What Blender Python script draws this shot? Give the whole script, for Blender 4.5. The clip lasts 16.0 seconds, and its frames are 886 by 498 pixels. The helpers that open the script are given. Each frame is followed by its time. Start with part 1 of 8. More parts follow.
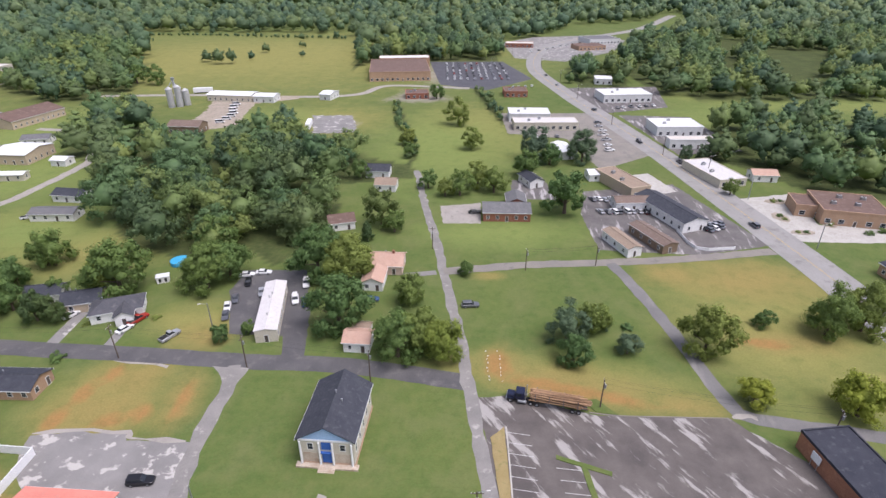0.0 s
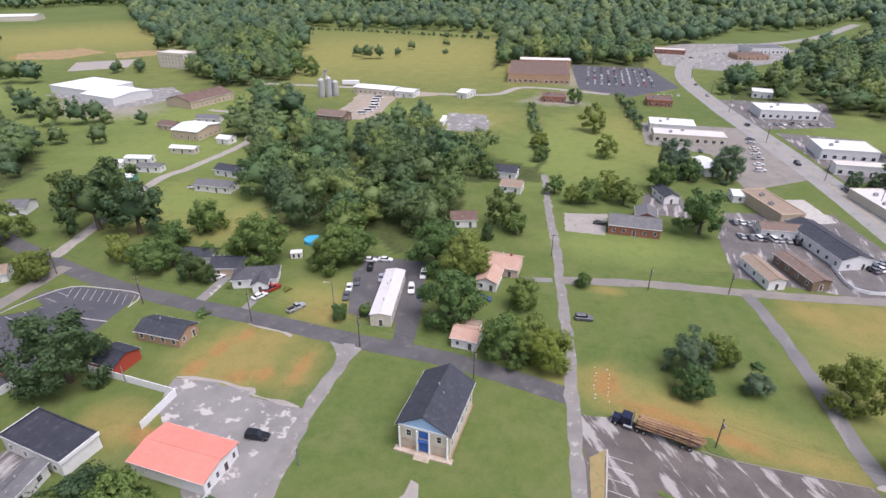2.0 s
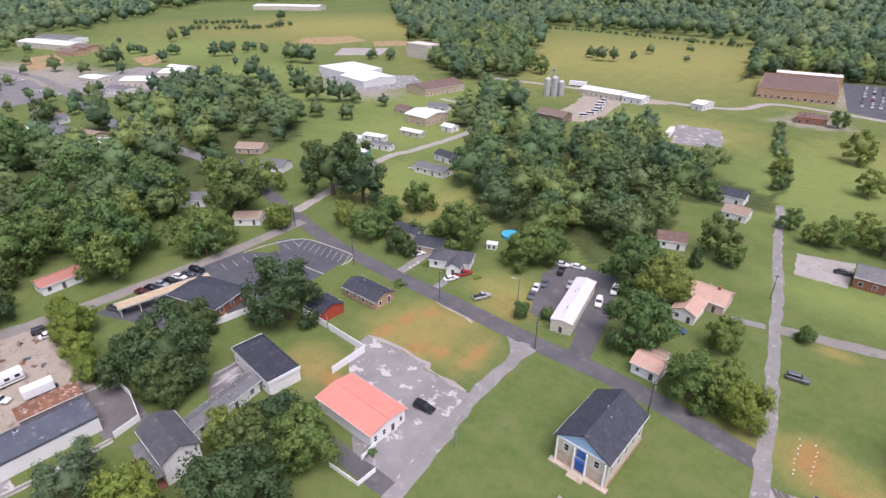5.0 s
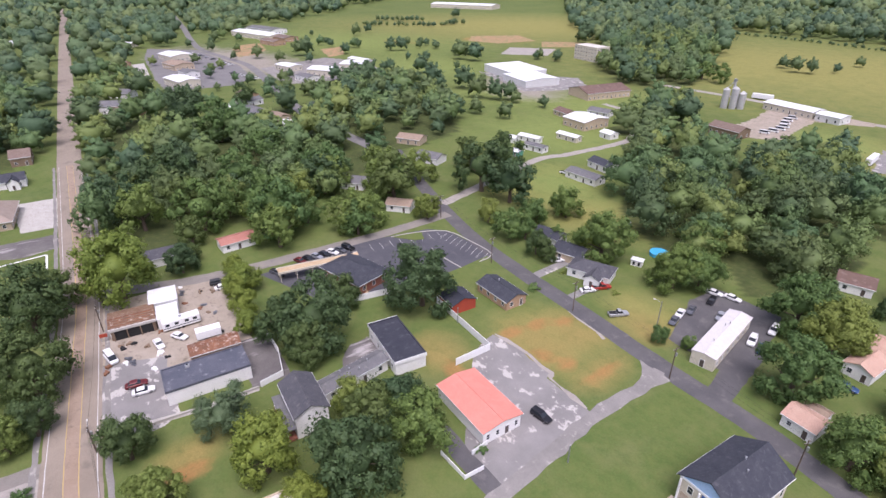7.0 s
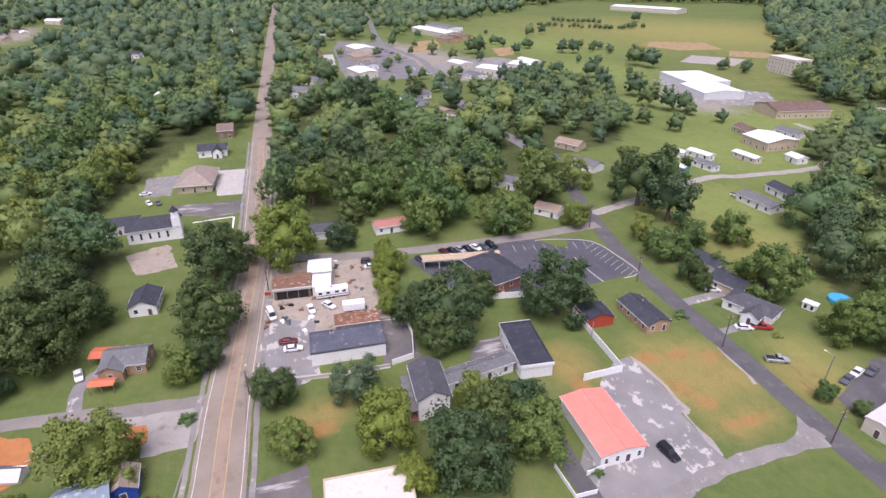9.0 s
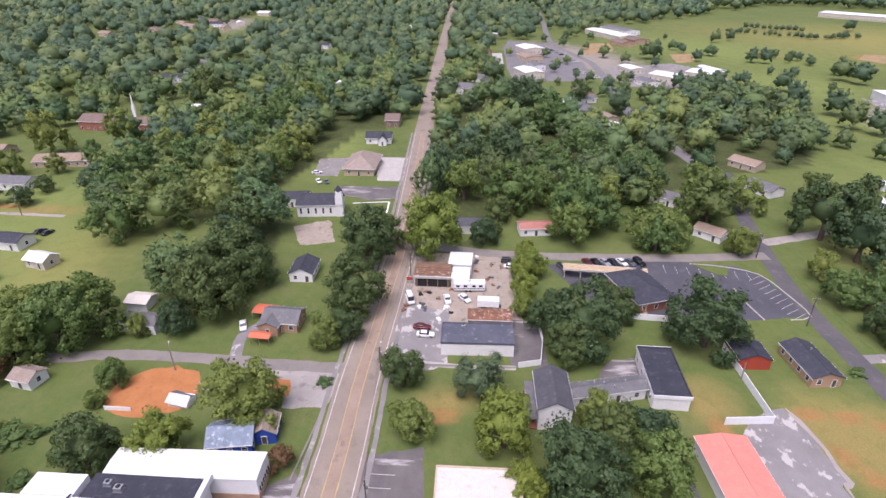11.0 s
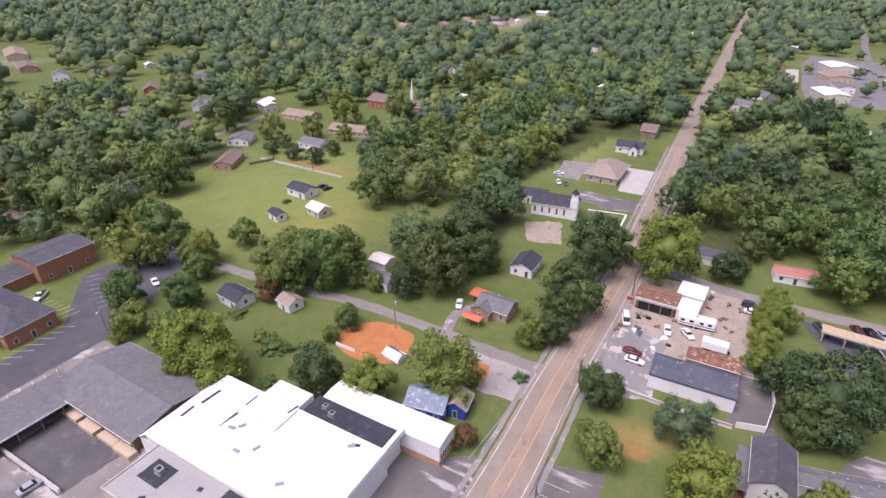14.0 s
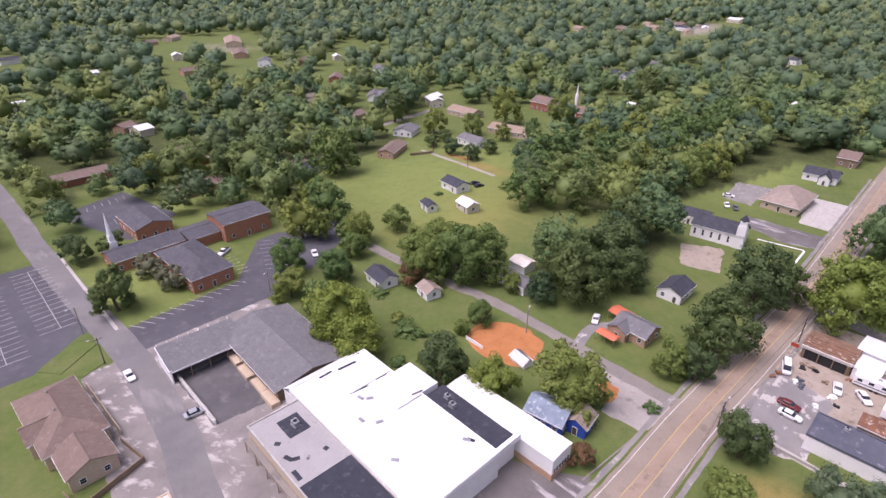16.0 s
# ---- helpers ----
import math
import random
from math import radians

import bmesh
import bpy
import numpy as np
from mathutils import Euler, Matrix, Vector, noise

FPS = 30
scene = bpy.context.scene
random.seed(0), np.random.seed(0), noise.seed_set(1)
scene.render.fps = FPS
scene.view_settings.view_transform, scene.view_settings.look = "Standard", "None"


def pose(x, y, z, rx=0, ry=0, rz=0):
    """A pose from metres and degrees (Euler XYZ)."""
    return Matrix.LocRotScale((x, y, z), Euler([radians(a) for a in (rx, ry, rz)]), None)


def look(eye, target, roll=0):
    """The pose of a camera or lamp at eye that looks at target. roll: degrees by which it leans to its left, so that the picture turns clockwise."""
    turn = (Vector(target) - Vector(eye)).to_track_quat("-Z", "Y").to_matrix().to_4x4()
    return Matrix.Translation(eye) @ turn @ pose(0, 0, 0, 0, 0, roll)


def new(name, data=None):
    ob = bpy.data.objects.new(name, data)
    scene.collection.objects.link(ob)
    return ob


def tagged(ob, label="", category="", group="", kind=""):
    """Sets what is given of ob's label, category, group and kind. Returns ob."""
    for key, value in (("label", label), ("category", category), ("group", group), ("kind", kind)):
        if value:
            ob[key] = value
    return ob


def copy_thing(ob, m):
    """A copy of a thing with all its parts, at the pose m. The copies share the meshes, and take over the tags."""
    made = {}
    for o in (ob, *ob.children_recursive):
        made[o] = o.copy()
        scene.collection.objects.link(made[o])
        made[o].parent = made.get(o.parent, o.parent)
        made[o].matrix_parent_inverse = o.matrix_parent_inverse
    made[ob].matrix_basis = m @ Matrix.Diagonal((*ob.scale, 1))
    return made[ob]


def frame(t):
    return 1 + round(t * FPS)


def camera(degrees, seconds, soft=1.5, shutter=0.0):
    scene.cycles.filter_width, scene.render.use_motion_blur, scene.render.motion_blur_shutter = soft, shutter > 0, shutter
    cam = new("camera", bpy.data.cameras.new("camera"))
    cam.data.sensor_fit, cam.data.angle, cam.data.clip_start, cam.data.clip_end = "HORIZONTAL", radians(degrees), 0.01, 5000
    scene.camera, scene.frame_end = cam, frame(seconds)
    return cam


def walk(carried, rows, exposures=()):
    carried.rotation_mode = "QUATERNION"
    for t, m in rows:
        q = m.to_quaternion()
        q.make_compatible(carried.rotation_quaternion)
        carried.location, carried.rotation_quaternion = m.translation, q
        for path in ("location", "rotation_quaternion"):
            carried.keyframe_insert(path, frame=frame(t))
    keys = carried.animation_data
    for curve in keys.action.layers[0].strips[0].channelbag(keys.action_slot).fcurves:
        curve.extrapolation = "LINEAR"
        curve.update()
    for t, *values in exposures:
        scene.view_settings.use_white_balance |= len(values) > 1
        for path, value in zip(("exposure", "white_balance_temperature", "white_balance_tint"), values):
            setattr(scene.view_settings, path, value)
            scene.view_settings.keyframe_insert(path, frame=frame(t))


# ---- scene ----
# ------------------------------------------------------------------ camera
cam = camera(77.36, 16.0)
# seconds, eye x y z (m), heading, pitch, lean (degrees)
PATH = [
    (0.0, 0.00, 0.00, 85.55, -0.02, -27.70, 0.05),
    (0.5, 0.01, 0.02, 85.62, 3.44, -27.69, 0.00),
    (1.0, 0.03, 0.04, 85.69, 6.94, -27.69, -0.06),
    (1.5, 0.07, 0.07, 85.75, 10.37, -27.65, -0.08),
    (2.0, 0.13, 0.13, 85.79, 13.78, -27.65, -0.08),
    (2.5, 0.20, 0.21, 85.82, 17.27, -27.64, -0.09),
    (3.0, 0.29, 0.29, 85.83, 20.99, -27.67, -0.11),
    (3.5, 0.39, 0.38, 85.85, 24.79, -27.72, -0.14),
    (4.0, 0.49, 0.48, 85.87, 28.61, -27.73, -0.15),
    (6.5, 1.35, 1.42, 86.19, 48.85, -27.78, 0.13),
    (7.0, 1.43, 1.47, 86.28, 53.00, -27.78, 0.13),
    (7.5, 1.54, 1.50, 86.37, 57.22, -27.78, 0.13),
    (8.0, 1.67, 1.54, 86.48, 61.47, -27.76, 0.10),
    (8.5, 1.81, 1.57, 86.60, 65.58, -27.74, 0.05),
    (9.0, 1.97, 1.60, 86.73, 69.67, -27.73, 0.02),
    (11.5, 1.91, 1.82, 86.97, 90.51, -27.75, -0.04),
    (12.0, 1.86, 1.91, 86.98, 94.90, -27.72, -0.05),
    (12.5, 1.79, 2.00, 86.98, 99.25, -27.70, -0.09),
    (13.0, 1.71, 2.09, 86.97, 103.61, -27.70, -0.11),
    (13.5, 1.64, 2.17, 86.95, 107.94, -27.68, -0.11),
    (14.0, 1.59, 2.26, 86.92, 112.25, -27.66, -0.11),
    (14.5, 1.55, 2.35, 86.90, 116.54, -27.64, -0.12),
    (15.0, 1.52, 2.46, 86.92, 120.74, -27.61, -0.17),
    (15.5, 1.50, 2.56, 86.96, 124.83, -27.61, -0.21),
    (16.0, 1.49, 2.65, 87.04, 128.87, -27.59, -0.24),
]
walk(cam, [(t, pose(x, y, z, 90 + pitch, 0, yaw) @ pose(0, 0, 0, 0, 0, -lean)) for t, x, y, z, yaw, pitch, lean in PATH], exposures=[(0.0, 0.53, 6110, 19), (6.5, 0.61, 6060, 25), (12.0, 0.61, 6110, 30), (16.0, 0.6, 6220, 34)])

# ------------------------------------------------------------------ world and sun
world = bpy.data.worlds.new("overcast_sky")
scene.world = world
world.use_nodes = True
wn, wl = world.node_tree.nodes, world.node_tree.links
sky = wn.new("ShaderNodeTexSky")
sky.sky_type, sky.sun_disc = "NISHITA", False
sky.sun_elevation, sky.sun_rotation = radians(66), radians(120)
sky.air_density, sky.dust_density, sky.ozone_density = 1.0, 4.0, 1.0
hsv = wn.new("ShaderNodeHueSaturation")
hsv.inputs["Saturation"].default_value = 0.62
wl.new(sky.outputs["Color"], hsv.inputs["Color"])
wl.new(hsv.outputs["Color"], wn["Background"].inputs["Color"])
wn["Background"].inputs["Strength"].default_value = 0.135
sun = new("sun", bpy.data.lights.new("sun", "SUN"))
sun.data.energy, sun.data.angle, sun.data.color = 1.95, radians(45), (1.0, 0.955, 0.925)
sun.matrix_world = look((0, 0, 0), (-math.sin(radians(120)) * math.cos(radians(66)), -math.cos(radians(120)) * math.cos(radians(66)), -math.sin(radians(66))))


# ------------------------------------------------------------------ materials
def node_mat(name, rough=0.85, metal=0.0):
    m = bpy.data.materials.new(name)
    m.use_nodes = True
    b = m.node_tree.nodes["Principled BSDF"]
    b.inputs["Roughness"].default_value, b.inputs["Metallic"].default_value = rough, metal
    b.inputs["Specular IOR Level"].default_value = 0.3
    return m, m.node_tree.nodes, m.node_tree.links, b


def noise_node(n, l, scale, detail=4.0, rough=0.6, vec=None):
    k = n.new("ShaderNodeTexNoise")
    k.inputs["Scale"].default_value, k.inputs["Detail"].default_value, k.inputs["Roughness"].default_value = scale, detail, rough
    if vec:
        l.new(vec, k.inputs["Vector"])
    return k.outputs["Fac"]


def ramp(n, l, fac, lo, hi):
    k = n.new("ShaderNodeMapRange")
    k.inputs["From Min"].default_value, k.inputs["From Max"].default_value = lo, hi
    l.new(fac, k.inputs["Value"])
    return k.outputs["Result"]


def mix(n, l, fac, a, b):
    k = n.new("ShaderNodeMix")
    k.data_type = "RGBA"
    for sock, v in (("Factor", fac), ("A", a), ("B", b)):
        s = k.inputs[0] if sock == "Factor" else k.inputs[6] if sock == "A" else k.inputs[7]
        if isinstance(v, (int, float)):
            s.default_value = v
        elif isinstance(v, tuple):
            s.default_value = (*v, 1)
        else:
            l.new(v, s)
    return k.outputs[2]


def surface(name, a, b, c=None, big=0.25, fine=6.0, rough=0.85, metal=0.0, bump=0.15, spot=(0.55, 0.7), vary=0.0, turn=0.0, stretch=1.0):
    """Two colours in large patches, a third in stains, fine grain and relief."""
    m, n, l, bs = node_mat(name, rough, metal)
    pos = n.new("ShaderNodeTexCoord").outputs["Object"]
    col = mix(n, l, ramp(n, l, noise_node(n, l, big, 5, 0.65, pos), 0.35, 0.65), a, b)
    if c:
        spread = pos
        if stretch != 1.0:
            mp = n.new("ShaderNodeMapping")
            mp.vector_type = "TEXTURE"
            mp.inputs["Rotation"].default_value[2], mp.inputs["Scale"].default_value[1] = radians(turn), stretch
            l.new(pos, mp.inputs["Vector"])
            spread = mp.outputs["Vector"]
        col = mix(n, l, ramp(n, l, noise_node(n, l, big * 2.7, 6, 0.62, spread), *spot), col, c)
    grain = noise_node(n, l, fine, 3, 0.7, pos)
    dark = mix(n, l, 0.25, col, (0, 0, 0))
    col = mix(n, l, ramp(n, l, grain, 0.4, 0.75), col, dark)
    if vary:
        info = n.new("ShaderNodeObjectInfo").outputs["Random"]
        h = n.new("ShaderNodeHueSaturation")
        l.new(ramp(n, l, info, -0.9 / vary + 0.5, 1.1 / vary + 0.5), h.inputs["Value"])
        h.inputs["Value"].default_value = 1
        mr = h.inputs["Value"].links[0].from_node
        mr.inputs["From Min"].default_value, mr.inputs["From Max"].default_value = 0, 1
        mr.inputs["To Min"].default_value, mr.inputs["To Max"].default_value = 1 - vary, 1 + vary
        l.new(col, h.inputs["Color"])
        col = h.outputs["Color"]
    l.new(col, bs.inputs["Base Color"])
    if bump:
        k = n.new("ShaderNodeBump")
        k.inputs["Strength"].default_value, k.inputs["Distance"].default_value = bump, 0.05
        l.new(grain, k.inputs["Height"])
        l.new(k.outputs["Normal"], bs.inputs["Normal"])
    return m


def banded(name, a, b, pitch, axis="Z", rough=0.8, c=None, depth=0.3, metal=0.0, big=0.4):
    """Courses or ribs along an axis (siding, brick courses, shingle rows, metal ribs) over a stained colour."""
    m = surface(name, a, b, c, big=big, rough=rough, metal=metal, bump=0)
    n, l = m.node_tree.nodes, m.node_tree.links
    bs = n["Principled BSDF"]
    w = n.new("ShaderNodeTexWave")
    w.bands_direction, w.wave_profile = axis, "SAW"
    w.inputs["Scale"].default_value = 0.314 / pitch
    w.inputs["Distortion"].default_value = 0.3
    l.new(n.new("ShaderNodeTexCoord").outputs["Object"], w.inputs["Vector"])
    col = bs.inputs["Base Color"].links[0].from_socket
    line = ramp(n, l, w.outputs["Fac"], 0.8, 1.0)
    l.new(mix(n, l, line, col, mix(n, l, depth, col, (0.02, 0.02, 0.02))), bs.inputs["Base Color"])
    k = n.new("ShaderNodeBump")
    k.inputs["Strength"].default_value, k.inputs["Distance"].default_value = 0.4, 0.03
    l.new(w.outputs["Fac"], k.inputs["Height"])
    l.new(k.outputs["Normal"], bs.inputs["Normal"])
    return m


def leaf_mat(name, a, b, c, d, grain=0.55):
    """Leaf by leaf between a and b; tree by tree towards c or d."""
    m, n, l, bs = node_mat(name, 0.6)
    rnd = n.new("ShaderNodeNewGeometry").outputs["Random Per Island"]
    obj = n.new("ShaderNodeObjectInfo").outputs["Random"]
    tone = n.new("ShaderNodeAttribute")
    tone.attribute_name = "tone"
    add = n.new("ShaderNodeMath")
    l.new(obj, add.inputs[0])
    l.new(tone.outputs["Fac"], add.inputs[1])
    frac = n.new("ShaderNodeMath")
    frac.operation = "FRACT"
    l.new(add.outputs[0], frac.inputs[0])
    fine = noise_node(n, l, 0.55, 5, 0.72, n.new("ShaderNodeNewGeometry").outputs["Position"])
    both = n.new("ShaderNodeMath")
    both.operation = "MULTIPLY_ADD"
    l.new(rnd, both.inputs[0])
    both.inputs[1].default_value = grain
    l.new(ramp(n, l, fine, 0.3, 1.0), both.inputs[2])
    col = mix(n, l, both.outputs[0], a, b)
    col = mix(n, l, ramp(n, l, frac.outputs[0], 0.45, 1.15), col, c)
    col = mix(n, l, ramp(n, l, frac.outputs[0], 0.5, -0.25), col, d)
    bs.inputs["Specular IOR Level"].default_value = 0.25
    l.new(col, bs.inputs["Base Color"])
    tr = n.new("ShaderNodeBsdfTranslucent")
    l.new(col, tr.inputs["Color"])
    ms = n.new("ShaderNodeMixShader")
    ms.inputs[0].default_value = 0.3
    l.new(bs.outputs[0], ms.inputs[1])
    l.new(tr.outputs[0], ms.inputs[2])
    l.new(ms.outputs[0], n["Material Output"].inputs["Surface"])
    return m


def ground_mat():
    m, n, l, bs = node_mat("grass_ground", 0.95)
    bs.inputs["Specular IOR Level"].default_value = 0.1
    pos = n.new("ShaderNodeTexCoord").outputs["Object"]
    col = mix(n, l, ramp(n, l, noise_node(n, l, 0.02, 5, 0.6, pos), 0.3, 0.7), (0.083, 0.128, 0.036), (0.125, 0.158, 0.046))
    col = mix(n, l, ramp(n, l, noise_node(n, l, 0.11, 6, 0.65, pos), 0.45, 0.8), col, (0.15, 0.165, 0.065))
    edge = noise_node(n, l, 0.09, 7, 0.68, pos)

    def weight(attr, soft=0.5):
        a = n.new("ShaderNodeAttribute")
        a.attribute_name = attr
        s = n.new("ShaderNodeMath")
        s.operation = "ADD"
        l.new(a.outputs["Fac"], s.inputs[0])
        o = n.new("ShaderNodeMath")
        o.operation = "MULTIPLY_ADD"
        l.new(edge, o.inputs[0])
        o.inputs[1].default_value, o.inputs[2].default_value = 1.3, -0.65
        l.new(o.outputs[0], s.inputs[1])
        g = n.new("ShaderNodeMath")
        g.operation = "MULTIPLY"
        l.new(ramp(n, l, s.outputs[0], 0.5 - soft, 0.5 + soft), g.inputs[0])
        l.new(ramp(n, l, a.outputs["Fac"], 0.0, 0.15), g.inputs[1])
        return g.outputs[0]
    col = mix(n, l, weight("meadow"), col, (0.245, 0.232, 0.075))
    # brighter lawns, with distance haze painted into the farther ones
    col = mix(n, l, weight("lush_haze"), col, (0.18, 0.225, 0.066))
    col = mix(n, l, weight("dry"), col, (0.265, 0.212, 0.074))
    col = mix(n, l, weight("bare", 0.25), col, (0.315, 0.182, 0.068))
    col = mix(n, l, weight("gravel", 0.3), col, (0.3, 0.27, 0.23))
    # darker ground colour inside the WOODS outlines
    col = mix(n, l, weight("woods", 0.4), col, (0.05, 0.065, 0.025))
    col = mix(n, l, ramp(n, l, noise_node(n, l, 0.55, 5, 0.7, pos), 0.42, 0.75), col, mix(n, l, 0.3, col, (0.2, 0.19, 0.07)))
    col = mix(n, l, ramp(n, l, noise_node(n, l, 0.23, 6, 0.7, pos), 0.5, 0.75), col, mix(n, l, 0.35, col, (0.045, 0.09, 0.02)))
    fine = noise_node(n, l, 2.2, 4, 0.75, pos)
    col = mix(n, l, ramp(n, l, fine, 0.35, 0.8), col, mix(n, l, 0.35, col, (0.02, 0.03, 0.005)))
    l.new(col, bs.inputs["Base Color"])
    k = n.new("ShaderNodeBump")
    k.inputs["Strength"].default_value, k.inputs["Distance"].default_value = 0.5, 0.1
    l.new(fine, k.inputs["Height"])
    l.new(k.outputs["Normal"], bs.inputs["Normal"])
    return m


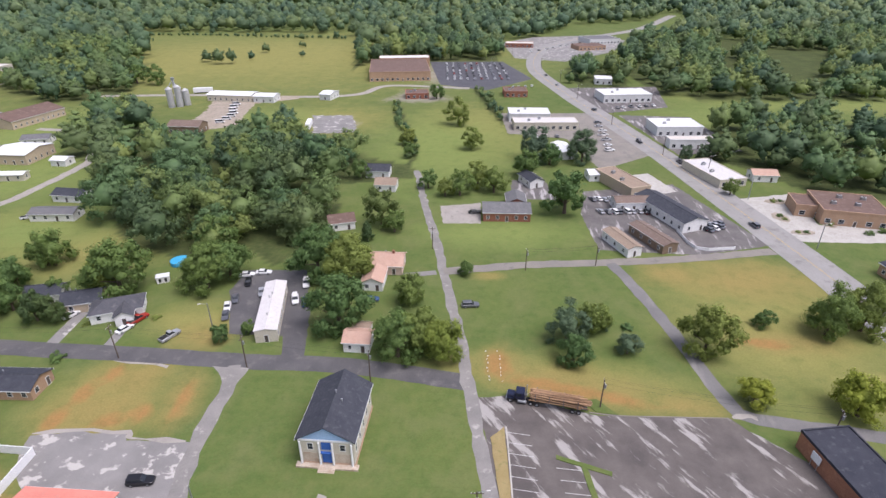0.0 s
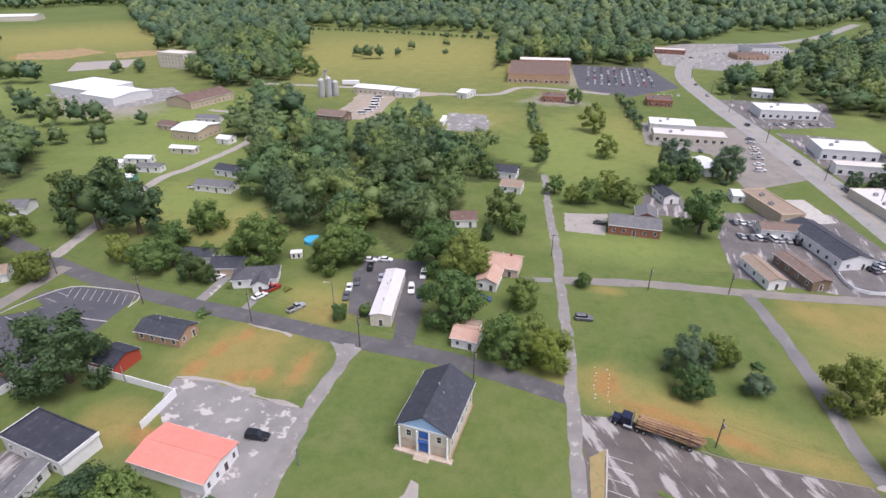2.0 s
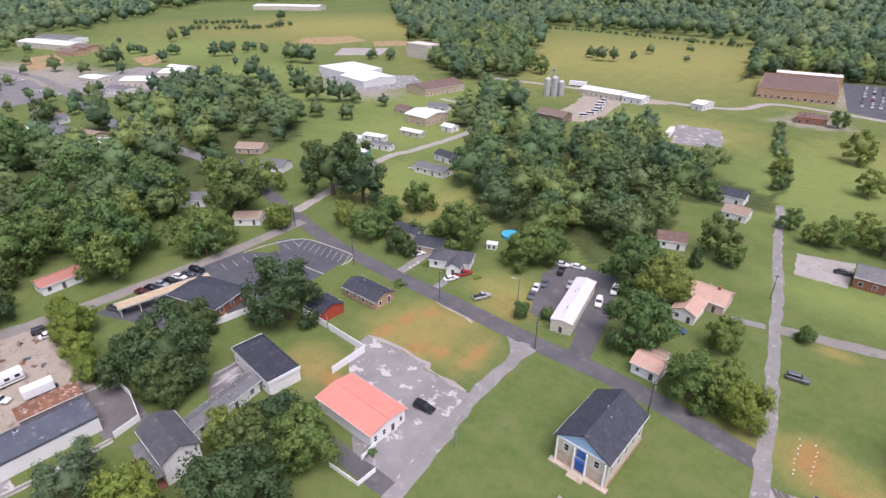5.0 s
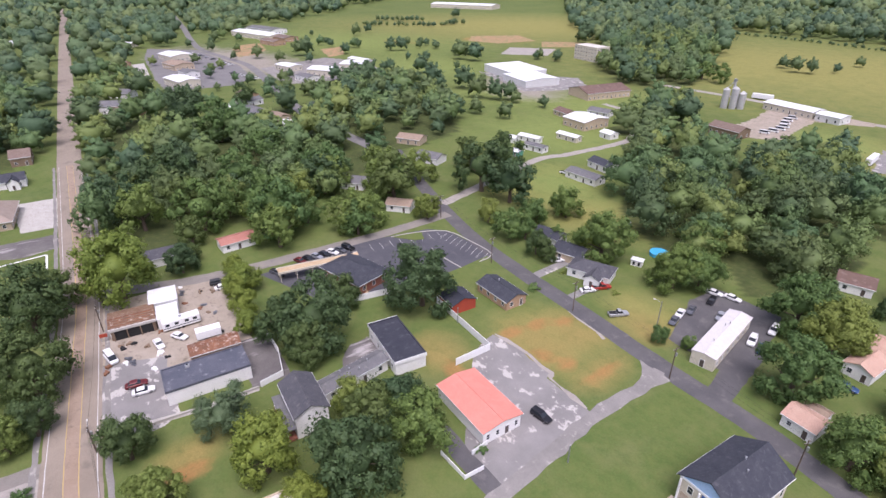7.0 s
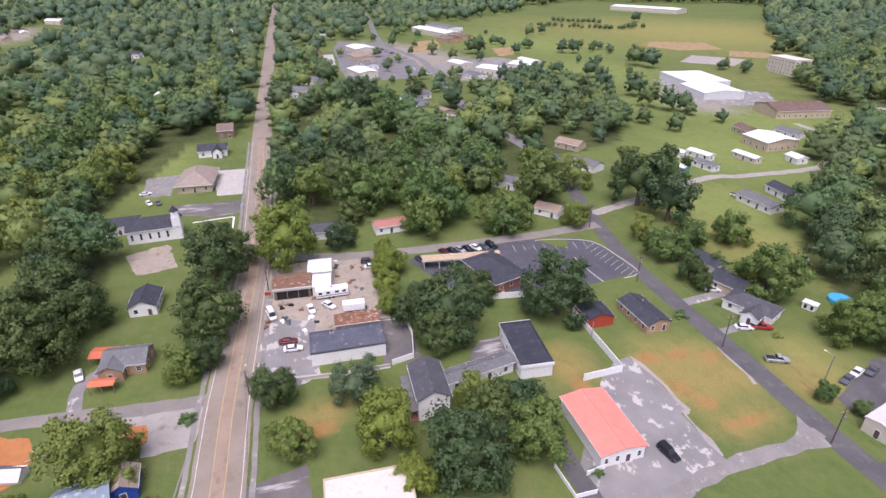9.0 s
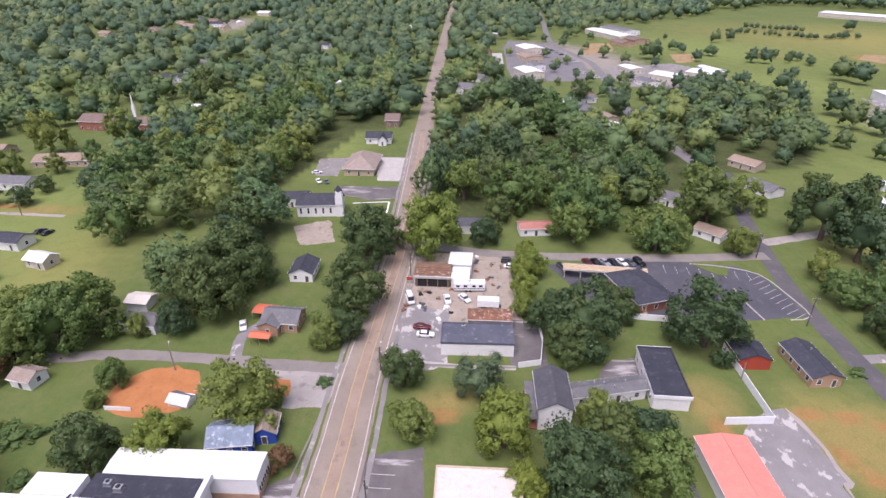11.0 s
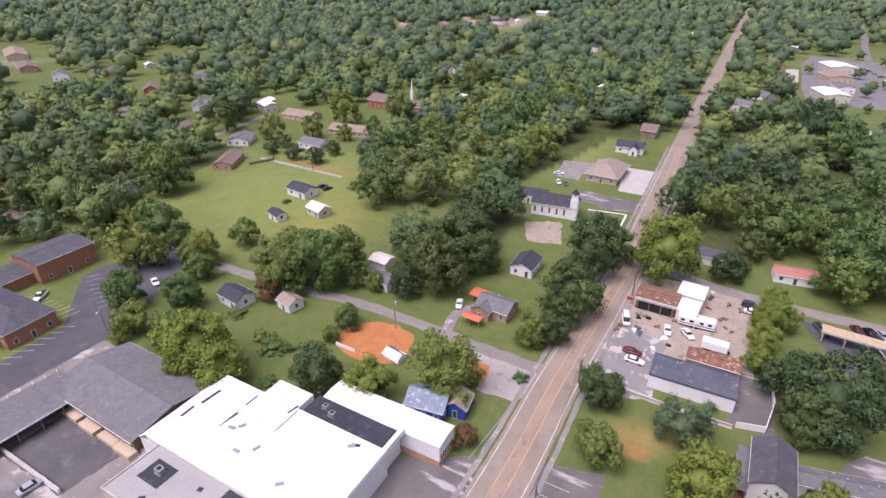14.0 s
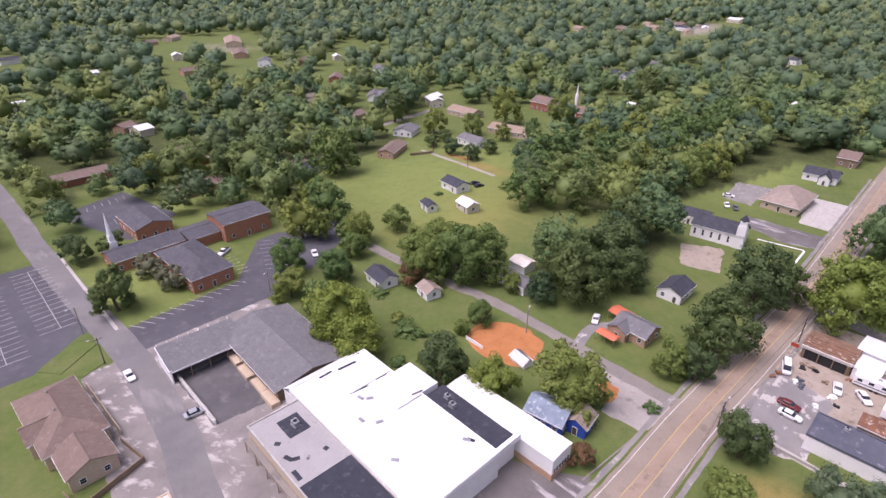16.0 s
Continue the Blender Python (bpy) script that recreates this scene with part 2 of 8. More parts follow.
M = dict(
    patchlot=surface("patched_grey_lot", (0.19, 0.182, 0.174), (0.25, 0.238, 0.228), (0.44, 0.415, 0.385), big=0.1, rough=0.92, spot=(0.56, 0.6), turn=82, stretch=1.4),
    highway_grey=surface("grey_highway", (0.25, 0.24, 0.225), (0.29, 0.28, 0.265), (0.2, 0.19, 0.18), big=0.08, rough=0.9),
    shingle_slate=banded("slate_grey_shingles", (0.068, 0.069, 0.08), (0.092, 0.091, 0.1), 0.3, "Y", c=(0.14, 0.135, 0.135), depth=0.4),
    roof_grey_metal=banded("dull_grey_metal_roof", (0.57, 0.545, 0.535), (0.62, 0.595, 0.585), 0.4, "X", rough=0.6, c=(0.5, 0.47, 0.46), depth=0.15),
    stained=surface("stained_render", (0.42, 0.33, 0.25), (0.56, 0.49, 0.4), (0.3, 0.2, 0.13), big=0.5),
    ground=ground_mat(),
    asphalt=surface("dark_asphalt", (0.085, 0.082, 0.085), (0.115, 0.11, 0.11), (0.15, 0.14, 0.135), big=0.12, rough=0.9),
    street=surface("worn_street_asphalt", (0.2, 0.185, 0.165), (0.25, 0.225, 0.195), (0.16, 0.15, 0.14), big=0.1, rough=0.9),
    highway=surface("brown_grey_highway", (0.235, 0.196, 0.155), (0.285, 0.24, 0.19), (0.19, 0.16, 0.13), big=0.08, rough=0.9),
    oldlot=surface("patched_lot_asphalt", (0.11, 0.1, 0.098), (0.16, 0.148, 0.14), (0.37, 0.35, 0.34), big=0.13, rough=0.92, spot=(0.55, 0.63), turn=-6, stretch=6.0),
    eastlot=surface("streaked_lot_asphalt", (0.09, 0.079, 0.074), (0.145, 0.127, 0.115), (0.33, 0.31, 0.29), big=0.11, rough=0.92, spot=(0.545, 0.6), turn=30, stretch=5.0),
    yardlot=surface("smeared_yard_asphalt", (0.17, 0.157, 0.146), (0.255, 0.232, 0.212), (0.42, 0.395, 0.365), big=0.1, rough=0.92, spot=(0.535, 0.62), turn=20, stretch=1.7),
    newlot=surface("sealed_lot_asphalt", (0.07, 0.07, 0.08), (0.09, 0.09, 0.1), (0.115, 0.112, 0.115), big=0.1, rough=0.85),
    drive=surface("worn_pale_drive", (0.19, 0.18, 0.168), (0.255, 0.24, 0.222), (0.36, 0.34, 0.31), big=0.14, rough=0.92, spot=(0.57, 0.66)),
    grey_street=surface("mid_grey_asphalt", (0.15, 0.145, 0.142), (0.19, 0.182, 0.176), (0.24, 0.228, 0.215), big=0.09, rough=0.9, spot=(0.56, 0.7), turn=-6, stretch=4.0),
    gravel=surface("pale_gravel", (0.290, 0.264, 0.238), (0.352, 0.326, 0.290), (0.211, 0.194, 0.176), big=0.15, rough=0.95, bump=0.4),
    dirt=surface("sandy_dirt", (0.29, 0.245, 0.19), (0.36, 0.31, 0.25), (0.16, 0.135, 0.1), big=0.2, rough=0.95, bump=0.4),
    straw=surface("dry_straw_grass", (0.26, 0.2, 0.085), (0.3, 0.235, 0.11), (0.16, 0.17, 0.06), big=0.3, rough=0.95, bump=0.5),
    clay=surface("orange_clay", (0.38, 0.155, 0.052), (0.44, 0.185, 0.068), (0.28, 0.125, 0.055), big=0.3, rough=0.95, bump=0.5),
    concrete=surface("weathered_concrete", (0.38, 0.36, 0.325), (0.45, 0.43, 0.39), (0.29, 0.27, 0.245), big=0.3, rough=0.9),
    paint_white=surface("white_road_paint", (0.58, 0.57, 0.55), (0.4, 0.39, 0.37), big=1.5, rough=0.8, bump=0),
    paint_yellow=surface("yellow_road_paint", (0.5, 0.36, 0.13), (0.38, 0.28, 0.15), big=0.4, rough=0.8, bump=0),
    white_wall=banded("white_clapboard", (0.82, 0.81, 0.79), (0.76, 0.75, 0.73), 0.2, "Z", depth=0.25),
    cream_wall=banded("cream_siding", (0.62, 0.57, 0.46), (0.56, 0.51, 0.42), 0.2, "Z", depth=0.25),
    tan_wall=surface("tan_stucco", (0.52, 0.42, 0.3), (0.47, 0.38, 0.28), (0.4, 0.33, 0.25), big=0.5),
    pink_wall=surface("pinkish_stucco", (0.6, 0.45, 0.37), (0.54, 0.41, 0.34), big=0.5),
    brick=banded("red_brick", (0.33, 0.13, 0.08), (0.27, 0.11, 0.075), 0.075, "Z", c=(0.4, 0.2, 0.13), depth=0.35),
    brick_orange=banded("orange_brick", (0.4, 0.185, 0.105), (0.34, 0.16, 0.1), 0.075, "Z", c=(0.48, 0.24, 0.14), depth=0.35),
    brick_tan=banded("tan_brick", (0.46, 0.3, 0.195), (0.4, 0.26, 0.17), 0.075, "Z", c=(0.46, 0.34, 0.25), depth=0.3),
    red_wall=banded("red_painted_boards", (0.42, 0.07, 0.035), (0.36, 0.06, 0.035), 0.25, "Z"),
    blue_wall=banded("bright_blue_siding", (0.03, 0.09, 0.42), (0.03, 0.075, 0.34), 0.2, "Z"),
    blue_trim=surface("blue_paint", (0.04, 0.11, 0.36), (0.05, 0.13, 0.4), big=0.8, bump=0),
    pale_blue=surface("pale_blue_paint", (0.36, 0.52, 0.74), (0.33, 0.48, 0.7), big=0.8, bump=0),
    metal_wall=banded("ribbed_white_metal_wall", (0.7, 0.7, 0.68), (0.64, 0.64, 0.62), 0.3, "X", depth=0.15),
    shingle_dark=banded("charcoal_shingles", (0.038, 0.042, 0.055), (0.055, 0.058, 0.07), 0.18, "Y", c=(0.085, 0.085, 0.095), depth=0.4),
    shingle_grey=banded("grey_shingles", (0.13, 0.13, 0.135), (0.165, 0.162, 0.163), 0.36, "Y", c=(0.21, 0.205, 0.2), depth=0.45),
    shingle_brown=banded("brown_shingles", (0.165, 0.118, 0.094), (0.2, 0.148, 0.12), 0.18, "Y", c=(0.25, 0.195, 0.165), depth=0.4),
    shingle_tan=banded("tan_shingles", (0.27, 0.2, 0.145), (0.31, 0.24, 0.18), 0.18, "Y", c=(0.24, 0.18, 0.14), depth=0.3),
    shingle_pink=banded("pinkish_tan_shingles", (0.46, 0.29, 0.22), (0.5, 0.34, 0.26), 0.18, "Y", c=(0.38, 0.25, 0.2), depth=0.25),
    roof_red=banded("salmon_red_metal_roof", (0.6, 0.215, 0.165), (0.64, 0.245, 0.19), 0.4, "X", rough=0.6, c=(0.56, 0.25, 0.2), depth=0.12),
    roof_faded_red=banded("faded_red_metal_roof", (0.36, 0.155, 0.118), (0.4, 0.18, 0.14), 0.4, "X", rough=0.6, c=(0.36, 0.22, 0.18), depth=0.15),
    roof_orange=banded("orange_metal_roof", (0.58, 0.15, 0.07), (0.54, 0.16, 0.09), 0.3, "X", rough=0.6, depth=0.15),
    roof_white=banded("white_membrane_roof", (0.71, 0.71, 0.715), (0.66, 0.66, 0.66), 1.8, "X", rough=0.7, c=(0.66, 0.66, 0.65), depth=0.1),
    roof_white_metal=banded("white_metal_roof", (0.74, 0.75, 0.76), (0.7, 0.71, 0.72), 0.4, "X", rough=0.5, c=(0.6, 0.6, 0.59), depth=0.15),
    roof_cream=banded("cream_metal_roof", (0.62, 0.57, 0.5), (0.58, 0.54, 0.48), 0.4, "X", rough=0.6, c=(0.48, 0.45, 0.4), depth=0.15),
    roof_rust=banded("rusty_corrugated_roof", (0.24, 0.11, 0.06), (0.15, 0.075, 0.045), 0.25, "X", rough=0.8, c=(0.55, 0.46, 0.4), depth=0.45),
    roof_blue=surface("patched_blue_grey_metal_roof", (0.13, 0.17, 0.22), (0.2, 0.25, 0.31), (0.42, 0.47, 0.52), big=0.35, spot=(0.55, 0.68), rough=0.55),
    roof_pale_tan=banded("weathered_tan_grey_shingles", (0.27, 0.215, 0.175), (0.32, 0.26, 0.215), 0.18, "Y", c=(0.36, 0.31, 0.27), depth=0.3),
    roof_tar=surface("black_tar_roof", (0.03, 0.033, 0.045), (0.045, 0.047, 0.06), (0.075, 0.075, 0.085), big=0.25),
    roof_tar_worn=surface("worn_tar_roof", (0.075, 0.082, 0.105), (0.11, 0.115, 0.14), (0.24, 0.24, 0.26), big=0.2, spot=(0.58, 0.72)),
    roof_gravel=surface("gravel_ballast_roof", (0.3, 0.29, 0.28), (0.36, 0.35, 0.335), (0.09, 0.09, 0.1), big=0.1, spot=(0.6, 0.65)),
    roof_brown=surface("red_brown_roof", (0.13, 0.085, 0.068), (0.16, 0.105, 0.085), (0.22, 0.16, 0.14), big=0.2),
    glass=surface("window_glass", (0.02, 0.025, 0.03), (0.035, 0.04, 0.05), big=0.4, rough=0.12, bump=0),
    trim=surface("white_trim_paint", (0.82, 0.82, 0.81), (0.76, 0.76, 0.75), big=1.0, rough=0.6, bump=0),
    door=surface("dark_door_paint", (0.07, 0.055, 0.05), (0.1, 0.08, 0.07), big=1.0, rough=0.5, bump=0),
    wood=surface("weathered_wood", (0.2, 0.14, 0.095), (0.26, 0.19, 0.13), (0.14, 0.1, 0.07), big=0.8),
    deck_tan=surface("bare_tan_timber", (0.42, 0.31, 0.19), (0.5, 0.38, 0.24), (0.3, 0.2, 0.12), big=0.8),
    pole=surface("creosoted_pole_wood", (0.09, 0.065, 0.05), (0.13, 0.1, 0.08), big=1.0),
    steel=surface("galvanised_steel", (0.42, 0.43, 0.44), (0.35, 0.36, 0.37), big=1.0, rough=0.45, metal=0.7, bump=0),
    silo=surface("pale_galvanised_sheet", (0.5, 0.5, 0.5), (0.42, 0.42, 0.42), (0.33, 0.31, 0.29), big=0.4, rough=0.5, metal=0.2, bump=0),
    clay_field=surface("pale_infield_clay", (0.36, 0.22, 0.12), (0.3, 0.21, 0.11), (0.17, 0.19, 0.07), big=0.06, spot=(0.5, 0.62), rough=0.95),
    wire=surface("black_cable", (0.03, 0.03, 0.03), (0.04, 0.04, 0.04), bump=0),
    bark=surface("tree_bark", (0.09, 0.065, 0.045), (0.13, 0.1, 0.075), big=1.5, bump=0.5),
    log=surface("stripped_logs", (0.36, 0.23, 0.13), (0.28, 0.17, 0.1), (0.17, 0.1, 0.06), big=0.9, vary=0.3),
    tyre=surface("tyre_rubber", (0.02, 0.02, 0.02), (0.03, 0.03, 0.03), bump=0),
    lamp_lens=surface("lamp_lens", (0.6, 0.58, 0.55), (0.5, 0.48, 0.46), rough=0.2, bump=0),
    tail_lens=surface("red_lens", (0.3, 0.01, 0.01), (0.25, 0.01, 0.01), rough=0.2, bump=0),
    pool=surface("pool_blue_liner", (0.06, 0.36, 0.62), (0.08, 0.42, 0.66), big=0.5, rough=0.1, bump=0.1),
    leaf=leaf_mat("broad_leaves", (0.075, 0.13, 0.036), (0.19, 0.272, 0.07), (0.235, 0.268, 0.058), (0.072, 0.145, 0.052)),
    leaf_dark=leaf_mat("dark_leaves", (0.046, 0.084, 0.031), (0.115, 0.168, 0.056), (0.130, 0.172, 0.047), (0.053, 0.101, 0.049)),
    leaf_wood=leaf_mat("wood_leaves", (0.085, 0.145, 0.052), (0.195, 0.275, 0.096), (0.24, 0.285, 0.078), (0.085, 0.165, 0.078), 0.38),
    leaf_wood_dark=leaf_mat("dark_wood_leaves", (0.056, 0.1, 0.046), (0.132, 0.195, 0.084), (0.155, 0.205, 0.072), (0.07, 0.13, 0.076), 0.38),
    # far leaves: distance haze painted in as a paler, bluer leaf colour
    leaf_far_hazed=leaf_mat("hazed_far_leaves", (0.095, 0.155, 0.072), (0.17, 0.245, 0.11), (0.21, 0.255, 0.09), (0.09, 0.16, 0.09), 0.3),
    leaf_far_dark_hazed=leaf_mat("hazed_far_dark_leaves", (0.07, 0.12, 0.062), (0.135, 0.2, 0.102), (0.15, 0.2, 0.085), (0.07, 0.13, 0.082), 0.3),
    leaf_blue=leaf_mat("bluish_needles", (0.085, 0.138, 0.07), (0.15, 0.21, 0.108), (0.12, 0.175, 0.085), (0.1, 0.155, 0.1)),
    leaf_pale=leaf_mat("sage_leaves", (0.13, 0.14, 0.075), (0.24, 0.24, 0.14), (0.19, 0.19, 0.1), (0.16, 0.18, 0.11)),
    leaf_lime=leaf_mat("yellow_green_leaves", (0.105, 0.16, 0.03), (0.26, 0.32, 0.06), (0.225, 0.265, 0.045), (0.12, 0.185, 0.04)),
    leaf_gold=leaf_mat("golden_green_leaves", (0.19, 0.22, 0.03), (0.4, 0.42, 0.06), (0.38, 0.37, 0.045), (0.25, 0.3, 0.04)),
    leaf_rust=leaf_mat("reddish_leaves", (0.14, 0.075, 0.035), (0.23, 0.13, 0.065), (0.17, 0.11, 0.05), (0.15, 0.1, 0.05)),
)
for key, rgb, metal in (("navy", (0.015, 0.02, 0.05), 0.2), ("white", (0.72, 0.72, 0.71), 0.0), ("black", (0.015, 0.015, 0.018), 0.1), ("silver", (0.42, 0.43, 0.45), 0.4),
                        ("grey", (0.13, 0.135, 0.15), 0.3), ("red", (0.33, 0.03, 0.02), 0.1), ("blue", (0.04, 0.09, 0.22), 0.2), ("maroon", (0.14, 0.02, 0.02), 0.2)):
    m = surface(key + "_car_paint", rgb, tuple(v * 0.92 for v in rgb), big=0.7, rough=0.28, metal=metal, bump=0)
    m.node_tree.nodes["Principled BSDF"].inputs["Coat Weight"].default_value = 0.4
    M["car_" + key] = m


# ------------------------------------------------------------------ mesh helpers
def part(name, bm, material, parent=None, label=""):
    me = bpy.data.meshes.new(name)
    bm.to_mesh(me)
    bm.free()
    me.materials.append(material)
    ob = new(name, me)
    if parent:
        ob.parent = parent
    return tagged(ob, label)


def thing(name, m, label, category, group="", kind=""):
    ob = new(name)
    ob.empty_display_size = 0.5
    ob.matrix_world = m
    return tagged(ob, label, category, group, kind)


def box(bm, x0, x1, y0, y1, z0, z1, m=None, bevel=0.0):
    r = bmesh.ops.create_cube(bm, size=1, matrix=Matrix.LocRotScale(((x0 + x1) / 2, (y0 + y1) / 2, (z0 + z1) / 2), None, (x1 - x0, y1 - y0, z1 - z0)))
    v = r["verts"]
    if bevel:
        e = list({e for q in v for e in q.link_edges})
        v = list({q for f in bmesh.ops.bevel(bm, geom=e, offset=bevel, segments=1, affect="EDGES")["faces"] for q in f.verts})
    if m:
        bmesh.ops.transform(bm, matrix=m, verts=v)
    return bm


def boxm(*a, **k):
    return box(bmesh.new(), *a, **k)


def rod(bm, a, b, r0, r1=None, seg=8):
    a, b = Vector(a), Vector(b)
    d = b - a
    m = Matrix.Translation((a + b) / 2) @ d.to_track_quat("Z", "Y").to_matrix().to_4x4()
    bmesh.ops.create_cone(bm, cap_ends=True, segments=seg, radius1=r0, radius2=r0 if r1 is None else r1, depth=d.length, matrix=m)
    return bm


def sheet(name, outline, z, material, thick=0.02, rag=0.0, parent=None, seed=1):
    """A flat slab with the given outline; rag frays the edge."""
    rng = random.Random(seed)
    pts = []
    for (x0, y0), (x1, y1) in zip(outline, outline[1:] + outline[:1]):
        k = max(1, int(math.hypot(x1 - x0, y1 - y0) / 2.0)) if rag else 1
        for i in range(k):
            pts.append((x0 + (x1 - x0) * i / k + rng.uniform(-rag, rag), y0 + (y1 - y0) * i / k + rng.uniform(-rag, rag)))
    bm = bmesh.new()
    vs = [bm.verts.new((x, y, z)) for x, y in pts]
    f = bm.faces.new(vs)
    f.normal_update()
    if f.normal.z < 0:
        f.normal_flip()
    lo = [bm.verts.new((x, y, z - thick)) for x, y in pts]
    for i in range(len(vs)):
        bm.faces.new((vs[i - 1], vs[i], lo[i], lo[i - 1]))
    bmesh.ops.recalc_face_normals(bm, faces=list(bm.faces))
    bmesh.ops.triangulate(bm, faces=[q for q in bm.faces if len(q.verts) > 4])
    return part(name, bm, material, parent)


def smooth_line(pts, step=4.0):
    """A Catmull-Rom line through the points."""
    P = [Vector(p) for p in pts]
    P = [P[0] * 2 - P[1]] + P + [P[-1] * 2 - P[-2]]
    out = []
    for i in range(1, len(P) - 2):
        a, b, c, d = P[i - 1:i + 3]
        k = max(2, int((c - b).length / step))
        for j in range(k):
            t = j / k
            out.append(0.5 * (2 * b + (c - a) * t + (2 * a - 5 * b + 4 * c - d) * t * t + (3 * b - a - 3 * c + d) * t ** 3))
    return out + [P[-2]]


def ribbon(name, pts, width, z, material, off=0.0, dash=None, rag=0.0, parent=None, thick=0.02, seed=1):
    """A strip along a line; off shifts it sideways, dash = (on, gap) breaks it up."""
    rng = random.Random(seed)
    line = smooth_line([Vector((*p, 0)) for p in pts], 1.0 if dash else 3.0)
    bm = bmesh.new()
    rows, run = [], 0.0
    for i, p in enumerate(line):
        d = (line[min(i + 1, len(line) - 1)] - line[max(i - 1, 0)]).normalized()
        s = Vector((-d.y, d.x, 0))
        w = width / 2
        a, b = p + s * (off + w + rng.uniform(-rag, rag)), p + s * (off - w + rng.uniform(-rag, rag))
        rows.append([bm.verts.new((q.x, q.y, zz)) for q, zz in ((a, z - thick), (a, z), (b, z), (b, z - thick))])
    for i in range(1, len(rows)):
        run += (line[i] - line[i - 1]).length
        if dash and run % (dash[0] + dash[1]) > dash[0]:
            continue
        for j in range(3):
            bm.faces.new((rows[i - 1][j], rows[i - 1][j + 1], rows[i][j + 1], rows[i][j]))
    bmesh.ops.recalc_face_normals(bm, faces=list(bm.faces))
    bm.normal_update()
    if sum(f.normal.z for f in bm.faces) < 0:
        bmesh.ops.reverse_faces(bm, faces=list(bm.faces))
    bmesh.ops.delete(bm, geom=[v for v in bm.verts if not v.link_faces], context="VERTS")
    return part(name, bm, material, parent)

# ------------------------------------------------------------------ ground
def ellipse(X, Y, x, y, rx, ry, rot=0.0):
    c, s = math.cos(radians(rot)), math.sin(radians(rot))
    u, v = ((X - x) * c + (Y - y) * s) / rx, (-(X - x) * s + (Y - y) * c) / ry
    return np.clip(1.25 - np.sqrt(u * u + v * v), 0, 1)


def inside(X, Y, poly):
    hit = np.zeros(X.shape, bool)
    for (x0, y0), (x1, y1) in zip(poly, poly[1:] + poly[:1]):
        if y0 != y1:
            hit ^= ((y0 > Y) != (y1 > Y)) & (X < (x1 - x0) * (Y - y0) / (y1 - y0) + x0)
    return hit


# woods: outlines of closed canopy, and clear land far out
WOODS = [
    [(-158, 242), (-192, 315), (-201, 350), (-142, 285), (-113, 269), (-104, 328), (-94, 314), (-63, 269), (-14, 248), (-12, 230), (-46, 222), (-39, 194), (-41, 168), (-53, 152), (-67, 164), (-80, 152), (-112, 172)],
    [(-200, 14), (-300, 24), (-454, 44), (-622, 75), (-460, 70), (-319, 60), (-326, 98), (-362, 152), (-306, 179), (-215, 136), (-205, 99), (-185, 66), (-195, 45), (-176, 27)],
    [(-242, -137), (-315, -126), (-292, -66), (-440, -50), (-535, 0), (-407, 3), (-304, -12), (-311, -24), (-254, -41), (-222, -55), (-182, -59), (-212, -118)],
    [(-163, -81), (-148, -63), (-193, -62), (-190, -46), (-158, -42), (-132, -49), (-130, -63)],
    [(-319, -109), (-386, -90), (-444, -55), (-519, -4), (-335, -12), (-351, -35), (-295, -45), (-258, -41), (-234, -53), (-271, -96)],
    [(-74, -354), (-129, -390), (-162, -327), (-179, -228), (-219, -236), (-218, -199), (-170, -193), (-134, -197), (-134, -250), (-98, -279), (-62, -242), (-56, -291)],
    [(122, 262), (163, 322), (209, 322), (248, 309), (190, 200), (166, 205), (150, 215), (140, 240)],
    [(96, 442), (112, 511), (168, 545), (143, 430), (112, 412)],
    [(149, 481), (225, 676), (548, 732), (369, 480), (297, 453), (333, 429), (290, 369), (157, 388)],
    [(-79, 512), (-90, 606), (-2, 706), (62, 605), (53, 545), (-43, 545)],
    [(-35, 376), (-30, 376), (-11, 263), (-15, 246)],
    [(23, 413), (34, 394), (41, 300), (37, 298)],
    [(-335, 432), (-424, 608), (-404, 655), (-312, 607), (-252, 483), (-221, 389), (-247, 380), (-262, 372), (-274, 376)],
    [(-253, 91), (-306, 133), (-380, 212), (-336, 234), (-275, 222), (-235, 190), (-225, 143), (-224, 101)],
    [(-200, 347), (-170, 310), (-167, 253), (-190, 262), (-195, 300)],
]
CLEAR = [
    [(-400, 773), (-120, 771), (-94, 677), (-58, 434), (-213, 414), (-252, 470), (-312, 615)],
    [(166, 456), (311, 393), (262, 325), (153, 361)],
    [(170, 821), (295, 897), (430, 1098), (330, 786), (200, 665), (190, 560), (125, 495), (78, 480), (40, 545), (80, 640)],
    [(330, 545), (440, 560), (372, 479)],
    [(-936, 1060), (-1189, 747), (-764, 248), (-625, 150), (-425, 237), (-413, 345), (-359, 416), (-381, 501), (-543, 633)],
    [(-646, 100), (-773, 236), (-539, 238), (-425, 237), (-342, 148), (-295, 103), (-466, 75), (-539, 75)],
    [(-277, -674), (-373, -717), (-466, -657), (-334, -543), (-279, -578)],
    [(-849, -253), (-1102, -237), (-820, -177), (-694, -212)],
    [(-378, -127), (-440, -138), (-349, -83), (-334, -101)],
    [(-684, -217), (-1038, -222), (-853, -183), (-660, -203)],
    [(-250, -560), (-330, -720), (-420, -690), (-380, -570), (-300, -500)],
]
STREET = [(-40, -18.5), (-75, -13.6), (-100, -10.8), (-140, -4.8), (-180, 0.4), (-303, 11), (-684, 48), (-1374, 117)]


def axis_lines(lo, hi, step):
    out = list(np.arange(lo, hi + step, step))
    s, a, b = step, out[0], out[-1]
    left, right = [], []
    while b < 4200 or a > -4200:
        s *= 1.12
        a, b = a - s, b + s
        left.append(a)
        right.append(b)
    return np.array(left[::-1] + out + right)


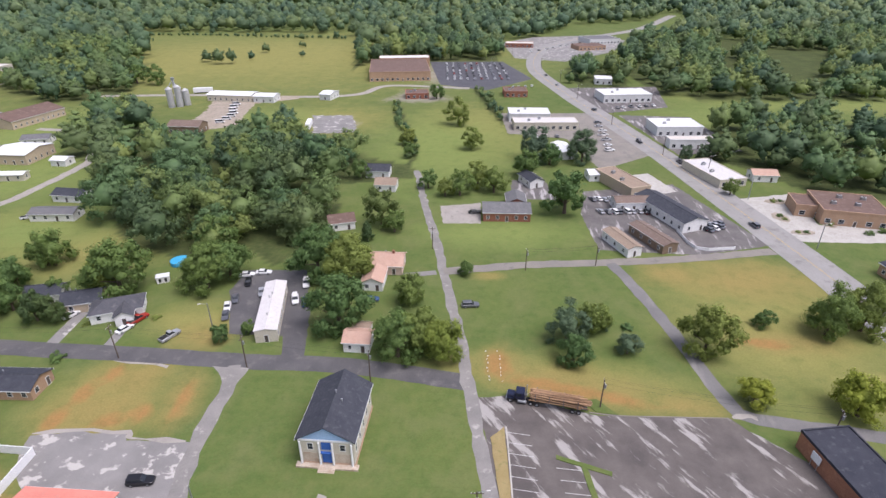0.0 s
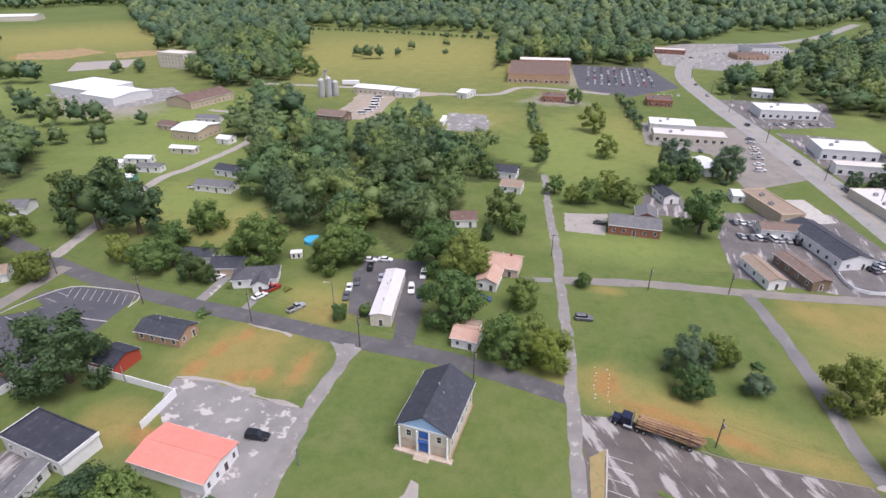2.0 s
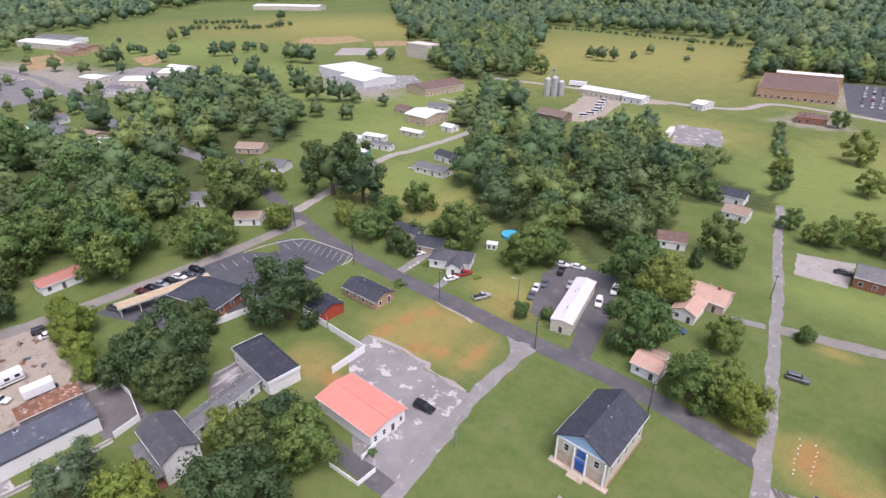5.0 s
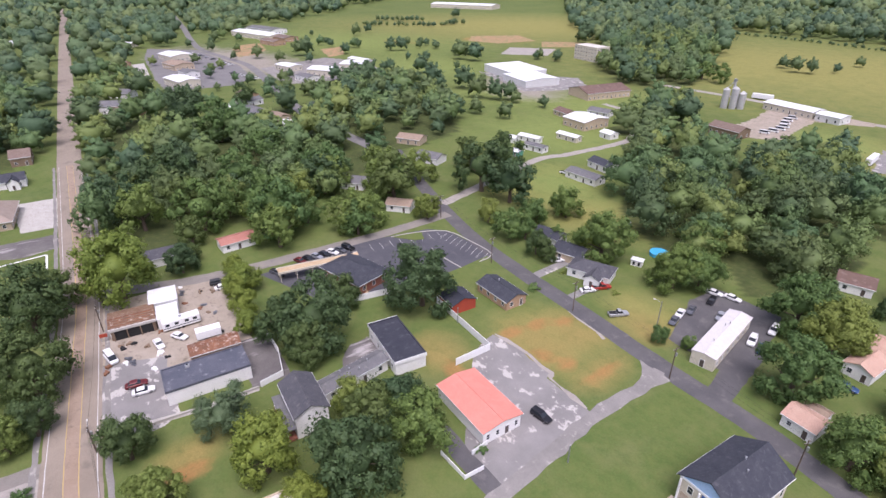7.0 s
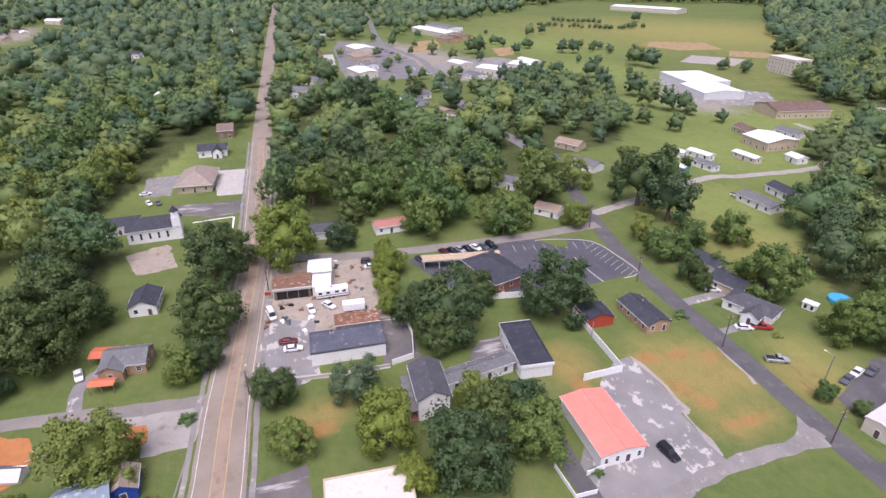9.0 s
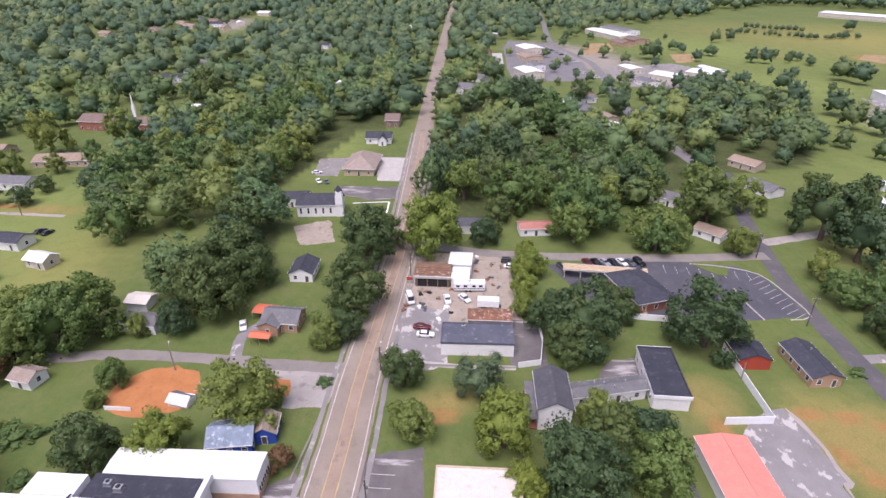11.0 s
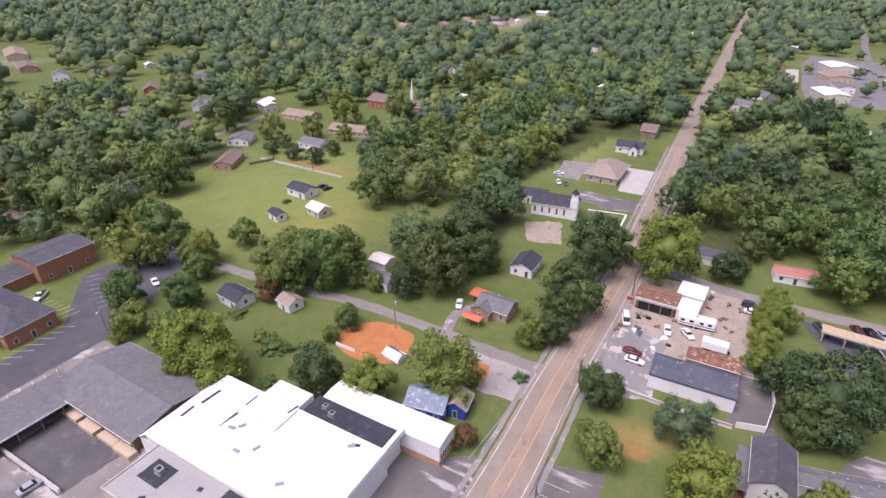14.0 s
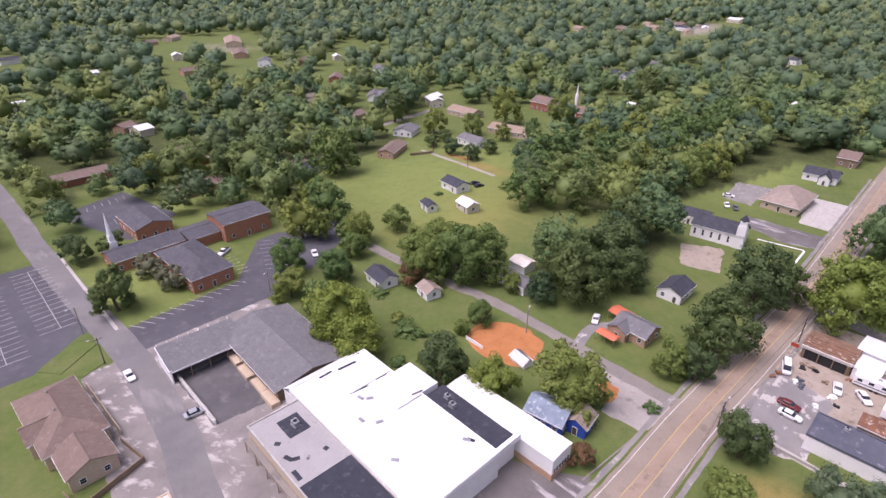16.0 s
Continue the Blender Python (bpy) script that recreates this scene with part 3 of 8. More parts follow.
gx, gy = axis_lines(-215, 145, 2.1), axis_lines(-215, 235, 2.1)
X, Y = np.meshgrid(gx, gy)
nx, ny = len(gx), len(gy)
verts = np.stack([X.ravel(), Y.ravel(), np.zeros(nx * ny)], 1)
i = (np.arange(ny - 1)[:, None] * nx + np.arange(nx - 1)[None]).ravel()
faces = np.stack([i, i + 1, i + 1 + nx, i + nx], 1)
me = bpy.data.meshes.new("ground")
me.from_pydata(verts.tolist(), [], faces.tolist())
me.materials.append(M["ground"])
PATCHES = dict(
    dry=[(-75, 99, 9, 9, 0), (-76, 89, 11, 11, 0), (-70, 88, 10, 10, 0), (-69.5, 98, 8, 10, 0), (-57.5, 92, 5.5, 11, 0), (-205, -140, 6, 16, 0), (30, 96, 30, 6.5, -16), (14, 104, 6, 8, 0), (52, 90, 12, 4, -10), (92, 143, 24, 13, 0), (70, 146, 12, 8, 0), (86, 112, 17, 5, -6), (-86, 66, 9, 8, 0), (-62, 115, 9, 7, 0), (-90, 8, 5, 8, 0), (14, 145, 5, 3, 0)],
    bare=[(-76.5, 101, 2.5, 4, 0), (-80, 94, 2.6, 5, 0), (-81.5, 86.5, 2.6, 5, 0), (-57, 92, 2.2, 8, 0), (-64, 88, 3, 4, 0), (-70, 86, 4, 2, 0), (-210, -158, 3, 12, 0), (13, 104, 4, 6, 0), (30, 94.6, 22, 2.6, -16), (-79, 65, 3, 5, 60), (80, 112, 9, 2.4, -8), (-86, 7, 3, 6, 0), (-520, 470, 45, 25, 40), (-640, 150, 30, 10, 20), (-560, 380, 40, 10, 40)],
    meadow=[(88, 118, 30, 36, 0), (100, 95, 24, 12, 0), (-75, 92, 16, 15, 0), (30, 99, 34, 8, -12), (-66, 122, 14, 10, 0), (-180, 570, 280, 200, 10), (-250, 480, 90, 60, 0), (14, 310, 34, 60, 0), (225, 385, 80, 30, -20), (-70, 330, 45, 40, 0), (-600, 600, 300, 200, 40), (-120, 160, 30, 20, 0), (-150, 170, 25, 30, 0), (-160, -120, 40, 30, 30)],
    # bright lawns; the northern and western ellipses also paint haze as lighter grass
    lush_haze=[(-200, 235, 60, 50, 0), (-290, 275, 60, 35, 20), (0, 280, 40, 70, 0), (-150, 175, 30, 22, 0), (-235, 300, 45, 60, 0), (-105, 330, 40, 30, 0), (20, 175, 30, 14, 0), (-600, 330, 160, 90, 20), (-420, 300, 80, 60, 0), (180, 330, 60, 40, 0), (-55, -160, 26, 30, 0), (-90, -205, 20, 20, 0), (-175, -150, 60, 48, 0), (-150, -185, 34, 30, 0), (-215, -150, 30, 44, 0), (-355, -108, 45, 22, 0), (-275, -35, 45, 20, 0), (-200, -215, 30, 20, 0), (240, 380, 90, 40, 0), (-95, -225, 20, 30, 0), (-150, -130, 20, 20, 0)],
    gravel=[(-560, 170, 130, 60, 10), (-300, 300, 50, 30, -10), (-62, 320, 14, 20, 0), (-135, 335, 12, 20, 20), (-900, -250, 120, 30, 10), (-240, -330, 40, 20, 30), (-350, -590, 40, 30, 0), (20, 480, 50, 60, 0), (-16, 390, 25, 20, 0)],
)
for key, spots in PATCHES.items():
    w = np.zeros(X.shape)
    for s in spots:
        w = np.maximum(w, ellipse(X, Y, *s))
    me.attributes.new(key, "FLOAT", "POINT").data.foreach_set("value", w.ravel().astype(np.float32))
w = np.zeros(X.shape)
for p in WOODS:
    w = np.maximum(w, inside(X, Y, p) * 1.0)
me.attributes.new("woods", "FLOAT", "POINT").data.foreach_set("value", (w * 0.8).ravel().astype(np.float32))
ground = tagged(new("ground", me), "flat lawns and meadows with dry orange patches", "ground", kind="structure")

# ------------------------------------------------------------------ roads and lots
ROADS = {}


def road(name, pts, width, z, material, label, rag=0.12):
    ROADS[name] = (pts, width)
    return tagged(ribbon(name, pts, width, z, material, rag=rag), label, "road", kind="structure")


DARK = [(-230, 146), (-195, 133), (-165, 123), (-130, 113.6), (-101, 109.8), (-76, 107.9), (-48, 105.1), (-30, 104.2), (-16, 102.3), (5.2, 97.6)]
LANE = [(-12, 240), (-9.8, 226), (-8.5, 212), (-2.7, 172), (0.6, 145), (4.1, 116), (5.8, 95), (7.4, 79), (8.8, 62), (10, 30)]
EAST = [(0.2, 148), (26, 152), (50, 153.5), (75, 155.5), (109, 161)]
DIAG = [(53, 153), (56, 140), (59.7, 114), (62, 91), (66, 86), (89, 81), (140, 70)]
HIGHWAY = [(118, 100), (117.5, 137), (116, 163), (113, 201), (108, 257), (99, 326), (88, 403), (81, 508), (106, 617), (159, 700), (267, 807), (387, 1008)]
DRIVE = [(-49.4, 103.6), (-48.4, 94), (-49, 86), (-49, 77), (-47.8, 67), (-46.5, 52), (-45, 30)]
BACK = [(-168, 2.4), (-158, 32), (-152, 82), (-151, 119)]
NARROW = [(-103, -12), (-105, -27), (-108, -43), (-112, -70), (-112, -85), (-113, -111), (-116, -140)]
SOUTH = [(-51, -300), (-45, -240), (-41, -209), (-37, -157), (-35, -127), (-30, -95), (-24, -75), (-16, -45)]
TRACK = [(-160, 123), (-175, 188), (-172, 210), (-168, 247), (-172, 262), (-190, 300), (-230, 310)]
road("road_dark", DARK, 5.6, 0.030, M["asphalt"], "dark patched two-lane residential street")
road("road_lane", LANE, 2.9, 0.034, M["drive"], "worn grey lane with broken edges", 0.4)
road("road_east", EAST, 4.2, 0.038, M["street"], "pale grey side street", 0.3)
road("road_diagonal", DIAG, 3.6, 0.042, M["grey_street"], "narrow grey asphalt street", 0.25)
road("road_highway", HIGHWAY, 13.5, 0.046, M["highway_grey"], "wide pale highway lined with shops")
road("road_drive", DRIVE, 3.3, 0.050, M["drive"], "patched grey drive beside the hall lawn", 0.35)
road("road_street", STREET, 10.4, 0.054, M["highway"], "long straight brown-grey main street")
road("road_back", BACK, 5.0, 0.036, M["street"], "grey back street beside the workshop yard", 0.2)
road("road_narrow", NARROW, 3.8, 0.040, M["street"], "narrow grey lane between gardens", 0.3)
road("road_south", SOUTH, 7.5, 0.044, M["grey_street"], "broad worn street beside the church", 0.2)
road("road_track", TRACK, 4.5, 0.032, M["gravel"], "pale gravel track past the trailers", 0.4)
road("road_school", [(-240, 139), (-300, 139), (-349, 144), (-432, 160), (-524, 175), (-583, 172), (-679, 173), (-900, 215), (-1122, 255)], 7, 0.066, M["grey_street"], "grey road through the school grounds")
road("road_dead_end", [(-196, -229), (-215, -229.5), (-242, -230), (-275, -231)], 4.5, 0.03, M["street"], "pale dead-end street beside a lawn", 0.2)
road("road_garden", [(-207, -180), (-204, -160), (-201, -140), (-199, -129)], 2.2, 0.028, M["gravel"], "worn garden path across a lawn", 0.3)
for rim, w in (([(-83.6, 82.3), (-76, 83.2), (-64.1, 82.6), (-63.0, 81.0), (-51.5, 80.4)], 0.9), ([(-79, 105.4), (-72, 104.6), (-65, 103.4)], 0.9), ([(60.8, 86.4), (63.6, 86.9), (66, 86.4)], 1.2)):
    tagged(ribbon("pavement_gravel_rim", rim, w, 0.02 if w != 1.2 else 0.062, M["gravel"], rag=0.45), "crumbled pale gravel edge of the paving", "gravel", kind="structure")
road("road_farm", [(-240, 395), (-170, 398), (-100, 392), (-60, 400), (-40, 430), (20, 420)], 6, 0.03, M["gravel"], "pale road behind the feed mill")


LOTS = []


def lot(name, outline, material, label, z=None, rag=0.3):
    LOTS.append(outline)
    z = z or 0.012 + 0.0006 * len(LOTS)
    return tagged(sheet(name, outline, z, material, rag=rag), label, "lot", kind="structure")


lot("pavement_hall_lot", [(-81, 73), (-83.4, 79), (-83.4, 82.0), (-76, 82.8), (-64.2, 82.2), (-63.2, 80.6), (-50.2, 80.1), (-49, 69), (-47.5, 50), (-58, 51)], M["patchlot"], "cracked grey lot with pale patches")
lot("pavement_drive_mouth", [(-54.5, 103.2), (-45.5, 102.6), (-46.8, 98.5), (-47.2, 95), (-49.8, 95), (-50.8, 99)], M["drive"], "pale worn mouth of the drive", z=0.047, rag=0.25)
lot("pavement_east_lot", [(7.5, 92.5), (15, 93.3), (32, 87.3), (60, 86), (74, 70), (90, 40), (12, 40)], M["eastlot"], "large patched asphalt lot with pale streaks")
lot("pavement_office_lot", [(-62, 137), (-60.5, 149), (-42, 149), (-36, 124), (-33.5, 105), (-39, 105), (-41, 115), (-55, 116)], M["asphalt"], "dark asphalt lot round the long white office")
lot("ground_workshop_yard", [(-158, 1), (-160, 12), (-158, 37), (-132, 34), (-117, 31), (-117, 14), (-131, -1)], M["dirt"], "sandy dirt yard strewn with scrap")
lot("pavement_store_lot", [(-131, -2), (-126, 12), (-103, 10), (-101, 4), (-108, -5)], M["patchlot"], "worn grey lot beside the store")
lot("pavement_store_rear", [(-121, 27), (-119, 36), (-100.5, 34), (-101, 25)], M["oldlot"], "cracked asphalt behind the store")
lot("pavement_bank_lot", [(-150, 84), (-145, 105), (-139, 110), (-117, 111), (-116, 96), (-116, 72), (-121, 55), (-150, 45)], M["newlot"], "dark sealed parking lot with white stalls", rag=0.0)
lot("pavement_garage_apron", [(-102.0, 50), (-102.4, 55.4), (-95, 57), (-91.5, 54.5), (-93, 44), (-98.3, 46)], M["oldlot"], "dark broken asphalt behind the garage")
lot("pavement_church_lot", [(-10, -200), (-38, -196), (-35, -146), (-17, -136), (0, -138)], M["newlot"], "dark sealed church car park", rag=0.0)
lot("pavement_church_rear", [(-55, -232), (-83, -239), (-86, -199), (-64, -190)], M["newlot"], "dark sealed lot behind the church", rag=0.0)
lot("pavement_church_side", [(-38, -138), (-72, -137), (-92, -156), (-100, -156), (-108, -150), (-122, -152), (-118, -136), (-95, -127), (-74, -122), (-38, -122)], M["newlot"], "dark asphalt apron with slanted stalls", rag=0.0)
lot("pavement_market_yard", [(-24, -127), (-72, -122), (-66, -80), (-47, -80), (-30, -30), (0, -50), (-14, -88)], M["yardlot"], "stained grey yard round the covered market")
lot("pavement_market_court", [(-37.4, -108.5), (-51.6, -106.6), (-48.4, -85.4), (-35.4, -88.6)], M["asphalt"], "dark stained court inside the covered market", z=0.06)
lot("ground_hall_path", [(-22.2, 67.6), (-21.2, 67.6), (-20.2, 64.5), (-16.5, 61.5), (-14.0, 57), (-14, 50), (-30, 50), (-29.5, 58), (-25.5, 61.5), (-23.2, 64.5)], M["gravel"], "worn gravel patch before the hall steps", rag=0.5)
lot("pavement_market_street", [(-46, -36), (-67, -36), (-70, -27), (-73, -21), (-60, -18), (-40, -21)], M["oldlot"], "broken asphalt apron beside the street")
road("road_red_drive", [(-72, 49.5), (-65, 51.4), (-58, 50.8), (-47, 50.4)], 3.8, 0.026, M["asphalt"], "dark driveway beside the red-roofed hall")
lot("ground_clay_plot", [(-91, -63), (-93.5, -66), (-98, -67.3), (-103, -65.5), (-106, -61), (-106.6, -55), (-104, -49), (-98, -46.5), (-92, -49), (-90, -56)], M["clay"], "freshly graded orange clay plot", rag=0.35)
lot("ground_clay_heap", [(-96, -31.5), (-101, -31), (-99.5, -26.5), (-95, -26), (-93, -29)], M["clay"], "patch of bare orange clay", z=0.026, rag=0.6)
lot("pavement_corner_lot", [(-104, -33), (-105, -20), (-102, -13), (-90, -18), (-91, -27)], M["gravel"], "pale gravel corner plot", rag=0.6)
lot("pavement_chapel_lot", [(-207, -13), (-213, -25), (-224, -30), (-221, -2), (-209, -1)], M["oldlot"], "grey lot beside the white church")
lot("pavement_chapel_drive", [(-229, -12), (-262, -13), (-260, 3), (-228, -1)], M["concrete"], "pale concrete apron beside the tan hall")
lot("ground_chapel_dirt", [(-184, -41), (-189, -28), (-170, -24), (-169, -36)], M["dirt"], "bare brown dirt beside the white church", rag=0.6)
lot("pavement_hall_side", [(-261, -41), (-262, -27), (-246, -29), (-236, -30), (-238, -41)], M["drive"], "pale lot beside the tan hall", rag=0.5)
lot("pavement_store_edge", [(-76, -11), (-78, 3), (-62, 3), (-62, -12)], M["oldlot"], "grey side lot by the main street")
lot("pavement_mall_lot", [(-12, 540), (56, 540), (72, 456), (32, 413), (-2, 434)], M["newlot"], "large dark car park before the mall")
lot("pavement_brick_lot", [(-1, 199), (15, 202), (14, 183), (0, 183)], M["gravel"], "grey gravel lot beside the brick hall")
lot("pavement_trees_lot", [(30, 227), (44, 231), (46, 205), (27, 206)], M["oldlot"], "grey lot behind the brick hall")
lot("pavement_auto_lot", [(58, 214), (98, 222), (110, 165), (84, 158.5), (52, 162), (52, 191)], M["oldlot"], "stained lot round the repair shops")
lot("pavement_modern_lot", [(119, 206), (142, 211), (136, 181), (170, 182), (165, 166), (119, 168)], M["concrete"], "pale concrete court before the modern brick offices")
for k, (x, y, rx, ry) in enumerate(((132.5, 203, 5, 2.6), (126, 188, 3.0, 4.4), (140, 181, 2.6, 2.2), (127, 175, 4.5, 2.0))):
    lot("ground_planting_bed", [(x + rx * math.cos(a), y + ry * math.sin(a)) for a in (0, 0.8, 1.6, 2.4, 3.1, 3.9, 4.7, 5.5)], M["dirt"], "mulched planting bed in the concrete court", z=0.09 + 0.004 * k, rag=0.3)
lot("pavement_strip_lot", [(36, 345), (94, 345), (103, 262), (72, 240), (66, 290), (36, 300)], M["street"], "grey lot before the strip of shops")
lot("pavement_bend_lot", [(70, 560), (68, 670), (110, 720), (200, 740), (215, 690), (175, 600), (115, 540)], M["patchlot"], "grey lots round the highway bend")
lot("pavement_shop_apron", [(80, 232), (92, 236), (97, 214), (84, 209)], M["concrete"], "pale concrete apron beside the tan shop")
lot("pavement_fuel_lot", [(108, 340), (150, 335), (150, 268), (116, 262)], M["oldlot"], "grey forecourt beside the highway")
lot("pavement_north_lot", [(84, 420), (160, 425), (146, 360), (102, 345)], M["oldlot"], "grey lot beside the white store")
lot("pavement_gravel_circle", [(-80, 340), (-55, 340), (-48, 303), (-72, 300)], M["patchlot"], "grey gravel clearing", rag=0.9)
lot("ground_infield", [(-560, 470), (-530, 520), (-480, 500), (-490, 450), (-530, 440)], M["clay_field"], "bare orange ball field infield", rag=0.9)
lot("ground_infield", [(-470, 500), (-440, 530), (-415, 500), (-440, 470)], M["clay_field"], "bare orange ball field infield", rag=0.9)
lot("ground_infield", [(-655, 207), (-660, 237), (-610, 226), (-583, 210), (-572, 184), (-610, 190)], M["clay_field"], "bare orange practice field", rag=0.9)
lot("pavement_field_lot", [(-460, 440), (-420, 470), (-395, 430), (-430, 400)], M["gravel"], "pale gravel lot by the ball fields", rag=0.9)
lot("pavement_ware_lot", [(-370, 320), (-290, 295), (-265, 340), (-300, 365)], M["patchlot"], "grey lot round the warehouses", rag=1.0)
lot("pavement_school_lot", [(-690, 125), (-650, 165), (-590, 166), (-525, 168), (-470, 158), (-440, 140), (-448, 88), (-500, 92), (-620, 108)], M["grey_street"], "pale paved school grounds", rag=0.9)
lot("pavement_school_pad", [(-590, 91), (-592, 102), (-489, 87.5), (-488, 81)], M["concrete"], "long pale concrete pad beside the school", rag=0.4)
lot("pavement_school_court", [(-500, 178), (-420, 168), (-400, 250), (-470, 270), (-520, 250)], M["drive"], "pale worn court between the school buildings", rag=0.9)
lot("ground_infield", [(-572, 271), (-577, 298), (-526, 275), (-521, 255)], M["clay_field"], "bare orange practice field", rag=0.9)
lot("pavement_mill_yard", [(-150, 300), (-120, 315), (-125, 372), (-100, 385), (-100, 395), (-160, 398), (-150, 350)], M["dirt"], "grey-brown gravel yard of the feed mill", rag=1.0)

for o, mt in ((-4.35, "paint_white"), (4.35, "paint_white"), (-1.25, "paint_yellow"), (1.25, "paint_yellow")):
    tagged(ribbon("road_line", STREET[:6], 0.16, 0.0585, M[mt], off=o, rag=0.05, thick=0.003), "worn painted line on the main street", "road marking", kind="structure")
tagged(ribbon("road_turn_lane", STREET[:6], 2.3, 0.0565, surface("worn_turn_lane", (0.27, 0.2, 0.145), (0.32, 0.245, 0.185), (0.2, 0.155, 0.12), big=0.15), rag=0.08, thick=0.002), "browner worn turning lane", "road marking", kind="structure")
for o in (-6.3, 6.3):
    tagged(ribbon("pavement_street_walk", STREET[:6], 1.1, 0.048, M["drive"], off=o, rag=0.18), "worn narrow walk beside the main street", "pavement", kind="structure")
for o in (-0.2, 0.2):
    tagged(ribbon("road_line", HIGHWAY, 0.15, 0.0505, M["paint_yellow"], off=o, thick=0.003), "yellow centre line of the highway", "road marking", kind="structure")


def off_road(x, y, extra=0.0):
    for pts, w in ROADS.values():
        for (x0, y0), (x1, y1) in zip(pts, pts[1:]):
            dx, dy = x1 - x0, y1 - y0
            t = max(0, min(1, ((x - x0) * dx + (y - y0) * dy) / (dx * dx + dy * dy)))
            if math.hypot(x - x0 - t * dx, y - y0 - t * dy) < w / 2 + extra:
                return False
    return True


def point_in(x, y, poly):
    hit = False
    for (x0, y0), (x1, y1) in zip(poly, poly[1:] + poly[:1]):
        if (y0 > y) != (y1 > y) and x < (x1 - x0) * (y - y0) / (y1 - y0) + x0:
            hit = not hit
    return hit

# ------------------------------------------------------------------ buildings
def slab_roof(bm, quad, t=0.15):
    """A sloping slab: the quad is its top face."""
    top = [Vector(p) for p in quad]
    n = (top[1] - top[0]).cross(top[-1] - top[0]).normalized()
    if n.z < 0:
        top.reverse()
        n = -n
    a = [bm.verts.new(p) for p in top]
    b = [bm.verts.new(p - n * t) for p in top]
    bm.faces.new(a)
    bm.faces.new(b[::-1])
    k = len(a)
    for i in range(k):
        bm.faces.new((a[i], b[i], b[(i + 1) % k], a[(i + 1) % k]))


def opening(parent, side, u, z, w, h, W, D, kind="window", frame_mat=None, leaf_mat_=None):
    """A window or door set into a wall: side s, n, w or e, u along it."""
    turn = {"s": (0, 0, -D / 2), "n": (180, 0, -D / 2), "e": (90, 0, -W / 2), "w": (-90, 0, -W / 2)}[side]
    m = pose(0, 0, 0, 0, 0, turn[0]) @ Matrix.Translation((u, turn[2], z))
    f = 0.09
    bm = bmesh.new()
    for x0, x1, z0, z1 in ((-w / 2 - f, w / 2 + f, h / 2, h / 2 + f), (-w / 2 - f, w / 2 + f, -h / 2 - f, -h / 2), (-w / 2 - f, -w / 2, -h / 2, h / 2), (w / 2, w / 2 + f, -h / 2, h / 2)):
        box(bm, x0, x1, -0.07, 0.05, z0, z1)
    if kind == "window":
        box(bm, -w / 2, w / 2, -0.05, 0.04, -0.025, 0.025)
    fr = part(kind, bm, frame_mat or M["trim"], parent)
    fr.matrix_local = m
    part("pane" if kind == "window" else "leaf", boxm(-w / 2, w / 2, -0.03, 0.04, -h / 2, h / 2), leaf_mat_ or (M["glass"] if kind == "window" else M["door"]), fr)
    return fr


SITES = []


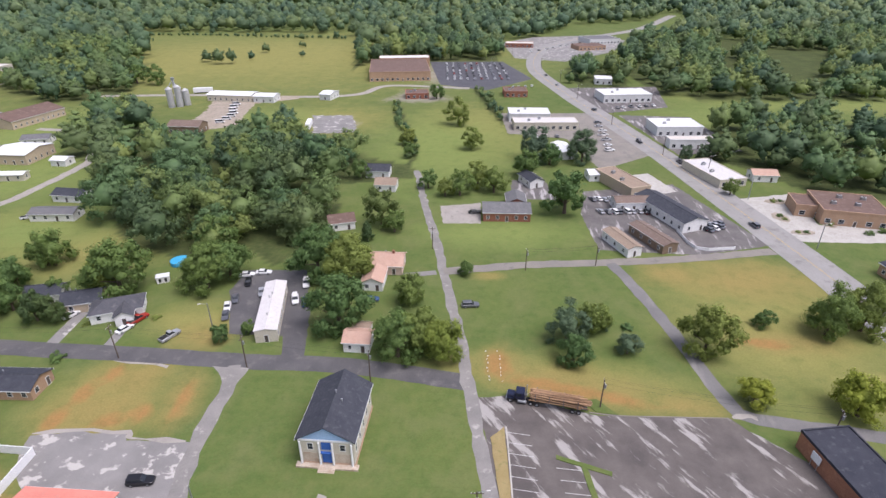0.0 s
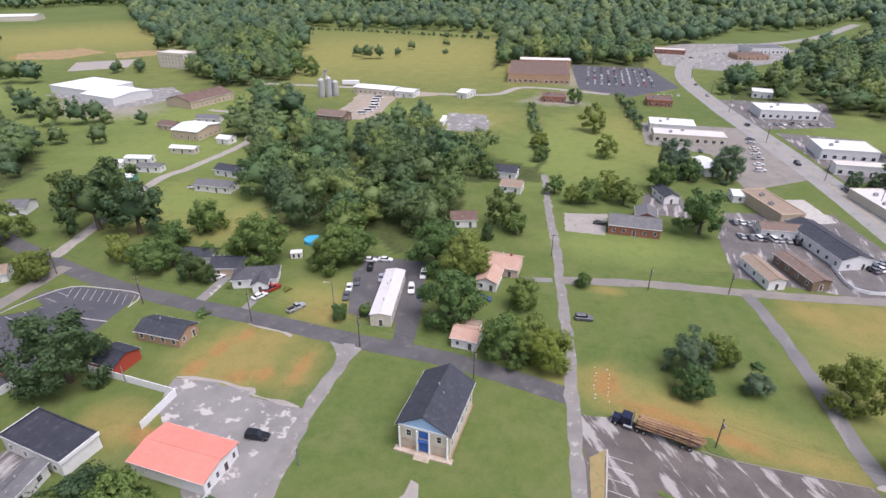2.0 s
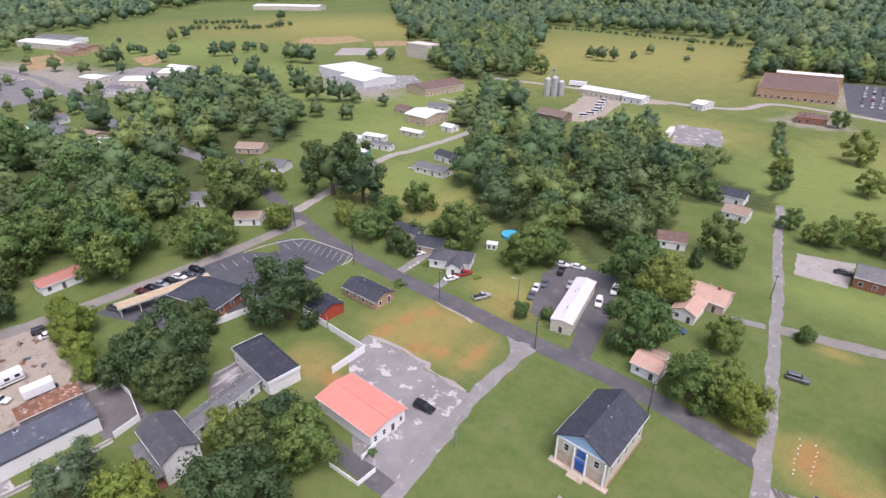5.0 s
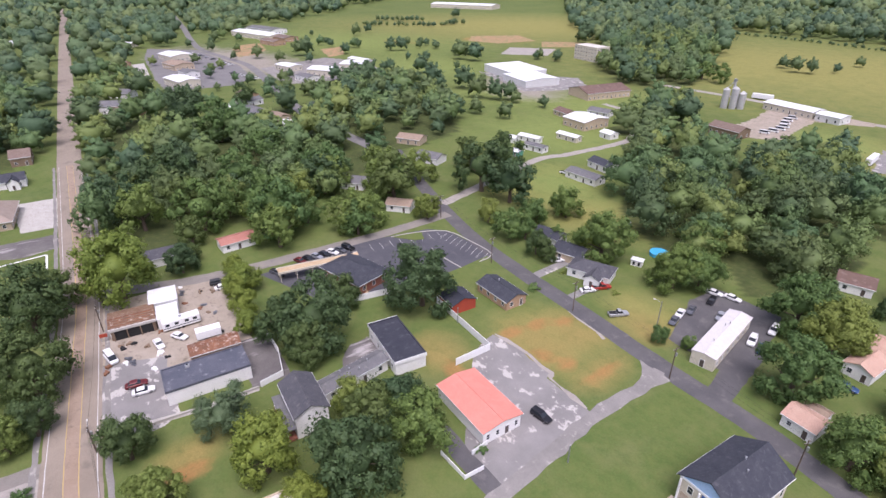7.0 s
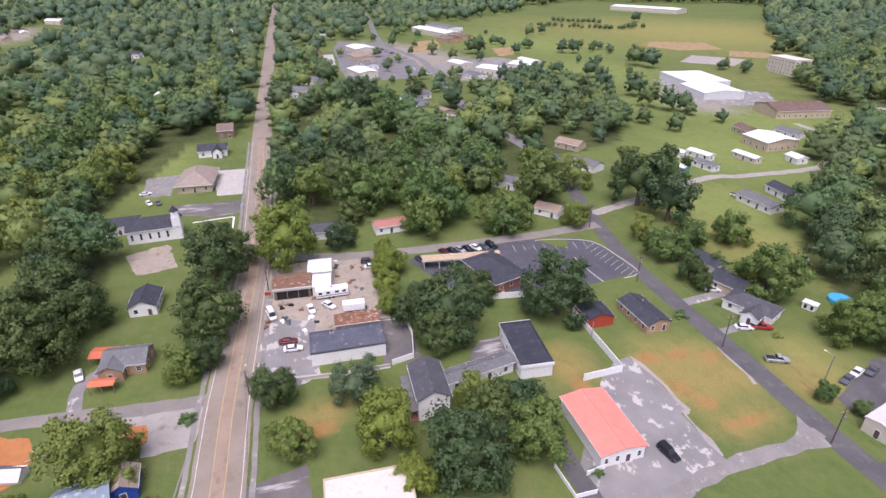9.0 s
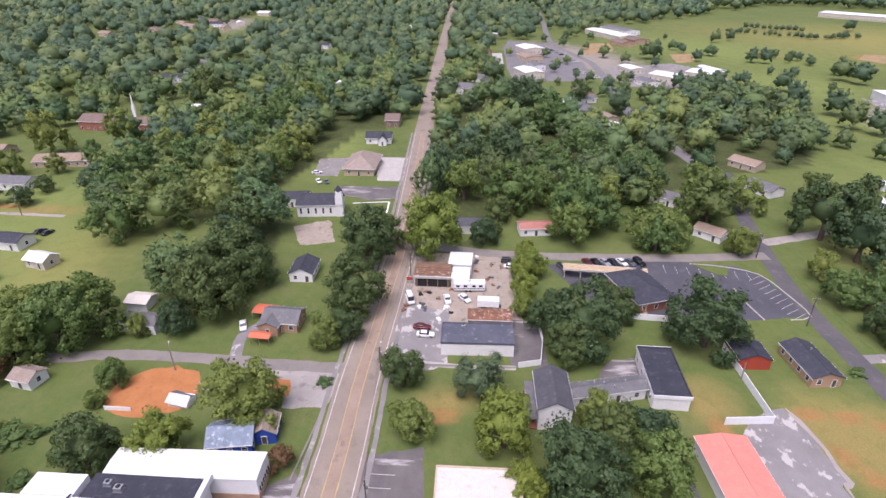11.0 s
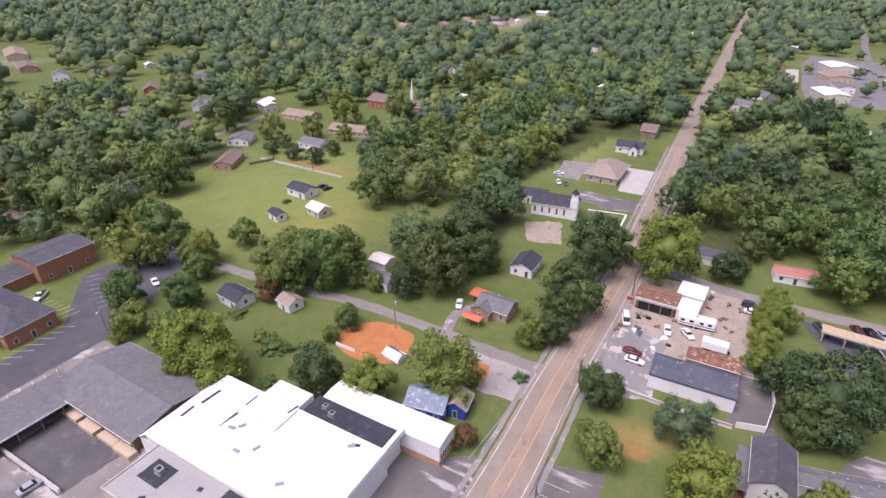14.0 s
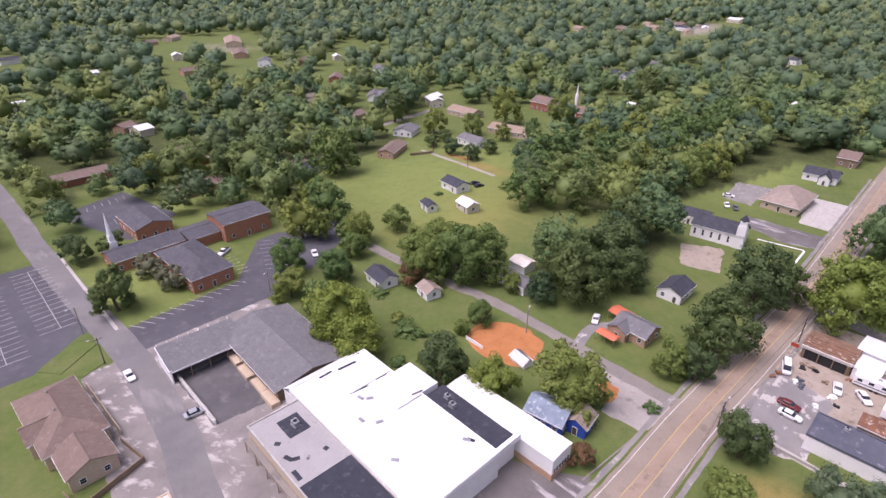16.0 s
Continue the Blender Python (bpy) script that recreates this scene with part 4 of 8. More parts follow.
def building(name, label, c, w, d, ang, h, wall, roof, kind="gable", ridge="x", rise=None, over=0.4, wins="sne w", step=3.2, wz=None, wsize=(1.0, 1.2), door="s", category="house", chimney=False, vents=0, fascia=None, storeys=1):
    """w, d: the eaves' outline; ridge: the axis it runs along."""
    ob = thing(name, pose(c[0], c[1], 0, 0, 0, ang), label, category)
    SITES.append((c[0], c[1], max(w, d) * 0.55))
    W, D = w - 2 * over, d - 2 * over
    bm = bmesh.new()
    hw, hd = W / 2, D / 2
    if rise is None:
        rise = (d if ridge == "x" else w) * 0.22
    base = [bm.verts.new(p) for p in ((-hw, -hd, 0), (hw, -hd, 0), (hw, hd, 0), (-hw, hd, 0))]
    hh = h - 0.02
    top = [bm.verts.new((v.co.x, v.co.y, hh)) for v in base]
    for i in range(4):
        bm.faces.new((base[i], base[(i + 1) % 4], top[(i + 1) % 4], top[i]))
    if kind == "gable":
        r2 = rise * (D / d if ridge == "x" else W / w)
        if ridge == "x":
            for i, j, x in ((1, 2, hw), (3, 0, -hw)):
                bm.faces.new((top[i], top[j], bm.verts.new((x, 0, hh + r2))))
        else:
            for i, j, y in ((0, 1, -hd), (2, 3, hd)):
                bm.faces.new((top[i], top[j], bm.verts.new((0, y, hh + r2))))
    part("wall", bm, wall, ob)
    bm = bmesh.new()
    a, b = w / 2, d / 2
    z0, z1 = h + 0.12, h + 0.14 + rise
    if kind == "gable" and ridge == "x":
        slab_roof(bm, [(-a, -b, z0), (a, -b, z0), (a, 0, z1), (-a, 0, z1)])
        slab_roof(bm, [(a, b, z0), (-a, b, z0), (-a, 0, z1), (a, 0, z1)])
    elif kind == "gable":
        slab_roof(bm, [(a, -b, z0), (a, b, z0), (0, b, z1), (0, -b, z1)])
        slab_roof(bm, [(-a, b, z0), (-a, -b, z0), (0, -b, z1), (0, b, z1)])
    elif kind == "hip":
        if ridge == "x":
            k = max(0.2, a - b)
            q, p = (-k, 0, z1), (k, 0, z1)
            slab_roof(bm, [(-a, -b, z0), (a, -b, z0), p, q])
            slab_roof(bm, [(a, b, z0), (-a, b, z0), q, p])
            slab_roof(bm, [(a, -b, z0), (a, b, z0), p])
            slab_roof(bm, [(-a, b, z0), (-a, -b, z0), q])
        else:
            k = max(0.2, b - a)
            q, p = (0, -k, z1), (0, k, z1)
            slab_roof(bm, [(a, -b, z0), (a, b, z0), p, q])
            slab_roof(bm, [(-a, b, z0), (-a, -b, z0), q, p])
            slab_roof(bm, [(-a, -b, z0), (a, -b, z0), q])
            slab_roof(bm, [(a, b, z0), (-a, b, z0), p])
    else:
        box(bm, -a, a, -b, b, h, h + 0.12)
    rf = part("roof", bm, roof, ob)
    if kind == "flat":
        bm = bmesh.new()
        for x0, x1, y0, y1 in ((-a - 0.05, a + 0.05, -b - 0.05, -b + 0.25), (-a - 0.05, a + 0.05, b - 0.25, b + 0.05), (-a - 0.05, -a + 0.25, -b + 0.25, b - 0.25), (a - 0.25, a + 0.05, -b + 0.25, b - 0.25)):
            box(bm, x0, x1, y0, y1, h - 0.25, h + 0.35)
        part("parapet", bm, fascia or wall, ob)
    else:
        bm = bmesh.new()
        if kind == "hip":
            for s in (-1, 1):
                box(bm, -a, a, s * b - 0.03, s * b + 0.03, h - 0.12, h + 0.1)
                box(bm, s * a - 0.03, s * a + 0.03, -b, b, h - 0.12, h + 0.1)
            part("fascia", bm, fascia or M["trim"], ob)
        else:
            bm.free()
            for s in (-1, 1):
                part("fascia", boxm(-a, a, s * b - 0.05, s * b + 0.05, h - 0.1, h + 0.1) if ridge == "x" else boxm(s * a - 0.05, s * a + 0.05, -b, b, h - 0.1, h + 0.1), fascia or M["trim"], ob)
        bm = bmesh.new()
        if ridge == "x":
            rod(bm, (-(a if kind == "gable" else max(0.2, a - b)), 0, z1), ((a if kind == "gable" else max(0.2, a - b)), 0, z1), 0.12, seg=6)
        else:
            rod(bm, (0, -(b if kind == "gable" else max(0.2, b - a)), z1), (0, (b if kind == "gable" else max(0.2, b - a)), z1), 0.12, seg=6)
        part("ridge_cap", bm, roof, rf)
    for fl in range(storeys):
        zc = (wz or 1.6) + fl * 3.0
        for s in wins.replace(" ", ""):
            L = W if s in "sn" else D
            k = max(1, int((L - 1.2) / step))
            for i in range(k):
                u = (i + 0.5) / k * L - L / 2
                if s == door and fl == 0 and i == k // 2:
                    opening(ob, s, u, 1.08, 0.95, 2.05, W, D, "door")
                else:
                    opening(ob, s, u, zc, *wsize, W, D)
    rng = random.Random(name)
    if chimney:
        part("chimney", box(bmesh.new(), w * 0.15, w * 0.15 + 0.7, -0.35, 0.35, h, h + rise + 1.0), M["brick"], ob, "red brick chimney")
    for i in range(vents):
        bm = bmesh.new()
        vx, vy = rng.uniform(-a * 0.6, a * 0.6), rng.uniform(-b * 0.6, b * 0.6)
        zt = h + (0 if kind == "flat" else rise * (1 - (abs(vy) / b if ridge == "x" else abs(vx) / a)))
        rod(bm, (vx, vy, zt - 0.1), (vx, vy, zt + 0.7), 0.12, seg=8)
        rod(bm, (vx, vy, zt + 0.7), (vx, vy, zt + 0.82), 0.22, 0.1, seg=8)
        part("vent_pipe", bm, M["steel"], ob)
    return ob


def roof_unit(parent, x, y, z, s=1.0):
    bm = bmesh.new()
    box(bm, x - 0.9 * s, x + 0.9 * s, y - 0.7 * s, y + 0.7 * s, z, z + 0.15)
    box(bm, x - 0.8 * s, x + 0.8 * s, y - 0.6 * s, y + 0.6 * s, z + 0.15, z + 1.1 * s, bevel=0.05)
    u = part("air_unit", bm, M["steel"], parent, "grey rooftop air unit")
    part("fan_grille", rod(bmesh.new(), (x, y, z + 1.1 * s), (x, y, z + 1.16 * s), 0.45 * s, seg=16), M["tyre"], u)


# the hall on the lawn
hall = building("meeting_hall", "two-storey cream hall with a charcoal gable roof and blue porch", (-21.2, 82.3), 11.6, 16.6, -5, 6.3, M["cream_wall"], M["shingle_dark"], ridge="y", rise=3.4, over=0.55, wins="ew", step=2.6, wz=3.6, wsize=(0.9, 2.2), door="", category="hall", vents=2)
b = -7.75
bm = bmesh.new()
v = [bm.verts.new(p) for p in ((-5.2, b - 0.02, 6.35), (5.2, b - 0.02, 6.35), (0, b - 0.02, 9.35))]
v2 = [bm.verts.new((p.co.x, p.co.y - 0.06, p.co.z)) for p in v]
bm.faces.new(v2)
for k in range(3):
    bm.faces.new((v[k], v2[k], v2[(k + 1) % 3], v[(k + 1) % 3]))
part("pediment", bm, M["pale_blue"], hall, "pale blue gable front")
part("frieze", boxm(-5.3, 5.3, b - 0.18, b - 0.02, 5.95, 6.4), M["trim"], hall)
for x in (-4.9, -1.25, 1.25, 4.9):
    part("column", rod(bmesh.new(), (x, b - 0.5, 0.5), (x, b - 0.5, 6.0), 0.22, 0.18, seg=12), M["trim"], hall, "white porch column")
part("doorway", boxm(-0.95, 0.95, b - 0.14, b - 0.02, 0.55, 3.0), M["blue_trim"], hall, "blue double doors")
part("transom_panel", boxm(-0.95, 0.95, b - 0.12, b - 0.02, 3.9, 5.7), M["blue_trim"], hall, "blue panel over the doors")
part("door_canopy", boxm(-1.2, 1.2, b - 0.6, b - 0.02, 3.2, 3.4), M["blue_trim"], hall)
for x in (-3.1, 3.1):
    opening(hall, "s", x, 4.5, 0.95, 1.5, 10.5, 15.5)
    part("stained_panel", boxm(x - 1.5, x + 1.5, b - 0.05, b - 0.01, 0.5, 2.9), M["stained"], hall, "stained lower wall panel")
part("porch", boxm(-6.0, 6.0, b - 1.3, b, 0, 0.35), M["stained"], hall, "low stained porch slab")
for k in range(3):
    part("step", boxm(-1.6, 1.6, b - 1.3 - 0.3 * (k + 1), b - 1.3 - 0.3 * k, 0, 0.3 - 0.1 * k), M["stained"], hall)
part("plinth", boxm(-5.45, 5.45, -7.95, 7.95, 0, 0.45), M["brick_tan"], hall)

building("long_office", "long narrow white office with a pale metal roof", (-46.0, 124.4), 5.8, 24.2, 8.3, 3.5, M["cream_wall"], M["roof_grey_metal"], ridge="y", rise=0.5, over=0.15, wins="ews", step=3.0, category="office", vents=3)
building("cottage", "small white cottage with a patched tan roof", (-20.9, 111.2), 7.2, 6.6, -5, 2.9, M["white_wall"], M["shingle_pink"], rise=1.5, step=1.9, wsize=(0.8, 1.0))
building("garden_shed", "small low shed with a faded tan roof", (-20.6, 116.0), 5.0, 3.6, -5, 2.6, M["white_wall"], M["shingle_tan"], rise=0.7, wins="", category="shed", over=0.2)
gh = building("grey_house", "pale house with a grey hip roof", (-88.0, 125.6), 13.5, 8.2, 20, 2.8, M["white_wall"], M["shingle_slate"], kind="hip", rise=2.1, chimney=False, vents=1)
building("house_wing", "white gabled wing with a grey roof", (-84.6, 122.6), 5.2, 6.5, 20, 2.75, M["white_wall"], M["shingle_slate"], ridge="y", rise=1.5, wins="s", step=3)
building("tan_gable_house", "tan house with a dark gable roof", (-99.4, 129.6), 10.5, 8.4, 15, 2.8, M["tan_wall"], M["shingle_dark"], rise=1.9, vents=1)
building("dark_roof_house", "dark-roofed house among trees", (-112.0, 133.0), 10.0, 7.2, 10, 2.8, M["white_wall"], M["shingle_dark"], rise=1.7)
building("brick_ranch", "small brick house with a dark shingle roof", (-95.8, 95.6), 7.9, 13.6, 88 - 90 + 90, 2.7, M["brick_tan"], M["shingle_dark"], ridge="y", rise=1.5, step=2.6, vents=1)
building("red_shed", "red board shed with a black roof", (-99.8, 82.8), 8.1, 7.4, 84, 2.9, M["red_wall"], M["roof_tar"], ridge="y", rise=1.5, wins="", category="shed", over=0.3)
bg = building("black_roof_garage", "long white garage with a black flat roof", (-93.0, 58.2), 8.0, 17.0, 81, 3.8, M["white_wall"], M["roof_tar"], kind="flat", wins="we", step=3.5, category="garage", over=0.1, fascia=M["roof_tar"])
for y in (-8.62, 8.62):
    part("coping", boxm(-4.1, 4.1, y - 0.06, y + 0.06, 3.3, 4.2), M["trim"], bg, "white coping board")
part("coping", boxm(-4.12, -4.06, -8.5, 8.5, 3.4, 4.05), M["trim"], bg, "white coping board")
building("red_roof_hall", "white hall with a wide salmon metal roof", (-65.2, 61.0), 10.4, 17.2, 86, 3.4, M["white_wall"], M["roof_red"], ridge="y", rise=0.8, wins="sn", step=1.9, wsize=(0.7, 1.3), category="hall")
bw = building("porch_house", "tall white house with a dark gable roof and porch", (-86.3, 31.0), 7.6, 12.2, 83, 5.7, M["white_wall"], M["shingle_slate"], ridge="y", rise=2.0, wins="en", step=2.4, storeys=2)
for y in np.linspace(-5.4, 5.4, 6):
    part("porch_post", boxm(-5.3, -5.15, y - 0.08, y + 0.08, 0, 2.9), M["trim"], bw)
part("porch_roof", box(bmesh.new(), -5.5, -3.45, -5.8, 5.8, 2.85, 3.05), M["shingle_grey"], bw)
part("porch_deck", boxm(-5.4, -3.45, -5.7, 5.7, 0, 0.4), M["brick"], bw)
part("porch_rail", boxm(-5.3, -5.22, -5.6, 5.6, 0.8, 1.2), M["trim"], bw)
wg = building("rear_wing", "low grey-roofed wing behind the porch house", (-89.6, 44.0), 18.0, 5.0, 96, 3.0, M["white_wall"], M["shingle_grey"], rise=0.9, wins="s", step=4, vents=4)
st = building("corner_store", "white store with a worn dark flat roof", (-110.0, 17.8), 18.0, 8.4, 84, 3.7, M["white_wall"], M["roof_tar_worn"], kind="flat", wins="w", step=5, category="store", over=0.05, fascia=M["roof_tar_worn"])
roof_unit(st, -3.5, 2.5, 3.8, 0.6)
building("rust_roof_shed", "long shed with a rusty corrugated roof", (-119.3, 22.3), 11.8, 5.6, 83, 2.8, M["wood"], M["roof_rust"], rise=0.5, wins="", category="shed", over=0.2)
rb = building("open_barn", "open workshop barn with a rusty ribbed roof", (-143.0, 8.5), 11.0, 8.4, 82, 3.6, M["wood"], M["roof_rust"], rise=0.6, wins="", category="barn", over=0.3)
for y in np.linspace(-3.9, 3.9, 9):
    part("roof_batten", boxm(-5.5, 5.5, y - 0.1, y + 0.1, 3.74 + 0.6 * (1 - abs(y) / 4.2), 3.9 + 0.6 * (1 - abs(y) / 4.2)), M["wood"], rb, "weathered timber batten")
for x in (-4.6, -1.5, 1.6, 4.6):
    part("bay_post", boxm(x - 0.12, x + 0.12, -4.35, -4.1, 0, 3.6), M["wood"], rb)
# black sheet over the closed wall paints the bays' dark interior
part("bay_opening", boxm(-4.4, 4.4, -4.02, -3.85, 0.05, 3.0), M["tyre"], rb, "black panel painting the shade inside the bays")
part("front_beam", boxm(-5.5, 5.5, -4.5, -4.2, 2.95, 3.6), M["concrete"], rb, "pale front beam over the bays")
building("white_workshop", "white metal workshop with a bright roof", (-149.0, 17.4), 7.2, 8.0, 80, 3.8, M["metal_wall"], M["roof_white"], rise=0.4, wins="s", step=4, category="workshop", over=0.1)
building("white_lean_to", "white metal lean-to with a bright roof", (-141.0, 16.6), 5.4, 7.0, 80, 3.2, M["metal_wall"], M["roof_white"], rise=0.3, wins="", category="shed", over=0.1)
bk = building("bank_office", "low brick office with a charcoal hip roof", (-130.4, 67.4), 18.0, 12.6, 12, 3.3, M["brick"], M["shingle_dark"], kind="hip", rise=2.2, step=3.0, category="office", over=0.6)
bc = thing("drive_canopy", pose(-140.6, 60.6, 0, 0, 0, 78), "long narrow canopy with tan decking and cream edges", "canopy")
part("deck", boxm(-12.5, 12.5, -1.5, 1.5, 3.0, 3.15), M["deck_tan"], bc, "bare tan timber decking")
for y in (-1.62, 1.62):
    part("edge_board", boxm(-12.7, 12.7, y - 0.14, y + 0.14, 2.8, 3.4), M["cream_wall"], bc, "cream edge board")
bm = bmesh.new()
slab_roof(bm, [(4.5, -1.4, 3.16), (12.4, -1.4, 3.16), (12.4, 0.0, 4.0), (8.0, 0.0, 3.9)], 0.1)
part("roof_slope", bm, M["deck_tan"], bc)
for x in np.linspace(-12, 12, 6):
    for y in (-1.4, 1.4):
        part("canopy_post", boxm(x - 0.1, x + 0.1, y - 0.1, y + 0.1, 0, 3.0), M["cream_wall"], bc)
bf = thing("timber_frame", pose(-121.2, 66.0, 0, 0, 0, -24), "bare yellow timber door frame against the office", "frame")
for x in (-2.6, 0.0):
    part("stud", boxm(x - 0.14, x + 0.14, -0.14, 0.14, 0, 2.9), M["deck_tan"], bf)
for z in (1.5, 2.9):
    part("beam", boxm(-2.8, 0.2, -0.14, 0.14, z, z + 0.24), M["deck_tan"], bf)
part("ramp", box(bmesh.new(), -1.2, 3.4, -0.5, 0.5, 0.05, 0.2), M["deck_tan"], bf)
building("brick_bungalow", "brick bungalow with a grey gable roof", (-122.5, -32.4), 10.2, 8.0, 80, 2.9, M["brick_tan"], M["shingle_grey"], rise=1.9, step=2.4, vents=1)
building("bungalow_wing", "grey-roofed wing of the bungalow", (-120.2, -35.2), 6.0, 6.5, 80, 2.85, M["brick_tan"], M["shingle_grey"], ridge="y", rise=1.4, wins="s", step=3)


def carport(c, w, d, ang, h=2.4):
    ob = thing("carport", pose(*c, 0, 0, 0, ang), "open carport with an orange metal roof", "carport", "carports by the bungalow")
    bm = bmesh.new()
    slab_roof(bm, [(-w / 2, -d / 2, h), (w / 2, -d / 2, h), (w / 2, 0, h + 0.5), (-w / 2, 0, h + 0.5)], 0.06)
    slab_roof(bm, [(w / 2, d / 2, h), (-w / 2, d / 2, h), (-w / 2, 0, h + 0.5), (w / 2, 0, h + 0.5)], 0.06)
    part("roof", bm, M["roof_orange"], ob)
    for x in (-w / 2 + 0.15, 0, w / 2 - 0.15):
        for y in (-d / 2 + 0.15, d / 2 - 0.15):
            part("post", boxm(x - 0.05, x + 0.05, y - 0.05, y + 0.05, 0, h + 0.05), M["steel"], ob)
    return ob


carport((-126.6, -38.2), 5.8, 4.6, 76)
carport((-114.8, -36.8), 5.6, 3.0, 78)
building("white_house", "small white house with a dark gable roof", (-148.7, -31.0), 7.8, 9.8, 84, 2.9, M["white_wall"], M["shingle_dark"], ridge="y", rise=1.9, step=2.2)
building("cream_roof_store", "cream store with a wide pale flat roof", (-54.5, 11.2), 15.4, 28.0, 83, 4.3, M["tan_wall"], M["roof_cream"], kind="flat", wins="", category="store", over=0.05)
bh = building("blue_house", "bright blue house with a dark metal roof", (-81.2, -34.8), 9.2, 7.2, 92, 3.0, M["blue_wall"], M["roof_blue"], rise=2.1, step=2.2)
building("blue_house_wing", "blue gabled wing with a pale patched roof", (-83.4, -28.8), 5.4, 6.0, 92, 2.8, M["blue_wall"], M["roof_pale_tan"], ridge="y", rise=1.6, wins="es", step=2.4)
part("roof_patch", box(bmesh.new(), -4.0, -1.6, 0.6, 2.6, 4.35, 4.42, Matrix.Rotation(radians(-30), 4, "X") @ Matrix.Translation((0, 2.15, -0.35))), M["roof_white"], bh)
building("tan_cabin", "little white cabin with a tan shingle roof", (-103.1, -86.8), 6.4, 5.6, 72, 2.4, M["white_wall"], M["roof_pale_tan"], rise=1.4, step=2.6, category="cabin")
building("overgrown_house", "dark-roofed white house behind shrubs", (-99.5, -102.5), 9.0, 7.0, 76, 2.7, M["white_wall"], M["shingle_dark"], rise=1.7)
building("shaded_house", "grey house half hidden by trees", (-123.4, -69.9), 11.7, 6.0, 79, 2.8, M["white_wall"], M["shingle_grey"], rise=1.4)
building("shaded_garage", "pale-roofed garage under trees", (-134.0, -74.0), 7.0, 6.0, 79, 2.6, M["white_wall"], M["roof_cream"], rise=1.0, wins="", category="garage")

# the market and warehouse block
wh = building("warehouse", "large warehouse with a bright white membrane roof", (-55.2, -57.1), 42.0, 19.6, 82.5, 6.2, M["metal_wall"], M["roof_white"], kind="flat", wins="", category="warehouse", over=0.05, fascia=M["trim"])
part("raised_bay", boxm(-9.8, -0.6, 9.9, 14.3, 0, 6.75), M["roof_white"], wh, "raised white roof bay")
part("raised_bay", boxm(-10.4, -0.4, 3.0, 9.4, 6.35, 6.75), M["roof_white"], wh, "raised white roof bay")
part("raised_bay", boxm(-17.2, -10.7, -1.0, 9.5, 6.35, 6.62), M["roof_white"], wh, "raised white roof bay")
part("link_bay", boxm(-0.2, 20.0, 9.9, 15.6, 0, 5.6), M["metal_wall"], wh)
part("tar_roof", boxm(-0.15, 19.95, 9.9, 15.55, 5.6, 5.75), M["roof_tar"], wh, "black tar roof between white ones")
part("white_parapet", boxm(20.1, 21.0, -9.5, 15.9, 5.4, 6.75), M["roof_white"], wh, "wide white parapet")
bm = bmesh.new()
slab_roof(bm, [(-21.1, -9.8, 6.5), (-24.2, -9.8, 4.4), (-24.2, 9.4, 4.4), (-21.1, 7.4, 6.5)], 0.12)
part("sloping_eave", bm, M["roof_white_metal"], wh, "pale sloping eave towards the shed")
part("eave_wall", boxm(-24.0, -21.0, -9.6, 9.2, 0, 4.2), M["metal_wall"], wh)
for x, y, s_ in ((3.5, 13.3, 0.8), (6.0, 12.3, 0.9)):
    roof_unit(wh, x, y, 5.75, s_)
for x, y, a_ in ((-8.4, -0.3, 10), (-0.4, -1.6, 75), (9.0, -5.3, 40), (14.6, 7.6, 30), (-3.2, -3.9, 0), (-7.0, 1.0, 60)):
    p = part("roof_hatch", boxm(-0.75, 0.75, -0.35, 0.35, 0, 0.22, bevel=0.04), M["steel"], wh)
    p.matrix_local = pose(x, y, 6.32, 0, 0, a_)
# dark strips: torn membrane seams, and painted shadow lines along the roof steps
for x, y, L, w_, a_, z in ((-18.9, 3.6, 4.6, 0.7, 86, 6.34), (-19.6, -1.6, 3.2, 0.6, 92, 6.34), (-10.6, 1.4, 5.2, 0.35, 83, 6.34), (-10.3, 6.6, 3.0, 0.3, 88, 6.77), (-1.2, 9.0, 2.6, 0.4, 80, 6.77), (15.2, 8.2, 1.6, 0.7, 20, 6.34)):
    p = part("torn_seam", boxm(-L / 2, L / 2, -w_ / 2, w_ / 2, 0, 0.03), M["roof_tar"], wh, "dark strip for torn membrane seams and painted step shadows")
    p.matrix_local = pose(x, y, z, 0, 0, a_)
an = building("warehouse_annex", "white-roofed annex with a ribbed front wall", (-72.0, -40.2), 28.0, 6.2, 84, 5.4, M["metal_wall"], M["roof_white"], rise=0.25, wins="", category="warehouse", over=0.1)
part("brick_base", boxm(-13.9, 13.95, -3.06, 3.06, 0, 1.6), M["brick_tan"], an)
for y in np.linspace(-2.2, 2.2, 6):
    part("slot_window", boxm(13.9, 13.99, y - 0.2, y + 0.2, 1.8, 2.8), M["glass"], an)
gr = building("gravel_roof_store", "long store with a patched grey gravel roof", (-39.9, -59.2), 35.0, 11.4, 82.0, 5.6, M["tan_wall"], M["roof_gravel"], kind="flat", wins="s", step=6, category="store", over=0.05, fascia=M["concrete"])
part("roof_patch", boxm(2.0, 17.2, -5.4, 5.4, 5.73, 5.76), M["roof_tar"], gr, "black tarred half of the roof")
part("roof_patch", boxm(-14.5, -9.0, -1.0, 3.5, 5.73, 5.76), M["roof_tar"], gr)
